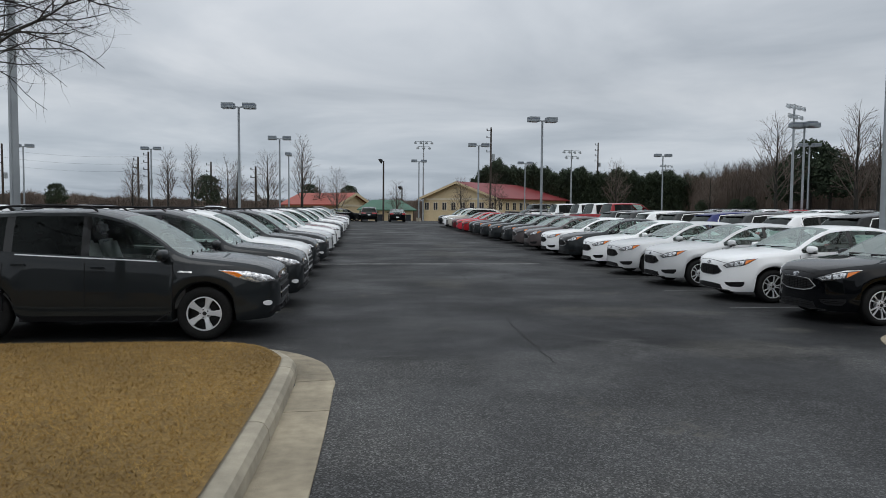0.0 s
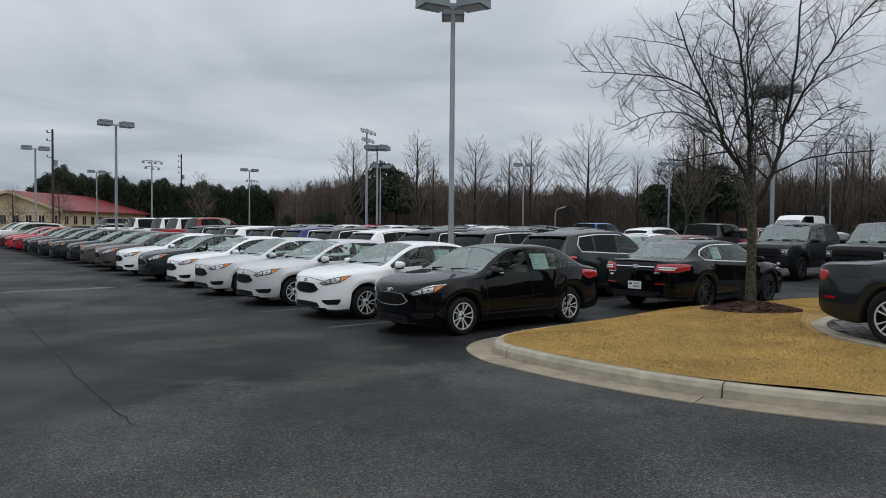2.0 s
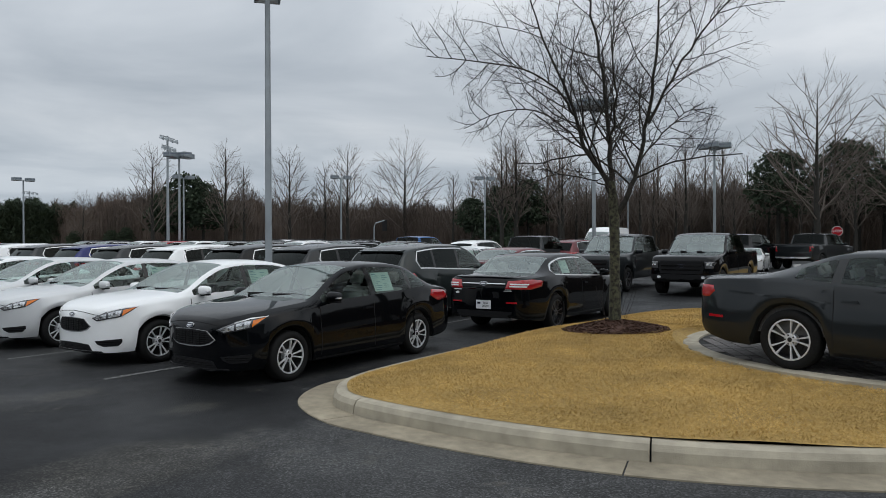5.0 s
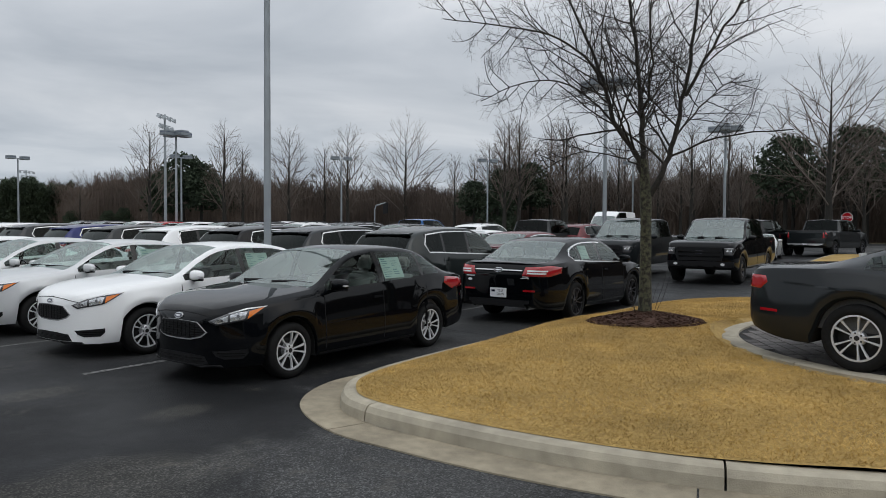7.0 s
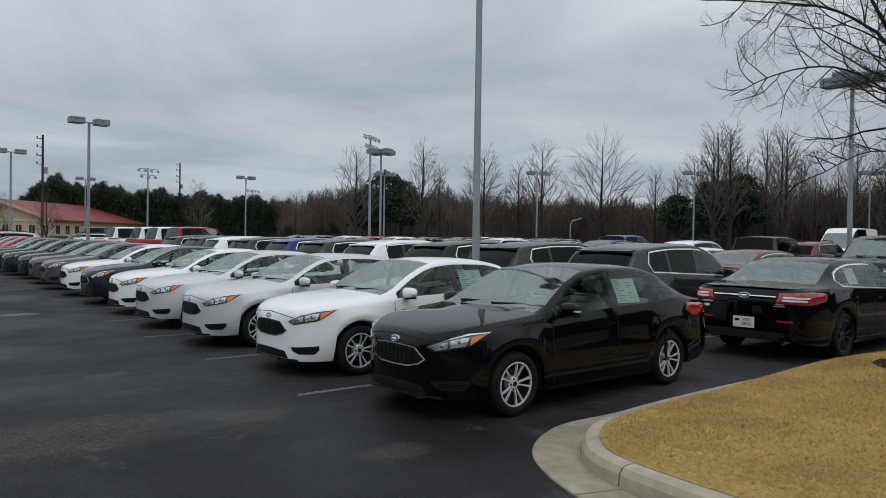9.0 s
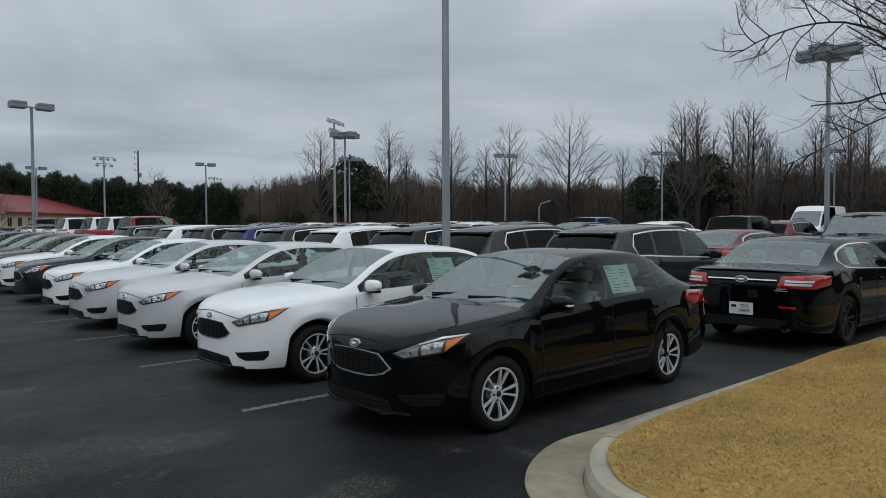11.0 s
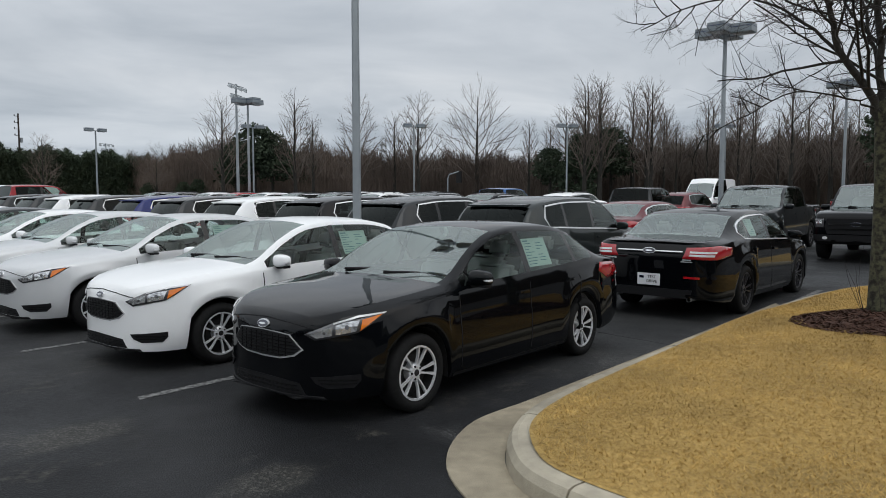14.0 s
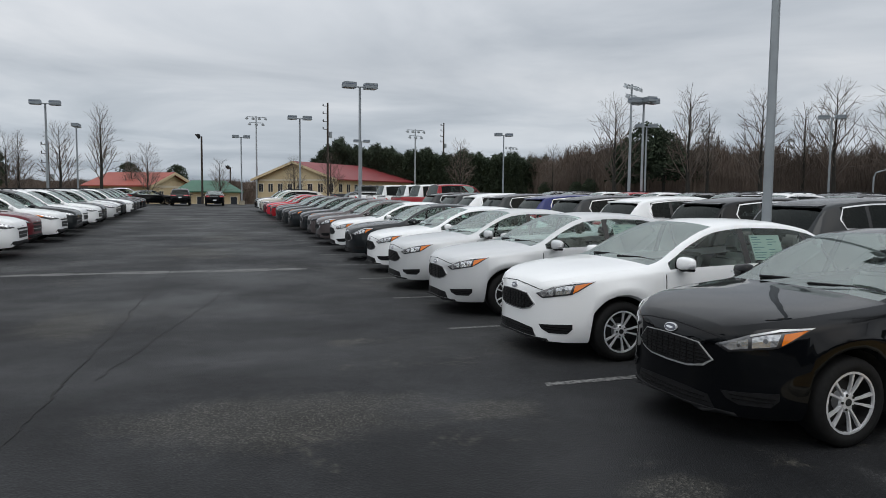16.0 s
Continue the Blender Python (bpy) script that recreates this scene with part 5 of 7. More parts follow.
COUPE = dict(
    L=4.78, W=1.915, wb=2.72, axle=0.84, R=0.345, rim=0.24, dark_rims=False, hood=0.10, ws=(1.60, 2.38), rw=(3.05, 4.02), mirror=1.85, seats=(2.55, 3.2), seat_z=0.32,
    top=[(0, 0.70), (0.04, 0.80), (0.12, 0.84), (0.3, 0.88), (0.8, 0.95), (1.60, 1.01), (2.0, 1.22), (2.38, 1.34), (2.75, 1.38), (3.05, 1.365), (3.5, 1.25), (4.02, 1.085), (4.4, 1.06), (4.66, 1.045), (4.74, 0.98), (4.78, 0.90)],
    belt=[(0, 0.62), (0.04, 0.72), (0.12, 0.77), (0.3, 0.82), (0.8, 0.88), (1.60, 0.93), (2.5, 0.95), (3.2, 0.99), (3.8, 1.035), (4.3, 1.02), (4.66, 0.99), (4.78, 0.86)],
    low=[(0, 0.34), (0.04, 0.25), (0.12, 0.20), (0.5, 0.19), (4.2, 0.24), (4.6, 0.32), (4.78, 0.42)],
    plan=nose_plan(4.78, 0.56), roofw=[(0, 0.87), (1.60, 0.87), (2.38, 0.66), (3.05, 0.63), (3.6, 0.66), (4.02, 0.78), (4.78, 0.85)],
    win=[(1.86, 3.02), (3.12, 3.52)], doors=[(1.80, 3.08)],
)
COUPE["skin"] = [
    ("grille", PLASTIC, [(-0.40, 0.46), (0.40, 0.46), (0.48, 0.58), (0.44, 0.66), (-0.44, 0.66), (-0.48, 0.58)], "front", 0.010, "", False, "dark grille"),
    ("headlight", LAMPIN, [(0.56, 0.68), (0.84, 0.67), (1.02, 0.73), (0.92, 0.76), (0.68, 0.74)], 40, 0.010, "", True, "clear headlight"),
    ("taillight", REDLENS, [(0.45, 0.80), (0.80, 0.785), (0.86, 0.86), (0.84, 0.93), (0.45, 0.95)], 140, 0.010, "", True, "red tail light"),
    ("marker", REDLENS, [(4.36, 0.54), (4.56, 0.545), (4.56, 0.575), (4.36, 0.57)], "side", 0.006, "", True, "dark red side marker"),
    ("rear_apron", PLASTIC, [(-0.70, 0.34), (0.70, 0.34), (0.66, 0.50), (-0.66, 0.50)], "rear", 0.006, "", False, "black rear apron"),
    ("spoiler", None, [(-0.74, 1.01), (0.74, 1.01), (0.72, 1.045), (-0.72, 1.045)], "rear", 0.06, "", False, "slim boot spoiler"),
    ("crease", None, [(3.1, 0.78), (4.3, 0.86), (4.3, 0.885), (3.1, 0.80)], "side", 0.004, "", True, ""),
    ("sill", PLASTIC, rect(1.30, 0.20, 3.08, 0.25), "side", 0.004, "", True, ""),
] + seams([(1.80, 3.08)], [(2.82, 0.80)], 0.28, 0.94)

VAN = dict(
    L=5.5, W=2.0, wb=3.3, axle=1.0, R=0.35, rim=0.22, hood=0.10, ws=(0.95, 1.75), rw=(5.30, 5.42), mirror=1.3, seats=(1.9,), seat_z=0.8,
    top=[(0, 0.9), (0.04, 1.02), (0.12, 1.10), (0.5, 1.22), (0.95, 1.35), (1.75, 2.20), (2.3, 2.5), (4.6, 2.52), (5.2, 2.45), (5.42, 1.4), (5.5, 1.1)],
    belt=[(0, 0.8), (0.12, 1.0), (0.5, 1.12), (0.95, 1.2), (2.0, 1.25), (5.2, 1.28), (5.42, 1.2), (5.5, 1.0)],
    low=[(0, 0.4), (0.12, 0.28), (5.2, 0.32), (5.5, 0.45)], plan=nose_plan(5.5, 0.6),
    roofw=[(0, 0.88), (0.95, 0.88), (1.75, 0.78), (5.2, 0.82), (5.5, 0.86)], win=[(1.1, 2.2), (2.3, 3.4)], doors=[(1.15, 2.25)], privacy=True,
)
VAN["skin"] = [("grille", PLASTIC, rect(-0.5, 0.6, 0.5, 0.78), "front", 0.01, "", False, ""), ("taillight", REDLENS, rect(0.82, 0.9, 0.95, 1.4), "rear", 0.01, "", True, "")]
for sp in (FOCUS, ESCAPE, EDGE, TAURUS, TRUCK, COUPE, VAN):
    sp["cuts"] = sorted({sp["hood"], *sp["ws"], *sp["rw"], *[a for w in sp["win"] for a in w], *[a for d in sp["doors"] for a in d]})


def add_rails(t, spec):
    """Roof rails along both sides of an estate roof."""
    L, W = spec["L"], spec["W"]
    zt = curve(spec["top"])
    for sg in (-1, 1):
        y = sg * (W / 2 * 0.64)
        pts = [(s - L / 2, y, zt(s) + h) for s, h in ((2.3, -0.02), (2.4, 0.035), (2.9, 0.045), (3.4, 0.045), (3.75, 0.02), (3.8, -0.03))]
        part("roof_rail", tube(pts, [0.014] * 6, 6), PLASTIC, t)
    part("antenna", tube([(3.6 - L / 2, 0, zt(3.6)), (3.68 - L / 2, 0, zt(3.6) + 0.06), (3.8 - L / 2, 0, zt(3.6) + 0.01)], [0.03, 0.02, 0.01], 5), PLASTIC, t)


def add_tail_spoiler(t, spec, z, s, w):
    """The roof spoiler over a tailgate window."""
    bm = box(s - 0.22 - spec["L"] / 2, -w, z - 0.02, s + 0.12 - spec["L"] / 2, w, z + 0.012, 0.01)
    for v in bm.verts:
        if v.co.x > s - spec["L"] / 2:
            v.co.z -= 0.035
    sp_ob = part("spoiler", bm, PAINT["green"], t, "roof spoiler")
    sp_ob.material_slots[0].link = "OBJECT"
    sp_ob.material_slots[0].material = PAINT["green"]
    sp_ob["painted"] = 1
    part("rear_wiper", tube([(4.58 - spec["L"] / 2, 0.02, 1.235), (4.52 - spec["L"] / 2, -0.2, 1.275), (4.50 - spec["L"] / 2, -0.42, 1.29)], [0.02, 0.012, 0.008], 5), PLASTIC, t)

# ---- the cars of the lot ----
NAMES = {"black": "black", "white": "white", "silver": "silver", "grey": "dark grey metallic", "dgrey": "charcoal metallic", "green": "dark green-grey", "maroon": "maroon", "red": "red",
         "pink": "bright red", "blue": "deep blue", "lblue": "light blue", "beige": "pale beige", "brown": "brown-grey"}

sedan = vehicle("sedan", "black compact sedan with silver alloy wheels, parked", "car", FOCUS, "black")
sedan["group"] = "compact sedans in a row"
sedan.matrix_basis = pose(7.45 + 2.27, 11.03, 0, 0, 0, 0.5)
sedan_far = vehicle("sedan", "maroon compact sedan parked in a stall", "car", FOCUS, "maroon", lite=True)
sedan_far["group"] = "compact sedans in a row"
sedan_far.matrix_basis = pose(9.75, 10.9 + 2.77 * 16, ground_z(9.75, 55.2), 0, 0, 0.3)
rnd = random.Random(11)
row = ["white", "silver", "silver", "white", "dgrey", "white", "brown", "brown", "grey", "dgrey", "grey", "grey", "dgrey", "red", "pink"]
for k, c in enumerate(row, 1):
    dx = (-0.16, -0.18, -0.16, 0.0, 0.02, 0.05, 0.0)[k - 1] if k <= 7 else rnd.uniform(-0.1, 0.15)
    place(sedan if k <= 7 else sedan_far, 9.72 + dx + 0.05, 10.9 + 2.77 * k + rnd.uniform(-0.08, 0.08), rnd.uniform(-0.8, 0.8), c, f"{NAMES[c]} compact sedan parked in a stall", "compact sedans in a row")

escape = vehicle("suv", "dark grey compact SUV with alloy wheels, parked", "car", ESCAPE, "grey")
add_rails(escape, ESCAPE)
escape["group"] = "compact SUVs in a row"
escape.matrix_basis = pose(-0.62 - 2.26, 10.55, 0, 0, 0, 180)
escape_far = vehicle("suv", "white compact SUV parked in a stall", "car", ESCAPE, "white", lite=True)
add_rails(escape_far, ESCAPE)
escape_far.matrix_basis = pose(-9.0, 10.6, 0, 0, 0, 0.5)
row = ["grey", "white", "grey", "dgrey", "silver", "white", "maroon", "white", "dgrey", "white", "white", "dgrey", "silver", "white", "dgrey", "white", "grey", "dgrey", "black", "dgrey"]
for k, c in enumerate(row, 1):
    place(escape if k <= 5 else escape_far, -2.88 + rnd.uniform(-0.12, 0.12), 10.6 + 2.77 * k, 180 + rnd.uniform(-0.8, 0.8), c, f"{NAMES[c]} compact SUV parked in a stall", "compact SUVs in a row")

edge = vehicle("suv", "dark green-grey SUV with a black tailgate spoiler", "car", EDGE, "green")
add_tail_spoiler(edge, EDGE, 1.60, 4.24, 0.62)
edge["group"] = "SUVs parked tail-first"
edge.matrix_basis = pose(13.7 + 2.39, 13.7, 0, 0, 0, 180)
edge_far = vehicle("suv", "dark grey SUV with its tailgate to the lane", "car", EDGE, "dgrey", lite=True)
add_tail_spoiler(edge_far, EDGE, 1.60, 4.24, 0.62)
edge_far.matrix_basis = pose(16.05, 13.75 + 2.77 * 9, ground_z(16.05, 38.7), 0, 0, 180)
row = ["dgrey", "black", "white", "dgrey", "blue", "dgrey", "white", "dgrey"]
for k, c in enumerate(row, 1):
    place(edge if k <= 5 else edge_far, 16.05 + rnd.uniform(-0.15, 0.15), 13.75 + 2.77 * k, 180 + rnd.uniform(-0.8, 0.8), c, f"{NAMES[c]} SUV with its tailgate to the lane", "SUVs parked tail-first")

taurus = vehicle("sedan", "black sedan with a TEST DRIVE plate on its tail", "car", TAURUS, "black")
taurus.matrix_basis = pose(13.64 + 2.575, 10.64, 0, 0, 0, 180)
coupe = vehicle("coupe", "dark grey fastback coupe on a paved pad", "car", COUPE, "grey")
truck = vehicle("pickup_truck", "black crew-cab pickup truck with a dark grille", "truck", TRUCK, "black")
truck.matrix_basis = pose(26.6, 9.9, ground_z(26.6, 9.9), 0, 0, 0)
suvfar = vehicle("suv", "white SUV with roof rails", "car", EDGE, "white", lite=True)
add_rails(suvfar, EDGE)
sedfar = vehicle("sedan", "maroon sedan", "car", TAURUS, "maroon", lite=True)
van = vehicle("van", "white high-roof van", "car", VAN, "white", lite=True)
van.matrix_basis = pose(47.0, 22.0, ground_z(47, 22), 0, 0, 0)

# ---- where the remaining vehicles stand ----
coupe.matrix_basis = pose(11.66, 3.53, 0.26, 0, 0, 75)
suvfar.matrix_basis = pose(28.0, 31.2, ground_z(28, 31.2), 0, 0, 0)
sedfar.matrix_basis = pose(22.6, 14.9, ground_z(22.6, 14.9), 0, 0, 178)


def park(src, x, y, rz, c, what, group="cars in the far rows"):
    return place(src, x, y, rz, c, f"{NAMES[c]} {what}", group)


sedfar["label"], van["label"] = "maroon sedan parked in a far row", "white high-roof delivery van parked far off"
for y, c in ((34.3, "dgrey"), (37.4, "green"), (40.3, "white"), (43.2, "red"), (46.1, "white"), (50.0, "dgrey"), (53.0, "grey"), (24.5, "dgrey"), (27.8, "grey")):
    park(suvfar, 28.0, y, rnd.uniform(-1, 1), c, "SUV with roof rails, facing the lane")
truck_far = vehicle("pickup_truck", "white pickup truck parked in a far row", "truck", TRUCK, "white", lite=True)
truck_far.matrix_basis = pose(20.5, 69.5, ground_z(20.5, 69.5), 0, 0, 180)
park(truck, 26.9, 13.0, 0, "dgrey", "crew-cab pickup truck facing the lane")
for x, y, rz, c in ((16.3, 41.6, 180, "red"), (16.3, 44.9, 180, "white"), (16.3, 47.9, 180, "white"), (16.3, 53.5, 180, "white"), (16.3, 61.5, 180, "dgrey"), (33.0, 19.8, 180, "grey"), (35.5, 29.0, 180, "lblue"), (43.0, 12.3, 165, "black"), (46.5, 9.2, 165, "dgrey")):
    big = park(truck_far, x, y, rz, c, "pickup truck parked in a far row")
    if x == 16.3:
        big.scale = (1.06, 1.06, 1.10)
for x, y, rz, c in ((15.6, 57.5, 180, "dgrey"), (34.0, 23.6, 180, "white"), (36.0, 19.0, 180, "maroon"), (34.0, 33.0, 180, "dgrey"), (34.0, 36.0, 180, "white"), (34, 40, 180, "grey"), (40.0, 46.0, 0, "white"), (40.0, 43.0, 0, "dgrey"), (40, 38, 0, "grey"), (40.0, 33.0, 0, "white")):
    park(suvfar, x, y, rz, c, "SUV parked in a far row")
for x, y, rz, c in ((25.2, 18.6, 0, "white"), (23.0, 17.6, 180, "silver"), (26.2, 21.2, 0, "grey"), (40.0, 28.0, 0, "silver"), (22.6, 20.6, 180, "maroon"), (38.6, 16.6, 180, "silver"), (40.0, 51.0, 0, "maroon"), (34, 45, 180, "grey"), (34, 48, 180, "silver")):
    park(sedfar, x, y, rz, c, "sedan parked in a far row")
# the far end of the lane
for k, c in ((17.3, "beige"), (18.5, "white"), (19.6, "black")):
    park(suvfar, 9.9, 10.9 + 2.77 * k, 0, c, "SUV at the end of the row")
park(suvfar, 1.2, 84.0, 270, "black", "SUV parked tail-on at the lane's end")
park(sedfar, 4.5, 84.0, 270, "black", "sedan parked tail-on at the lane's end")
park(sedfar, -2.0, 86.0, 200, "black", "sedan parked at the lane's end")
park(suvfar, -4.6, 90.0, 180, "white", "SUV parked beyond the lane's end")
# a second row behind the left one
for k in range(1, 12):
    c = ("white", "white", "dgrey", "silver", "white", "grey", "white", "maroon", "white", "white")[k % 10]
    park(escape_far, -9.0 + rnd.uniform(-0.2, 0.2), 10.6 + 2.77 * k, rnd.uniform(-1, 1), c, "compact SUV backed against another row")
for x, y, c in ((-22.0, 46.0, "white"), (-22.0, 49.5, "silver"), (-22.0, 53.0, "white"), (-22.0, 60.0, "white"), (-22.0, 63.5, "grey"), (-16.0, 78.0, "white"), (-26.0, 70.0, "white")):
    park(suvfar, x, y, 0, c, "SUV parked in a far row")
small = park(coupe, 40.0, 11.4, 5, "silver", "small silver roadster far off", "")
small.scale = (0.83, 0.87, 0.90)
small.location.z = ground_z(39.5, 11.4)


def text_on(parent, words, size, m, material, name="lettering"):
    cu = bpy.data.curves.new(name, "FONT")
    cu.body, cu.size, cu.align_x, cu.align_y, cu.extrude = words, size, "CENTER", "CENTER", 0.001
    tmp = bpy.data.objects.new(name, cu)
    scene.collection.objects.link(tmp)
    me = bpy.data.meshes.new_from_object(tmp.evaluated_get(bpy.context.evaluated_depsgraph_get()))
    bpy.data.objects.remove(tmp)
    me.materials.append(material)
    ob = new(name, me)
    ob.parent = parent
    ob.matrix_basis = m
    return ob


# dealer plate on the black sedan's tail
tail = max(c.bound_box[4][0] for c in taurus.children if c.name.startswith("number_plate")) + 0.004
for words, z in (("TEST", 0.588), ("DRIVE", 0.528)):
    text_on(taurus, words, 0.058, Matrix.Translation((tail, 0.05, z)) @ Matrix.Rotation(radians(90), 4, "Z") @ Matrix.Rotation(radians(90), 4, "X"), INK)
part("plate_mark", box(tail - 0.002, -0.135, 0.568, tail + 0.002, -0.065, 0.603), OVALBLUE, taurus)
for sg in (-1, 1):
    part("exhaust", lathe([(0.03, 2.50), (0.038, 2.50), (0.038, 2.30)], 12, "y"), CHROME, taurus).matrix_basis = pose(0, sg * 0.55, 0.30, 0, 0, -90)


def window_sticker(car, x, y, z, tilt, w=0.30, h=0.40, turn=0):
    """A price sheet taped inside a side window."""
    s = part("window_sticker", box(-w / 2, -0.001, -h / 2, w / 2, 0.001, h / 2), STICKER, car, "pale printed price sheet")
    s.matrix_basis = pose(x, y, z, tilt, 0, turn)
    r = random.Random(3)
    for k in range(9):
        zz = h / 2 - 0.025 - k * 0.031
        for x0 in (-w / 2 + 0.02, 0.02) if k % 4 else (-w / 2 + 0.02,):
            part("print_bar", box(x0, -0.003, zz - (0.010 if k == 0 else 0.004), x0 + r.uniform(0.06, 0.17), -0.001, zz + 0.004), STICKERTXT, s)


for car in [o for o in scene.objects if o.parent is None and o.get("group") == "compact sedans in a row" and o.location.y < 17]:
    window_sticker(car, 2.84 - 2.27, -0.690, 1.155, -24, 0.42, 0.30)

window_sticker(taurus, 3.20 - 2.575, 0.745, 1.24, -24, 0.36, 0.28, 180)


# ---- island tree, mulch, paved pad ----
def limb(out, p, d, length, r, rng, depth, bend=0.12, lift=0.05, kids=4, spread=0.75, segs=6):
    """Grows a branch with its side shoots into out, a list of (points, radii, depth)."""
    pts, rad = [p.copy()], [r]
    d = d.normalized()
    step = length / segs
    tip = r * (0.42 if depth > 0 else 0.25)
    for i in range(segs):
        d = (d + Vector((rng.uniform(-bend, bend), rng.uniform(-bend, bend), rng.uniform(-bend, bend) + lift))).normalized()
        p = p + d * step
        pts.append(p.copy())
        rad.append(r + (tip - r) * (i + 1) / segs)
    out.append((pts, rad, depth))
    if depth <= 0:
        return
    for k in range(kids):
        f = 0.25 + 0.75 * (k + rng.uniform(0.0, 0.9)) / kids
        i = min(segs, max(1, int(f * segs)))
        base = pts[i]
        along = (pts[i] - pts[i - 1]).normalized()
        side = along.orthogonal().normalized()
        side.rotate(Matrix.Rotation(rng.uniform(0, 6.28), 3, along))
        nd = along * (1 - spread * 0.55) + side * spread
        limb(out, base, nd, length * rng.uniform(0.42, 0.68) * (1.1 - 0.35 * f), rad[i] * 0.62, rng, depth - 1, bend * 1.15, lift, max(3, kids), spread, max(3, segs - 1))


def branch_mesh(limbs, keep, sides, name, material):
    verts, faces = [], []
    for pts, rad, depth in limbs:
        if not keep(depth):
            continue
        n = sides(depth)
        first = len(verts)
        for i, p in enumerate(pts):
            d = (pts[min(i + 1, len(pts) - 1)] - pts[max(i - 1, 0)]).normalized()
            a = d.cross(Vector((0.3, 0.9, 0.2))).normalized()
            b = d.cross(a)
            for k in range(n):
                an = 2 * math.pi * k / n
                verts.append(p + rad[i] * (math.cos(an) * a + math.sin(an) * b))
        for i in range(len(pts) - 1):
            for k in range(n):
                q, w = first + i * n, first + (i + 1) * n
                faces.append((q + k, q + (k + 1) % n, w + (k + 1) % n, w + k))
    me = bpy.data.meshes.new(name)
    me.from_pydata(verts, [], faces)
    me.materials.append(material)
    me.shade_smooth()
    return me


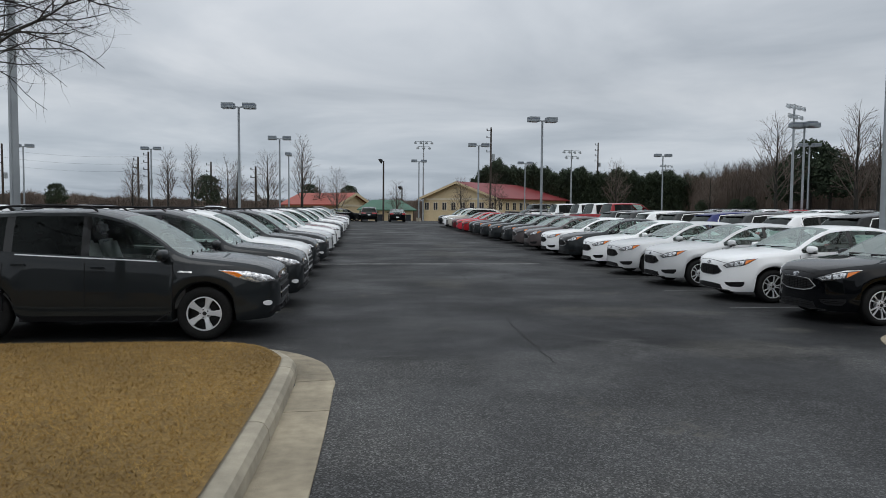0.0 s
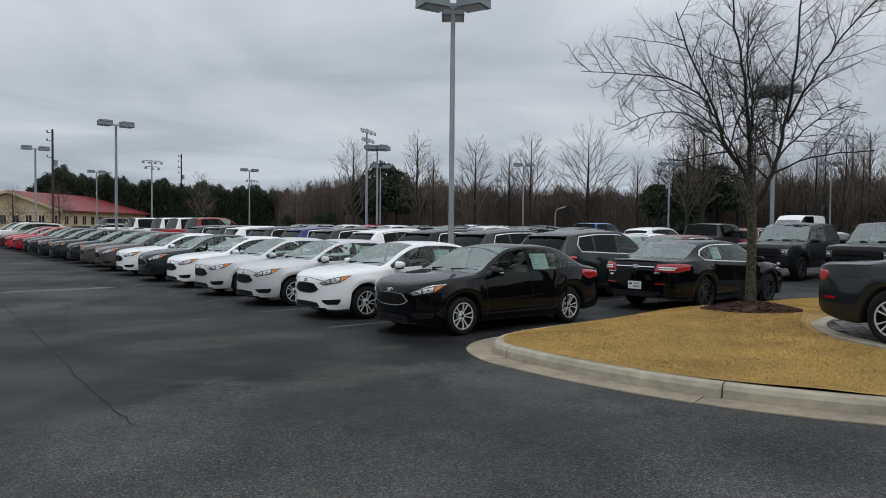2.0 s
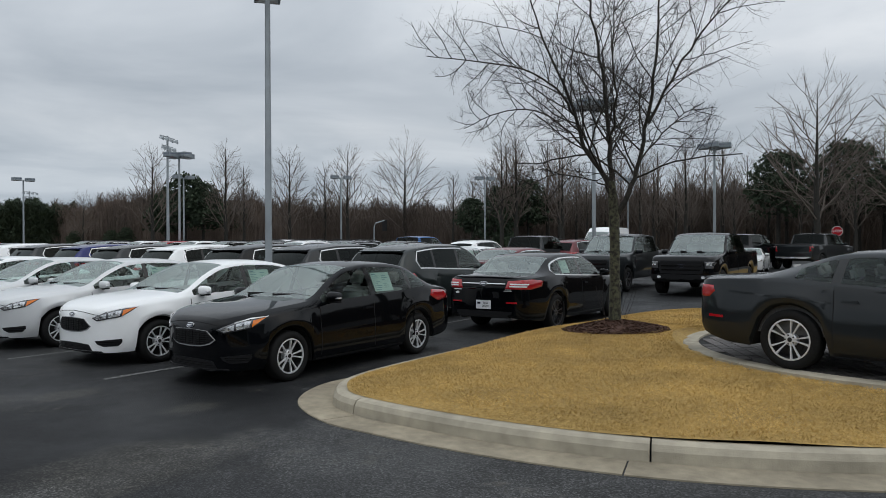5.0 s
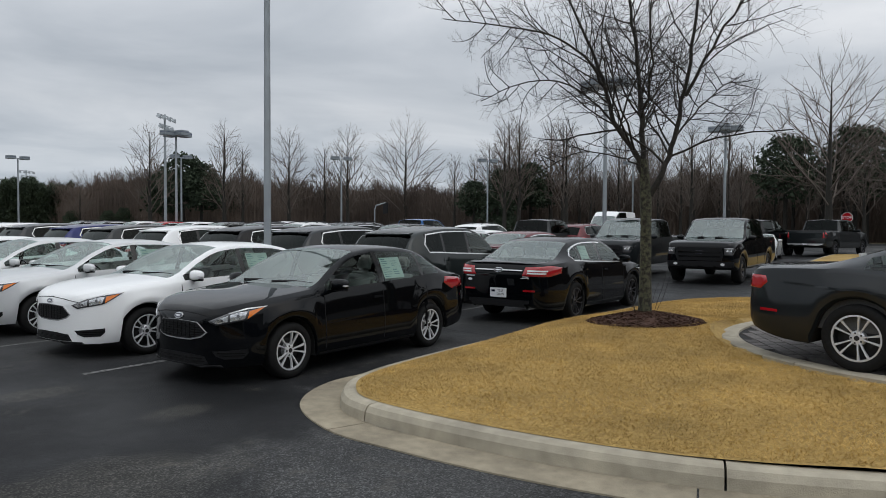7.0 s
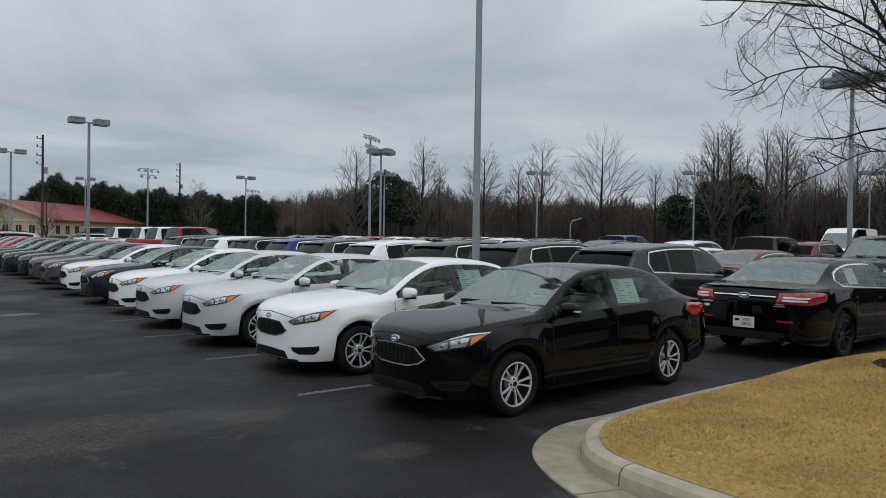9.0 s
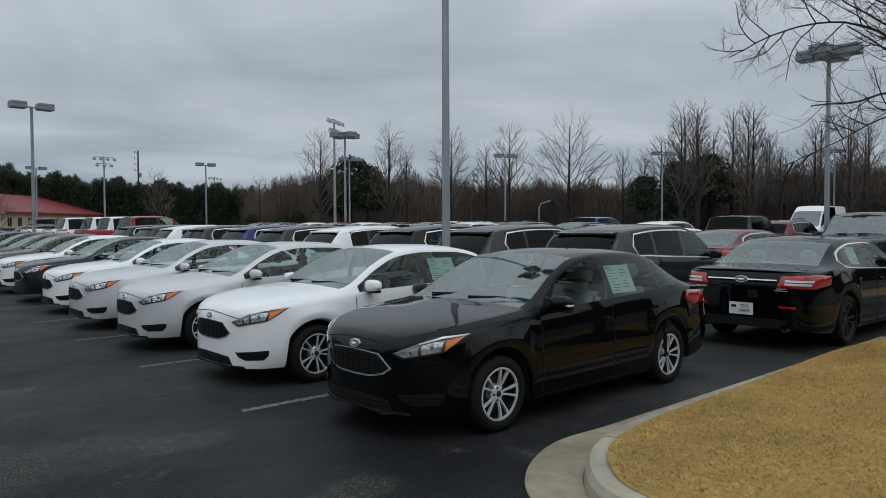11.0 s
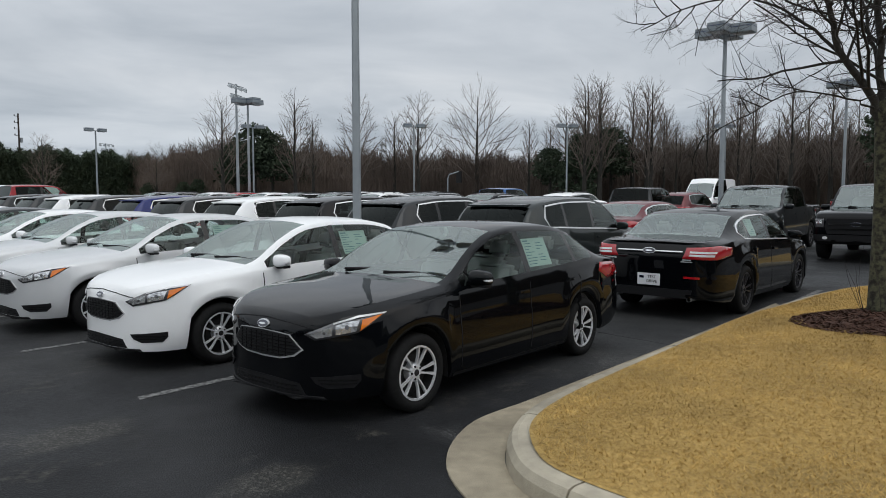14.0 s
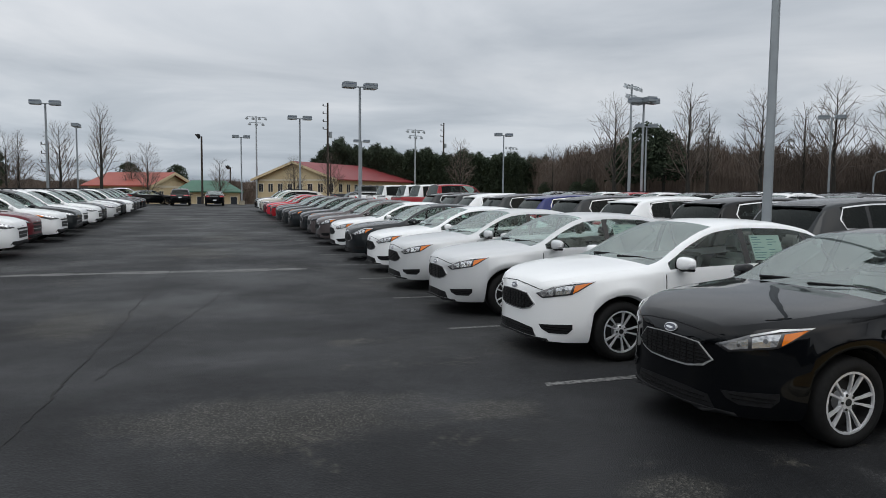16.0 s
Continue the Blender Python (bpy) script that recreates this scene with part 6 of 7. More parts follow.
def island_tree():
    t = thing("tree", "bare winter tree with lichen on its trunk, in mulch", "tree")
    t.matrix_basis = pose(TREE.x, TREE.y, 0.42)
    rng = random.Random(21)
    left, away = Vector((-0.57, 0.82, 0)), Vector((0.82, 0.57, 0))
    up = Vector((0, 0, 1))
    at = lambda l, a, z: left * l + away * a + up * z
    trunk = [([at(0, 0, -0.1), at(0, 0, 0.12), at(0.0, 0, 0.7), at(0.0, 0, 1.3), at(0.01, 0, 1.75), at(0.04, 0, 2.15), at(0.05, 0, 2.3)], [0.13, 0.098, 0.084, 0.078, 0.084, 0.066, 0.05], 9)]
    limbs = []
    # the main stems: way points, radius at both ends, number and length of their boughs
    for way, r0, r1, n, ln in (
            ([(0.03, 0, 2.0), (0.17, 0.02, 2.4), (0.48, 0.05, 2.85), (0.62, 0.02, 3.35), (0.82, 0.0, 3.9), (1.15, 0.05, 4.6), (1.35, 0.1, 5.3)], 0.052, 0.010, 10, 1.7),
            ([(0.05, 0, 2.15), (0.06, 0.05, 2.7), (0.10, 0.10, 3.5), (0.22, 0.12, 4.3), (0.38, 0.1, 5.2), (0.42, 0.1, 6.1)], 0.050, 0.010, 12, 1.6),
            ([(-0.01, 0, 1.65), (-0.20, -0.05, 2.1), (-0.38, -0.08, 2.6), (-0.52, -0.1, 3.3), (-0.60, -0.15, 4.1), (-0.68, -0.15, 5.0), (-0.70, -0.1, 5.8)], 0.054, 0.010, 11, 1.7),
            ([(-0.50, -0.1, 3.2), (-0.75, -0.2, 3.7), (-1.1, -0.3, 4.3), (-1.5, -0.35, 4.85), (-1.95, -0.4, 5.3)], 0.028, 0.008, 9, 1.3),
            ([(0.60, 0.0, 3.3), (0.95, -0.15, 3.75), (1.5, -0.3, 4.02), (2.2, -0.4, 4.12), (3.0, -0.45, 4.2)], 0.024, 0.006, 10, 1.1),
            ([(0.46, 0.05, 2.8), (0.75, 0.3, 3.2), (1.2, 0.6, 3.55), (1.8, 0.8, 3.55), (2.4, 0.9, 3.3)], 0.020, 0.006, 9, 1.0),
            ([(0.10, 0.0, 2.2), (0.45, -0.1, 2.32), (1.0, -0.2, 2.38), (1.5, -0.3, 2.15), (2.1, -0.4, 1.85)], 0.013, 0.004, 6, 0.6),
            ([(0.06, 0.05, 2.6), (0.0, 0.5, 3.2), (-0.1, 1.0, 3.9), (-0.1, 1.4, 4.7)], 0.026, 0.007, 9, 1.3),
            ([(0.08, 0.05, 2.9), (0.1, -0.5, 3.4), (0.25, -1.0, 4.0), (0.3, -1.3, 4.8)], 0.024, 0.007, 9, 1.3),
            ([(-0.36, -0.08, 2.6), (-0.75, 0.2, 3.0), (-1.2, 0.5, 3.4), (-1.7, 0.7, 3.7)], 0.018, 0.006, 8, 1.0)):
        pts = []
        ctrl = [at(*w) for w in way]
        ctrl = [ctrl[0] * 2 - ctrl[1]] + ctrl + [ctrl[-1] * 2 - ctrl[-2]]
        for p0, p1, p2, p3 in zip(ctrl, ctrl[1:], ctrl[2:], ctrl[3:]):
            for k in range(4):
                u = k / 4
                q = 0.5 * (2 * p1 + (p2 - p0) * u + (2 * p0 - 5 * p1 + 4 * p2 - p3) * u * u + (3 * p1 - p0 - 3 * p2 + p3) * u ** 3)
                pts.append(q + Vector((rng.gauss(0, 0.012), rng.gauss(0, 0.012), 0)))
        pts.append(ctrl[-2])
        rad = [r0 + (r1 - r0) * (i / (len(pts) - 1)) ** 0.8 for i in range(len(pts))]
        mine = [(pts, rad, 3)]
        n = int(n * 1.7)
        for k in range(n):
            f = 0.18 + 0.82 * (k + rng.uniform(0.1, 0.9)) / n
            i = min(len(pts) - 1, max(1, int(f * (len(pts) - 1))))
            along = (pts[i] - pts[i - 1]).normalized()
            side = along.orthogonal().normalized()
            side.rotate(Matrix.Rotation(rng.uniform(0, 6.28), 3, along))
            limb(mine, pts[i], along * 0.55 + side * 0.85 + up * 0.1, ln * rng.uniform(0.6, 1.15) * (1.2 - 0.6 * f), max(0.0085, rad[i] * 0.46), rng, 2, 0.20, 0.035, 6, 0.85, 7)
        ob = new("bough", branch_mesh(mine, lambda k: k >= 2, lambda k: 7 if k == 3 else 5, "bough", BARK))
        ob.parent = t
        limbs += mine
    ob = new("trunk", branch_mesh(trunk, lambda d: True, lambda d: 12, "trunk", LICHEN))
    ob.parent = t
    ob = new("crown", branch_mesh(limbs, lambda d: d < 2, lambda d: 3, "crown", TWIG))
    ob.parent = t
    ob["label"] = "bare spreading twigs"
    # a few thin suckers round the foot
    for k in range(9):
        a = rng.uniform(0, 6.28)
        shoot = []
        limb(shoot, Vector((0.13 * math.cos(a), 0.13 * math.sin(a), 0.0)), Vector((math.cos(a) * 0.5, math.sin(a) * 0.5, 1.4)), rng.uniform(0.4, 0.9), 0.005, rng, 0, 0.14)
        ob = new("sucker", branch_mesh(shoot, lambda d: True, lambda d: 3, "sucker", TWIG))
        ob.parent = t
    return t


lawn_tree = island_tree()
side_tree = copy_thing(lawn_tree, pose(-3.45, 6.9, 0.2, 0, 0, 40))
side_tree.scale = (0.94, 0.94, 0.94)
side_tree["label"] = "bare winter tree on the straw-brown lawn"


def mulch_ring():
    r = random.Random(4)
    verts, faces = [], []
    n, rings = 40, 7
    wob = [r.uniform(0.85, 1.12) for _ in range(n)]
    for j in range(rings):
        f = 1 - j / rings
        for i in range(n):
            a = 2 * math.pi * i / n
            w = 0.80 * f * (wob[i] * 0.5 + wob[(i + 1) % n] * 0.25 + wob[i - 1] * 0.25)
            x, y = TREE.x + w * math.cos(a), TREE.y + w * math.sin(a)
            verts.append((x, y, right_height(x, y) - 0.01 + 0.13 * (1 - f) ** 0.8 + r.uniform(-0.008, 0.012)))
    verts.append((TREE.x, TREE.y, right_height(*TREE) + 0.125))
    for j in range(rings - 1):
        for i in range(n):
            k = (i + 1) % n
            faces.append((j * n + i, j * n + k, (j + 1) * n + k, (j + 1) * n + i))
    faces += [((rings - 1) * n + i, (rings - 1) * n + (i + 1) % n, rings * n) for i in range(n)]
    # loose bark chips
    for _ in range(5200):
        a, d = r.uniform(0, 6.28), 0.84 * math.sqrt(r.random())
        x, y = TREE.x + d * math.cos(a), TREE.y + d * math.sin(a)
        z = right_height(x, y) + 0.12 * (1 - min(1, d / 0.8)) + 0.008
        b, l, w, s = r.uniform(0, 6.28), r.uniform(0.008, 0.028), r.uniform(0.003, 0.008), r.uniform(-0.008, 0.012)
        c, sn = math.cos(b), math.sin(b)
        i = len(verts)
        verts += [(x - l * c + w * sn, y - l * sn - w * c, z), (x - l * c - w * sn, y - l * sn + w * c, z + 0.008), (x + l * c - w * sn, y + l * sn + w * c, z + 0.01 + s), (x + l * c + w * sn, y + l * sn - w * c, z + s)]
        faces.append((i, i + 1, i + 2, i + 3))
    me = bpy.data.meshes.new("mulch")
    me.from_pydata(verts, [], faces)
    me.materials.append(MULCH)
    tagged(new("mulch", me), "dark red-brown bark mulch round a tree", "mulch", kind="stuff")


mulch_ring()


def paved_pad():
    """A round display pad with a concrete rim and grey pavers."""
    pad = thing("display_pad", "round pad of dark grey pavers with a concrete rim", "paving", kind="structure")
    z = 0.245
    loop = [PAD + PAD_R * Vector((math.cos(a), math.sin(a))) for a in (2 * math.pi * k / 150 for k in range(150))]
    kerb_pieces(pad, loop, "rim_stone", [(0.0, 0.05), (0.0, z + 0.012), (0.02, z + 0.022), (0.22, z + 0.022), (0.225, z - 0.04)], CONCRETE, 15)
    bed = bmesh.new()
    bed.faces.new([bed.verts.new((PAD.x + (PAD_R - 0.2) * math.cos(2 * math.pi * k / 60), PAD.y + (PAD_R - 0.2) * math.sin(2 * math.pi * k / 60), z - 0.006)) for k in range(60)])
    part("sand_bed", bed, UNDER, pad)
    meshes = []
    for w in (0.19, 0.25):
        meshes.append((w, mesh_of(box(-w / 2, -0.076, -0.03, w / 2, 0.076, 0.012, 0.005), "paver", PAVER)))
    r = random.Random(9)
    cs, sn = math.cos(0.5), math.sin(0.5)
    far = bmesh.new()
    count = 0
    for j in range(-20, 21):
        x = -3.2 + r.uniform(0, 0.2)
        while x < 3.2:
            w, me = meshes[r.randrange(2)]
            u, v = x + w / 2, j * 0.160
            x += w + 0.008
            if math.hypot(u, v) > PAD_R - 0.31:
                continue
            px, py = PAD.x + u * cs - v * sn, PAD.y + u * sn + v * cs
            m = pose(px, py, z + r.uniform(-0.003, 0.003), r.uniform(-0.6, 0.6), r.uniform(-0.6, 0.6), math.degrees(0.5))
            if px < 13.4 and count < 300:
                o = new("paver", me)
                o.parent = pad
                o.matrix_basis = m
                count += 1
            else:
                b = box(-w / 2, -0.076, -0.03, w / 2, 0.076, 0.012)
                b.transform(m)
                tmp = bpy.data.meshes.new("t")
                b.to_mesh(tmp)
                b.free()
                far.from_mesh(tmp)
                bpy.data.meshes.remove(tmp)
    tagged(part("pavers", far, PAVER, pad), kind="stuff")


paved_pad()


# ---- woods, far trees, buildings, poles ----
def bare_tree_template(seed, height, slim, label, wide=1.0):
    t = thing("tree", label, "tree", "bare trees at the edge of the lot")
    rng = random.Random(seed)
    limbs = []
    trunk = [([Vector((0, 0, -0.5)), Vector((0.05, 0, height * 0.2)), Vector((0, 0.08, height * 0.45)), Vector((0.05, 0, height * 0.75)), Vector((0, 0, height))], [0.022 * height, 0.018 * height, 0.013 * height, 0.006 * height, 0.02], 9)]
    for k in range(26):
        f = 0.22 + 0.74 * k / 26
        a = k * 2.4 + rng.uniform(-0.4, 0.4)
        d = Vector((math.cos(a), math.sin(a), 0.9 + 1.1 * slim))
        limb(limbs, Vector((0, 0, height * f)), d, height * (0.46 - 0.30 * f) * (1.15 - 0.35 * slim) * wide, 0.0065 * height * (1.1 - f) + 0.014, rng, 2, 0.11, 0.05, 4, 0.6, 3)
    for nm, src, keep, sides, m in (("trunk", trunk, lambda d: True, lambda d: 7, BARK), ("crown", limbs, lambda d: True, lambda d: 3, HAZETWIG)):
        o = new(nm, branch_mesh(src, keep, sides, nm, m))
        o.parent = t
    return t


def pine_template(seed, height, width, label, cone=False):
    t = thing("pine_tree", label, "tree", "pines at the edge of the lot")
    rng = random.Random(seed)
    part("trunk", tube([(0, 0, -0.5), (0, 0, height * 0.5), (0, 0, height * 0.97)], [0.22, 0.16, 0.04], 7), BARK, t)
    verts, faces = [], []
    low = 0.12 if cone else 0.42
    for _ in range(260):
        f = rng.random() ** 0.8
        z = height * (low + (1 - low) * f)
        shape = (1 - f) ** 0.75 if cone else math.sqrt(max(0.02, 1 - (2 * f - 0.85) ** 2 / 1.35))
        rr = width * shape * math.sqrt(rng.random()) + 0.1
        a = rng.uniform(0, 6.28)
        c = Vector((rr * math.cos(a), rr * math.sin(a), z))
        s = rng.uniform(0.35, 0.9) * (1.1 - 0.5 * f)
        for _ in range(14):
            o = Vector((rng.gauss(0, 0.5), rng.gauss(0, 0.5), rng.gauss(0, 0.35))) * s
            n = Vector((rng.gauss(0, 1), rng.gauss(0, 1), rng.gauss(0, 1))).normalized()
            u = n.orthogonal().normalized() * s * 0.28
            v = n.cross(u).normalized() * s * 0.22
            i = len(verts)
            verts += [c + o - u - v, c + o + u - v * 0.6, c + o + v * 1.6]
            faces.append((i, i + 1, i + 2))
    me = bpy.data.meshes.new("crown")
    me.from_pydata(verts, [], faces)
    me.materials.append(PINE)
    o = new("crown", me)
    o.parent = t
    return t


def stand(src, x, y, scale, rz):
    o = copy_thing(src, pose(x, y, ground_z(x, y) if y < 92 else -0.6, 0, 0, rz))
    o.scale = (scale, scale, scale)
    return o


def polar(deg, dist):
    return dist * math.sin(radians(deg)), dist * math.cos(radians(deg))


bare = [bare_tree_template(31 + k, 12.0, sl, "tall bare winter tree at the wood's edge") for k, sl in enumerate((0.15, 0.6, 0.25, 0.8))]
pines = [pine_template(51 + k, 9.0, w, "dark green pine at the wood's edge", k == 1) for k, w in enumerate((2.6, 3.0, 2.2))]
for k, o in enumerate(bare):
    x, y = polar((32.0, 37.1, 41.8, 55.9)[k], (97, 98, 97, 90)[k])
    o.matrix_basis = pose(x, y, -0.3, 0, 0, 40 * k)
    o.scale = [(1.12, 1.2, 1.14, 0.85)[k]] * 3
for k, o in enumerate(pines):
    x, y = polar((-11.8, 57.5, 35.5)[k], (120, 78, 108)[k])
    o.matrix_basis = pose(x, y, -0.5, 0, 0, 70 * k)
    o.scale = ((0.85, 0.85, 0.85), (0.92, 0.92, 0.92), (1.2, 1.2, 1.2))[k]
rt = random.Random(77)
broad = bare_tree_template(43, 16.0, -0.05, "broad round-crowned bare tree at the wood's edge", 1.22)
x, y = polar(50.7, 104)
broad.matrix_basis = pose(x, y, -0.6, 0, 0, 30)
broad.scale = (1.0, 1.0, 1.0)
for deg, dist, s in ((27.5, 125, 0.85), (20.5, 120, 0.9), (44.5, 110, 1.08), (46.2, 100, 1.09), (38.4, 104, 1.0), (54.4, 92, 0.85), (57.0, 88, 0.9), (-9.5, 95, 0.72), (-7.2, 98, 0.78), (-4.5, 92, 0.85), (-1.8, 98, 0.62), (-3.2, 112, 0.6), (3.0, 100, 0.52), (8.2, 104, 0.6), (11.0, 98, 0.62), (-12.8, 90, 0.7), (-14.5, 92, 0.7), (-17.0, 100, 0.7)):
    x, y = polar(deg, dist)
    stand(bare[rt.randrange(4)], x, y, s * rt.uniform(0.94, 1.06), rt.uniform(0, 360))
for k in range(64):
    deg = 57.5 + 42 * k / 64 + rt.uniform(-0.4, 0.4)
    dist = rt.uniform(72, 92)
    x, y = polar(deg, dist)
    stand(bare[rt.choice((1, 1, 2, 3, 3))], x, y, rt.uniform(0.68, 1.04), rt.uniform(0, 360))
for deg, dist, s in ((10.8, 150, 1.15), (11.8, 152, 1.3), (13.2, 150, 1.2), (14.4, 150, 1.05), (16.0, 150, 1.0), (17.5, 150, 0.95), (19, 150, 1.0), (20.4, 148, 0.95), (22.2, 150, 0.9), (23.5, 150, 0.85), (12.5, 148, 1.2), (15.2, 146, 1.0),
                     (33.2, 112, 1.1), (34.4, 110, 1.2), (37.6, 114, 1.0), (58.4, 80, 0.85), (56.0, 82, 0.7), (60.0, 84, 0.9), (78.0, 80, 1.1), (82.0, 78, 1.2), (86, 80, 1.1), (90, 78, 1.2), (-4, 165, 0.9), (-1, 165, 0.9), (-22, 160, 0.8), (30.5, 122, 0.55), (29.5, 120, 0.5), (27.0, 126, 0.5)):
    x, y = polar(deg + rt.uniform(-0.3, 0.3), dist + rt.uniform(-4, 4))
    stand(pines[rt.choice((0, 2))], x, y, s, rt.uniform(0, 360))
# the nearer bare tree by the far drive
x, y = polar(-10.2, 95)
stand(broad, x, y, 0.5, 60)
stand(broad, 50.6, 9.7, 0.68, 20)
stand(broad, 53.0, 4.6, 0.66, 140)


def wood_mass(name, label, deg0, deg1, near, depth, height, seed, material, count, leafy=False):
    """A brake of winter undergrowth: thousands of thin stems and twigs, with a solid dark heart."""
    r = random.Random(seed)
    verts, faces = [], []
    wob = lambda d: 1 + 0.10 * math.sin(d * 1.9 + seed) + 0.07 * math.sin(d * 4.7 + 2 * seed) + 0.05 * math.sin(d * 11.3)
    # heart
    n = int((deg1 - deg0) * 6)
    for i in range(n + 1):
        d = deg0 + (deg1 - deg0) * i / n
        h = height(d) * (1 + 0.4 * (wob(d) - 1)) * 0.80 * r.uniform(0.98, 1.02)
        D = near(d)
        for dd, hh in ((2.0, -2.0), (3.5, h * 0.55), (6.0, h), (depth, h * 0.8), (depth + 3, -2.0)):
            x, y = polar(d, D + dd)
            verts.append((x, y, hh))
    for i in range(n):
        for k in range(4):
            q = i * 5 + k
            faces.append((q, q + 5, q + 6, q + 1))
    for _ in range(count):
        d = r.uniform(deg0, deg1)
        f = r.random()
        D = near(d) + f * depth * 0.6
        h = height(d) * (1 + 0.5 * (wob(d) - 1)) * (0.84 + 0.17 * r.random()) * (0.92 + 0.08 * f)
        x, y = polar(d, D)
        if leafy:
            z1 = h * (1.02 - 0.85 * r.random() ** 1.6)
            z0, w, sway = z1 - r.uniform(0.2, 0.7), r.uniform(0.05, 0.17), 0.7
        elif r.random() < 0.04:
            z0, z1, w, sway = -1.0, h * r.uniform(0.7, 1.0), r.uniform(0.04, 0.10), 0.5
        else:
            z1 = h * (1 - 0.85 * r.random() ** 1.6)
            z0, w, sway = z1 - r.uniform(0.5, 1.7), r.uniform(0.02, 0.055), 0.75
        lean = r.uniform(-sway, sway), r.uniform(-sway, sway)
        a = r.uniform(0, 3.14)
        dx, dy = w * math.cos(a), w * math.sin(a)
        i = len(verts)
        verts += [(x - dx, y - dy, z0), (x + dx, y + dy, z0), (x + lean[0], y + lean[1], z1)]
        faces.append((i, i + 1, i + 2))
    me = bpy.data.meshes.new(name)
    me.from_pydata(verts, [], faces)
    me.materials.append(material)
    return tagged(new(name, me), label, "woods", kind="stuff")


prof = curve([(-70, 9.0), (-40, 7.0), (-25, 6.0), (-12, 5.0), (0, 5.2), (8, 6.0), (11, 9.5), (15, 9.5), (20, 9.4), (25, 10.0), (28, 10.4), (31, 11.6), (35, 11.3), (40, 10.4), (44, 9.5), (48, 9.2), (53, 8.4), (56, 7.4), (64, 8.6), (80, 9.6), (110, 9.5), (180, 9.0)])
dist = curve([(-70, 150), (-12, 172), (12, 162), (24, 150), (28, 128), (34, 114), (46, 108), (54, 96), (60, 84), (70, 86), (90, 84), (180, 120)])
wood_mass("winter_woods", "brown leafless winter woodland behind the lot", -60, 140, dist, 16, prof, 3, BRUSH, 230000)
wood_mass("pine_woods", "dark green pine wood on the skyline", 9, 27, lambda d: 142, 14, curve([(9, 9.5), (11, 12.2), (14, 11.2), (18, 10.6), (22, 10.2), (27, 9.6)]), 6, PINE, 110000, True)


# ---- sports-field lights and utility poles ----
def field_light(x, y, h, rz, label="tall sports field light with floodlights on crossbars"):
    t = thing("field_light", label, "flood light", "sports field lights", m=pose(x, y, -0.5, 0, 0, rz))
    part("mast", tube([(0, 0, 0), (0, 0, h)], [0.18, 0.10], 8), GALV, t)
    for z, span, n in ((h - 0.15, 1.55, 4), (h - 1.1, 1.1, 3)):
        part("crossbar", box(-span, -0.05, z - 0.05, span, 0.05, z + 0.05), GALV, t)
        for k in range(n):
            xx = -span + 2 * span * k / (n - 1)
            bm = lathe([(0.05, 0.22), (0.16, 0.12), (0.30, -0.12), (0.28, -0.14), (0.02, -0.10)], 12, "z")
            bm.transform(Matrix.Translation((xx, -0.2, z - 0.25)) @ Matrix.Rotation(radians(35), 4, "X"))
            part("floodlight", bm, GALV, t)
    return t


for x, y, h, rz in ((44.9, 69.0, 13.6, 30), (75.6, 95.5, 12.6, 20), (37.0, 121.0, 13.2, 10), (66.0, 147.0, 12.8, 20), (11.6, 130.0, 15.2, 5), (80.0, 84.0, 10.6, 30)):
    field_light(x, y, h, rz)


def utility_pole(x, y, h, rz, arms=4):
    t = thing("utility_pole", "dark wooden utility pole with insulator arms", "utility pole", "utility poles", m=pose(x, y, -0.6, 0, 0, rz))
    part("pole", tube([(0, 0, 0), (0, 0, h)], [0.19, 0.13], 8), WOODPOLE, t)
    for k in range(arms):
        z = h - 0.5 - 1.1 * k
        part("arm", box(-0.75, -0.04, z - 0.04, 0.12, 0.04, z + 0.04), WOODPOLE, t)
        part("insulator", lathe([(0.0, 0.3), (0.07, 0.25), (0.09, 0.1), (0.05, 0.0)], 8, "z"), GLOSSBLACK, t).matrix_basis = pose(-0.68, 0, z + 0.04)
    part("transformer", lathe([(0.0, 0.9), (0.22, 0.88), (0.24, 0.8), (0.24, 0.05), (0.0, 0.0)], 12, "z"), GALV, t).matrix_basis = pose(0.42, 0, h - 5.0)
    return t


POLES = ((20.3, 108.6, 15.4, 10), (49.0, 142.0, 16.8, 15), (-32.0, 112.0, 11.0, 0), (-33.5, 112.0, 10.2, 0), (-51.0, 108.0, 11.5, 0), (-24.0, 118.0, 10.0, 0), (-15.0, 105.0, 8.6, 0))
for x, y, h, rz in POLES:
    utility_pole(x, y, h, rz)


def wire(p0, p1, sag):
    pts = []
    for i in range(17):
        f = i / 16
        p = Vector(p0).lerp(Vector(p1), f)
        pts.append(p - Vector((0, 0, sag * 4 * f * (1 - f))))
    tagged(part("power_line", tube(pts, [0.011] * 17, 4), WIRE, None), "thin black overhead power line", "cable")


for dz in (0.7, 1.8, 2.9):
    wire((-52.0, 108, 10.9 - dz), (-33, 112, 10.4 - dz), 0.5)
    wire((-33, 112, 10.4 - dz), (-24.9, 118, 9.4 - dz), 0.3)


def flood_pole(x, y, h, rz):
    t = thing("street_lamp", "black pole with one floodlight on top", "street lamp", m=pose(x, y, 0, 0, 0, rz))
    part("pole", tube([(0, 0, 0), (0, 0, h)], [0.13, 0.10], 8), WOODPOLE, t)
    bm = lathe([(0.05, 0.25), (0.25, 0.1), (0.36, -0.2), (0.05, -0.16)], 12, "z")
    bm.transform(pose(-0.35, 0, h + 0.05, 0, 50, 0))
    part("floodlight", bm, PLASTIC, t)


flood_pole(3.2, 94.0, 8.3, 0)
flood_pole(7.0, 118.0, 5.6, 30)


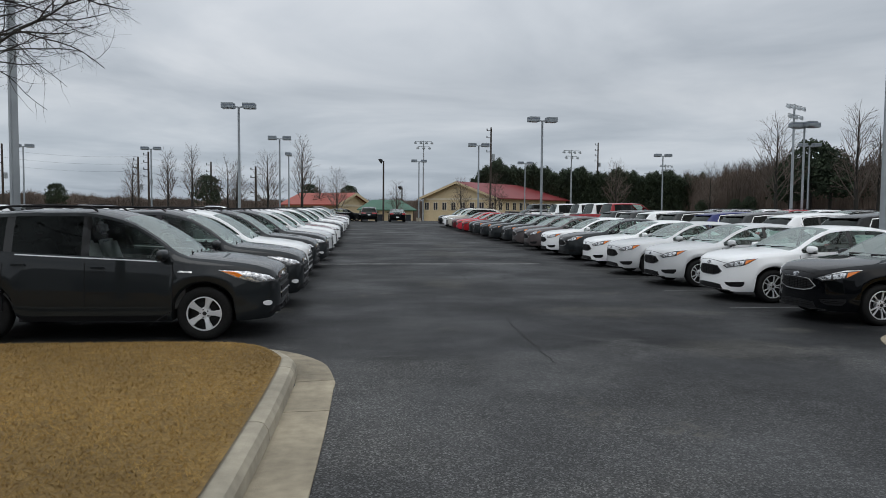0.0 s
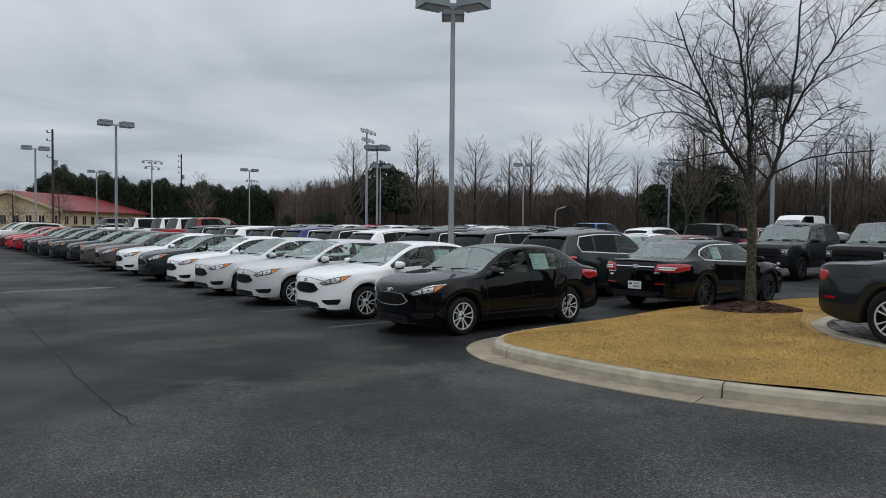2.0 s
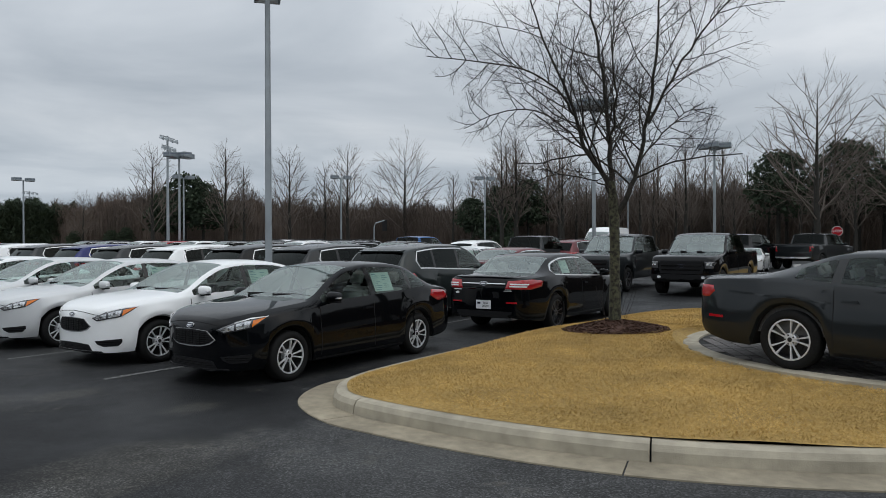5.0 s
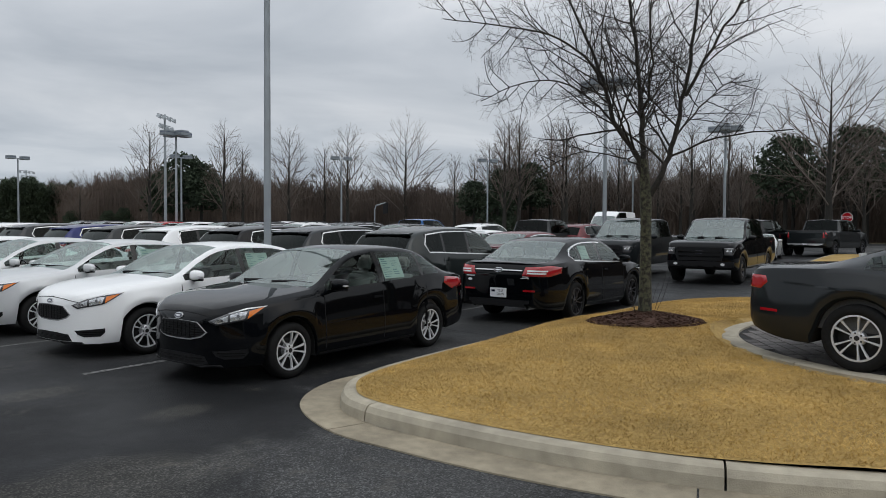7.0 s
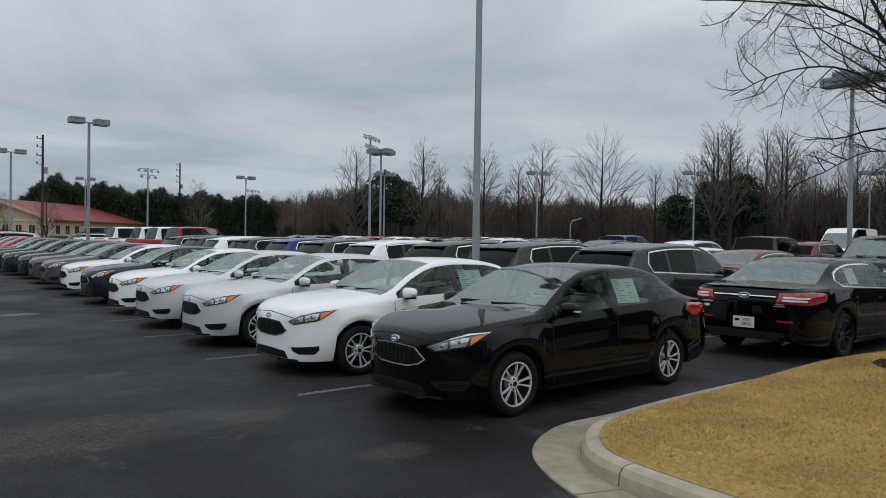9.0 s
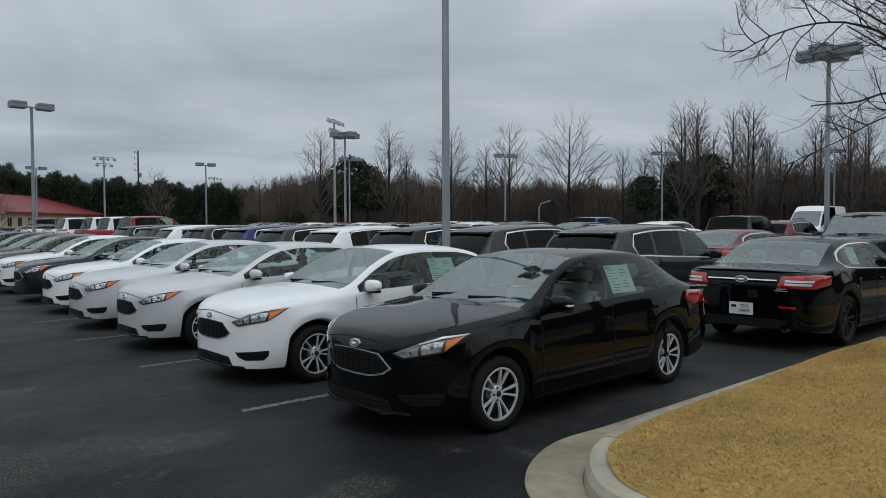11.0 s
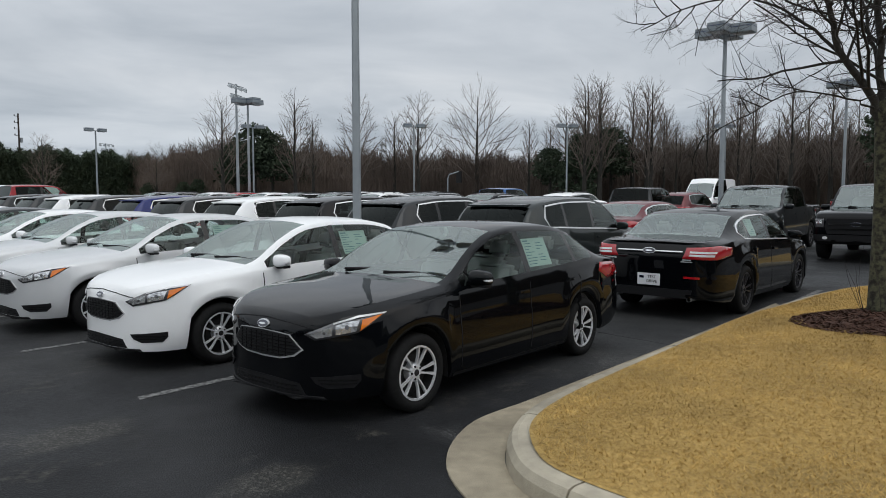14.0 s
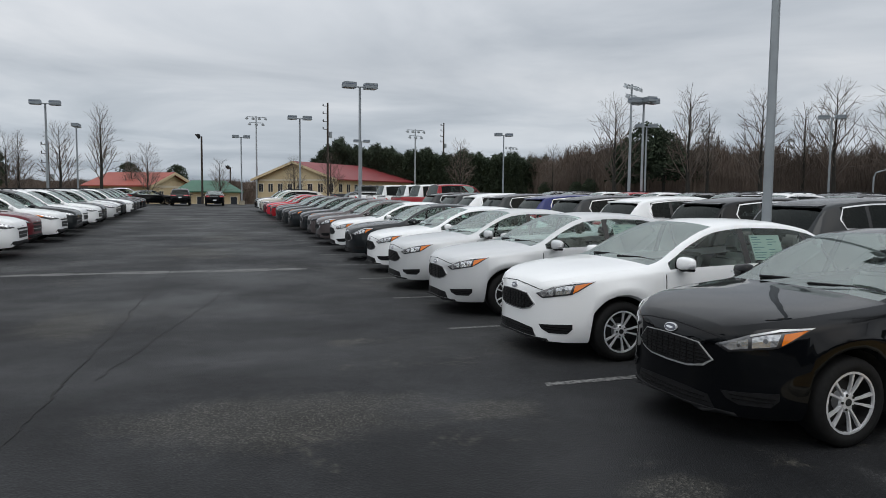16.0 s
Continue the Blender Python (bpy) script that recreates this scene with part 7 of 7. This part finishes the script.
def stop_sign(x, y):
    """A red octagonal sign on a steel post, facing the drive."""
    z = ground_z(x, y)
    t = thing("stop_sign", "red octagonal STOP sign on a steel post", "road sign", m=pose(x, y, z))
    part("post", box(-0.03, -0.03, -0.1, 0.03, 0.03, 2.55), GALV, t)
    for nm, r, x0, m in (("border", 0.40, -0.045, PLATE), ("face", 0.37, -0.052, REDLENS)):
        ring = [(r * math.cos(radians(22.5 + 45 * k)), 2.2 + r * math.sin(radians(22.5 + 45 * k))) for k in range(8)]
        part(nm, soup([(x0, a, b) for a, b in ring] + [(-0.031, a, b) for a, b in ring], [tuple(range(8)), tuple(range(15, 7, -1))] + [(k, 8 + k, 8 + (k + 1) % 8, (k + 1) % 8) for k in range(8)]), m, t)
    text_on(t, "STOP", 0.26, Matrix.Translation((-0.056, 0, 2.2)) @ Matrix.Rotation(radians(-90), 4, "Z") @ Matrix.Rotation(radians(90), 4, "X"), PLATE)


stop_sign(62.6, 9.9)


def hoop(x, y, rz):
    """A leaning goal post with a dark board."""
    t = thing("basketball_hoop", "grey bent post with a dark backboard", "basketball hoop", m=pose(x, y, ground_z(x, y), 0, 0, rz))
    part("post", tube([(0, 0, 0), (0, 0, 2.9), (0.15, 0, 3.3), (1.1, 0, 3.6)], [0.07, 0.07, 0.06, 0.05], 6), GALV, t)
    part("backboard", box(1.08, -0.9, 2.5, 1.14, 0.9, 3.6, 0.01), PLASTIC, t)


hoop(55.8, 50.2, -35)


# ---- buildings beyond the lot ----
def hall(name, label, p0, p1, depth, eave, ridge, roof_mat, floor=-1.2, rows=(7, 14)):
    """A low gabled hall: p0 to p1 is its gable end, the ridge runs away from it."""
    a, b = Vector((*p0, 0)), Vector((*p1, 0))
    u = (b - a).normalized()
    v = Vector((-u.y, u.x, 0))
    w = (b - a).length
    t = thing(name, label, "building")
    t.matrix_basis = Matrix.Translation(a) @ Matrix(((u.x, v.x, 0), (u.y, v.y, 0), (0, 0, 1))).to_4x4()
    walls = soup([(0, 0, floor), (w, 0, floor), (w, 0, eave), (w / 2, 0, ridge - 0.15), (0, 0, eave), (0, depth, floor), (w, depth, floor), (w, depth, eave), (w / 2, depth, ridge - 0.15), (0, depth, eave)],
                 [(0, 1, 2, 3, 4), (6, 5, 9, 8, 7), (1, 6, 7, 2), (5, 0, 4, 9)])
    part("wall", walls, STUCCO, t)
    o = 0.7
    drop = (ridge - eave) / (w / 2) * o
    for sg in (0, 1):
        x0, x1 = (-o, w / 2) if sg == 0 else (w + o, w / 2)
        q = [(x0, -o, eave - drop), (x1, -o, ridge), (x1, depth + o, ridge), (x0, depth + o, eave - drop)]
        q += [(x, y, z + 0.18) for x, y, z in q]
        fa = [(0, 1, 2, 3), (4, 7, 6, 5), (0, 4, 5, 1), (1, 5, 6, 2), (2, 6, 7, 3), (3, 7, 4, 0)]
        part("roof", soup(q, fa), roof_mat, t)

    def window(x, y, z, ww, hh, side):
        m = pose(x, y, z, 0, 0, 90 if side else 0)
        f = part("window", box(-ww / 2 - 0.12, -0.06, -hh / 2 - 0.12, ww / 2 + 0.12, 0.02, hh / 2 + 0.12), TRIMW, t)
        f.matrix_basis = m
        part("pane", box(-ww / 2, -0.075, -hh / 2, -0.04, -0.02, hh / 2), WINDARK, f)
        part("pane", box(0.04, -0.075, -hh / 2, ww / 2, -0.02, hh / 2), WINDARK, f)
    for k in range(rows[0]):
        window(w * (k + 0.5) / rows[0], 0, eave - 1.5, 0.9, 1.3, False)
    for k in range(rows[1]):
        window(w, depth * (k + 0.5) / rows[1], eave - 1.5, 0.9, 1.3, True)
        if rows[1] < 8:
            f = part("window", box(-0.57, -0.06, -0.77, 0.57, 0.02, 0.77), TRIMW, t)
            f.matrix_basis = pose(0, depth * (k + 0.5) / rows[1], eave - 1.5, 0, 0, -90)
            part("pane", box(-0.45, -0.075, -0.65, 0.45, -0.02, 0.65), WINDARK, f)
    for x0, x1 in ((-o, w / 2), (w + o, w / 2)):
        z0 = eave - drop
        part("rake_board", soup([(x0, -o - 0.04, z0 - 0.22), (x1, -o - 0.04, ridge - 0.22), (x1, -o - 0.04, ridge + 0.2), (x0, -o - 0.04, z0 + 0.2), (x0, -o + 0.06, z0 - 0.22), (x1, -o + 0.06, ridge - 0.22), (x1, -o + 0.06, ridge - 0.02), (x0, -o + 0.06, z0 - 0.02)],
                                [(0, 1, 2, 3), (7, 6, 5, 4), (0, 4, 5, 1), (3, 2, 6, 7)]), STUCCO, t)
    part("band", box(0.0, -0.10, eave - 0.35, w, -0.01, eave - 0.05), TRIMW, t)
    return t


hall("meeting_hall", "tan stucco hall with a dark red metal roof", (11.6, 130.7), (23.3, 119.0), 24.5, 4.15, 6.9, ROOFRED, rows=(8, 11))
hall("low_hall", "tan building with an orange-red roof", (-3.6, 108.0), (1.4, 116.0), 9.6, 2.7, 4.35, ROOFORANGE, rows=(2, 4))


def hip_house(x0, y0, x1, y1, eave, ridge, inset):
    """A low house under a hipped metal roof."""
    t = thing("green_roof_house", "low tan building with a green hipped metal roof", "building")
    part("wall", box(x0 + 0.5, y0 + 0.5, -1.2, x1 - 0.5, y1 - 0.5, eave), STUCCO, t)
    ym = (y0 + y1) / 2
    top = [(x0, y0, eave - 0.1), (x1, y0, eave - 0.1), (x1, y1, eave - 0.1), (x0, y1, eave - 0.1), (x0 + inset, ym, ridge), (x1 - inset, ym, ridge)]
    for ids in ((0, 1, 5, 4), (1, 2, 5), (2, 3, 4, 5), (3, 0, 4)):
        q = [top[i] for i in ids]
        n = len(q)
        low = [(x, y, z - 0.14) for x, y, z in q]
        part("roof", soup(q + low, [tuple(range(n)), tuple(range(2 * n - 1, n - 1, -1))] + [(i, n + i, n + (i + 1) % n, (i + 1) % n) for i in range(n)]), ROOFGREEN, t)
    for k in range(4):
        f = part("window", box(-0.5, -0.06, -0.6, 0.5, 0.02, 0.6), TRIMW, t)
        f.matrix_basis = pose(x0 + (x1 - x0) * (k + 0.6) / 4.2, y0 + 0.49, 0.7)
        part("pane", box(-0.4, -0.075, -0.5, 0.4, -0.02, 0.5), WINDARK, f)


hip_house(-0.4, 101.0, 8.2, 108.0, 2.0, 3.35, 2.2)

# ---- unseen block and trees added behind the walker to darken car reflections ----
BACKWALL = mat("backdrop_wall", (0.28, 0.28, 0.27), 0.8, var=0.1, scale=0.5)
backdrop = thing("showroom", "plain grey unseen block added behind the walk for reflections", "building", m=pose(6, -34, 0))
part("wall", box(-30, -12, 0, 30, 0, 6.5, 0.05), BACKWALL, backdrop)
# dark sheet on the added block, for reflections only
part("window", box(-26, -0.02, 0.3, 26, 0.06, 3.6), WINDARK, backdrop)
# unseen ring of wood, added to keep low reflections dark and neutral
wood_mass("winter_woods", "unseen dark wood added behind the walk for reflections", 140, 300, lambda d: 95, 14, lambda d: 11.0, 9, PINE, 12000, True)

stand(bare[3], 20.0, -7.0, 0.7, 100)
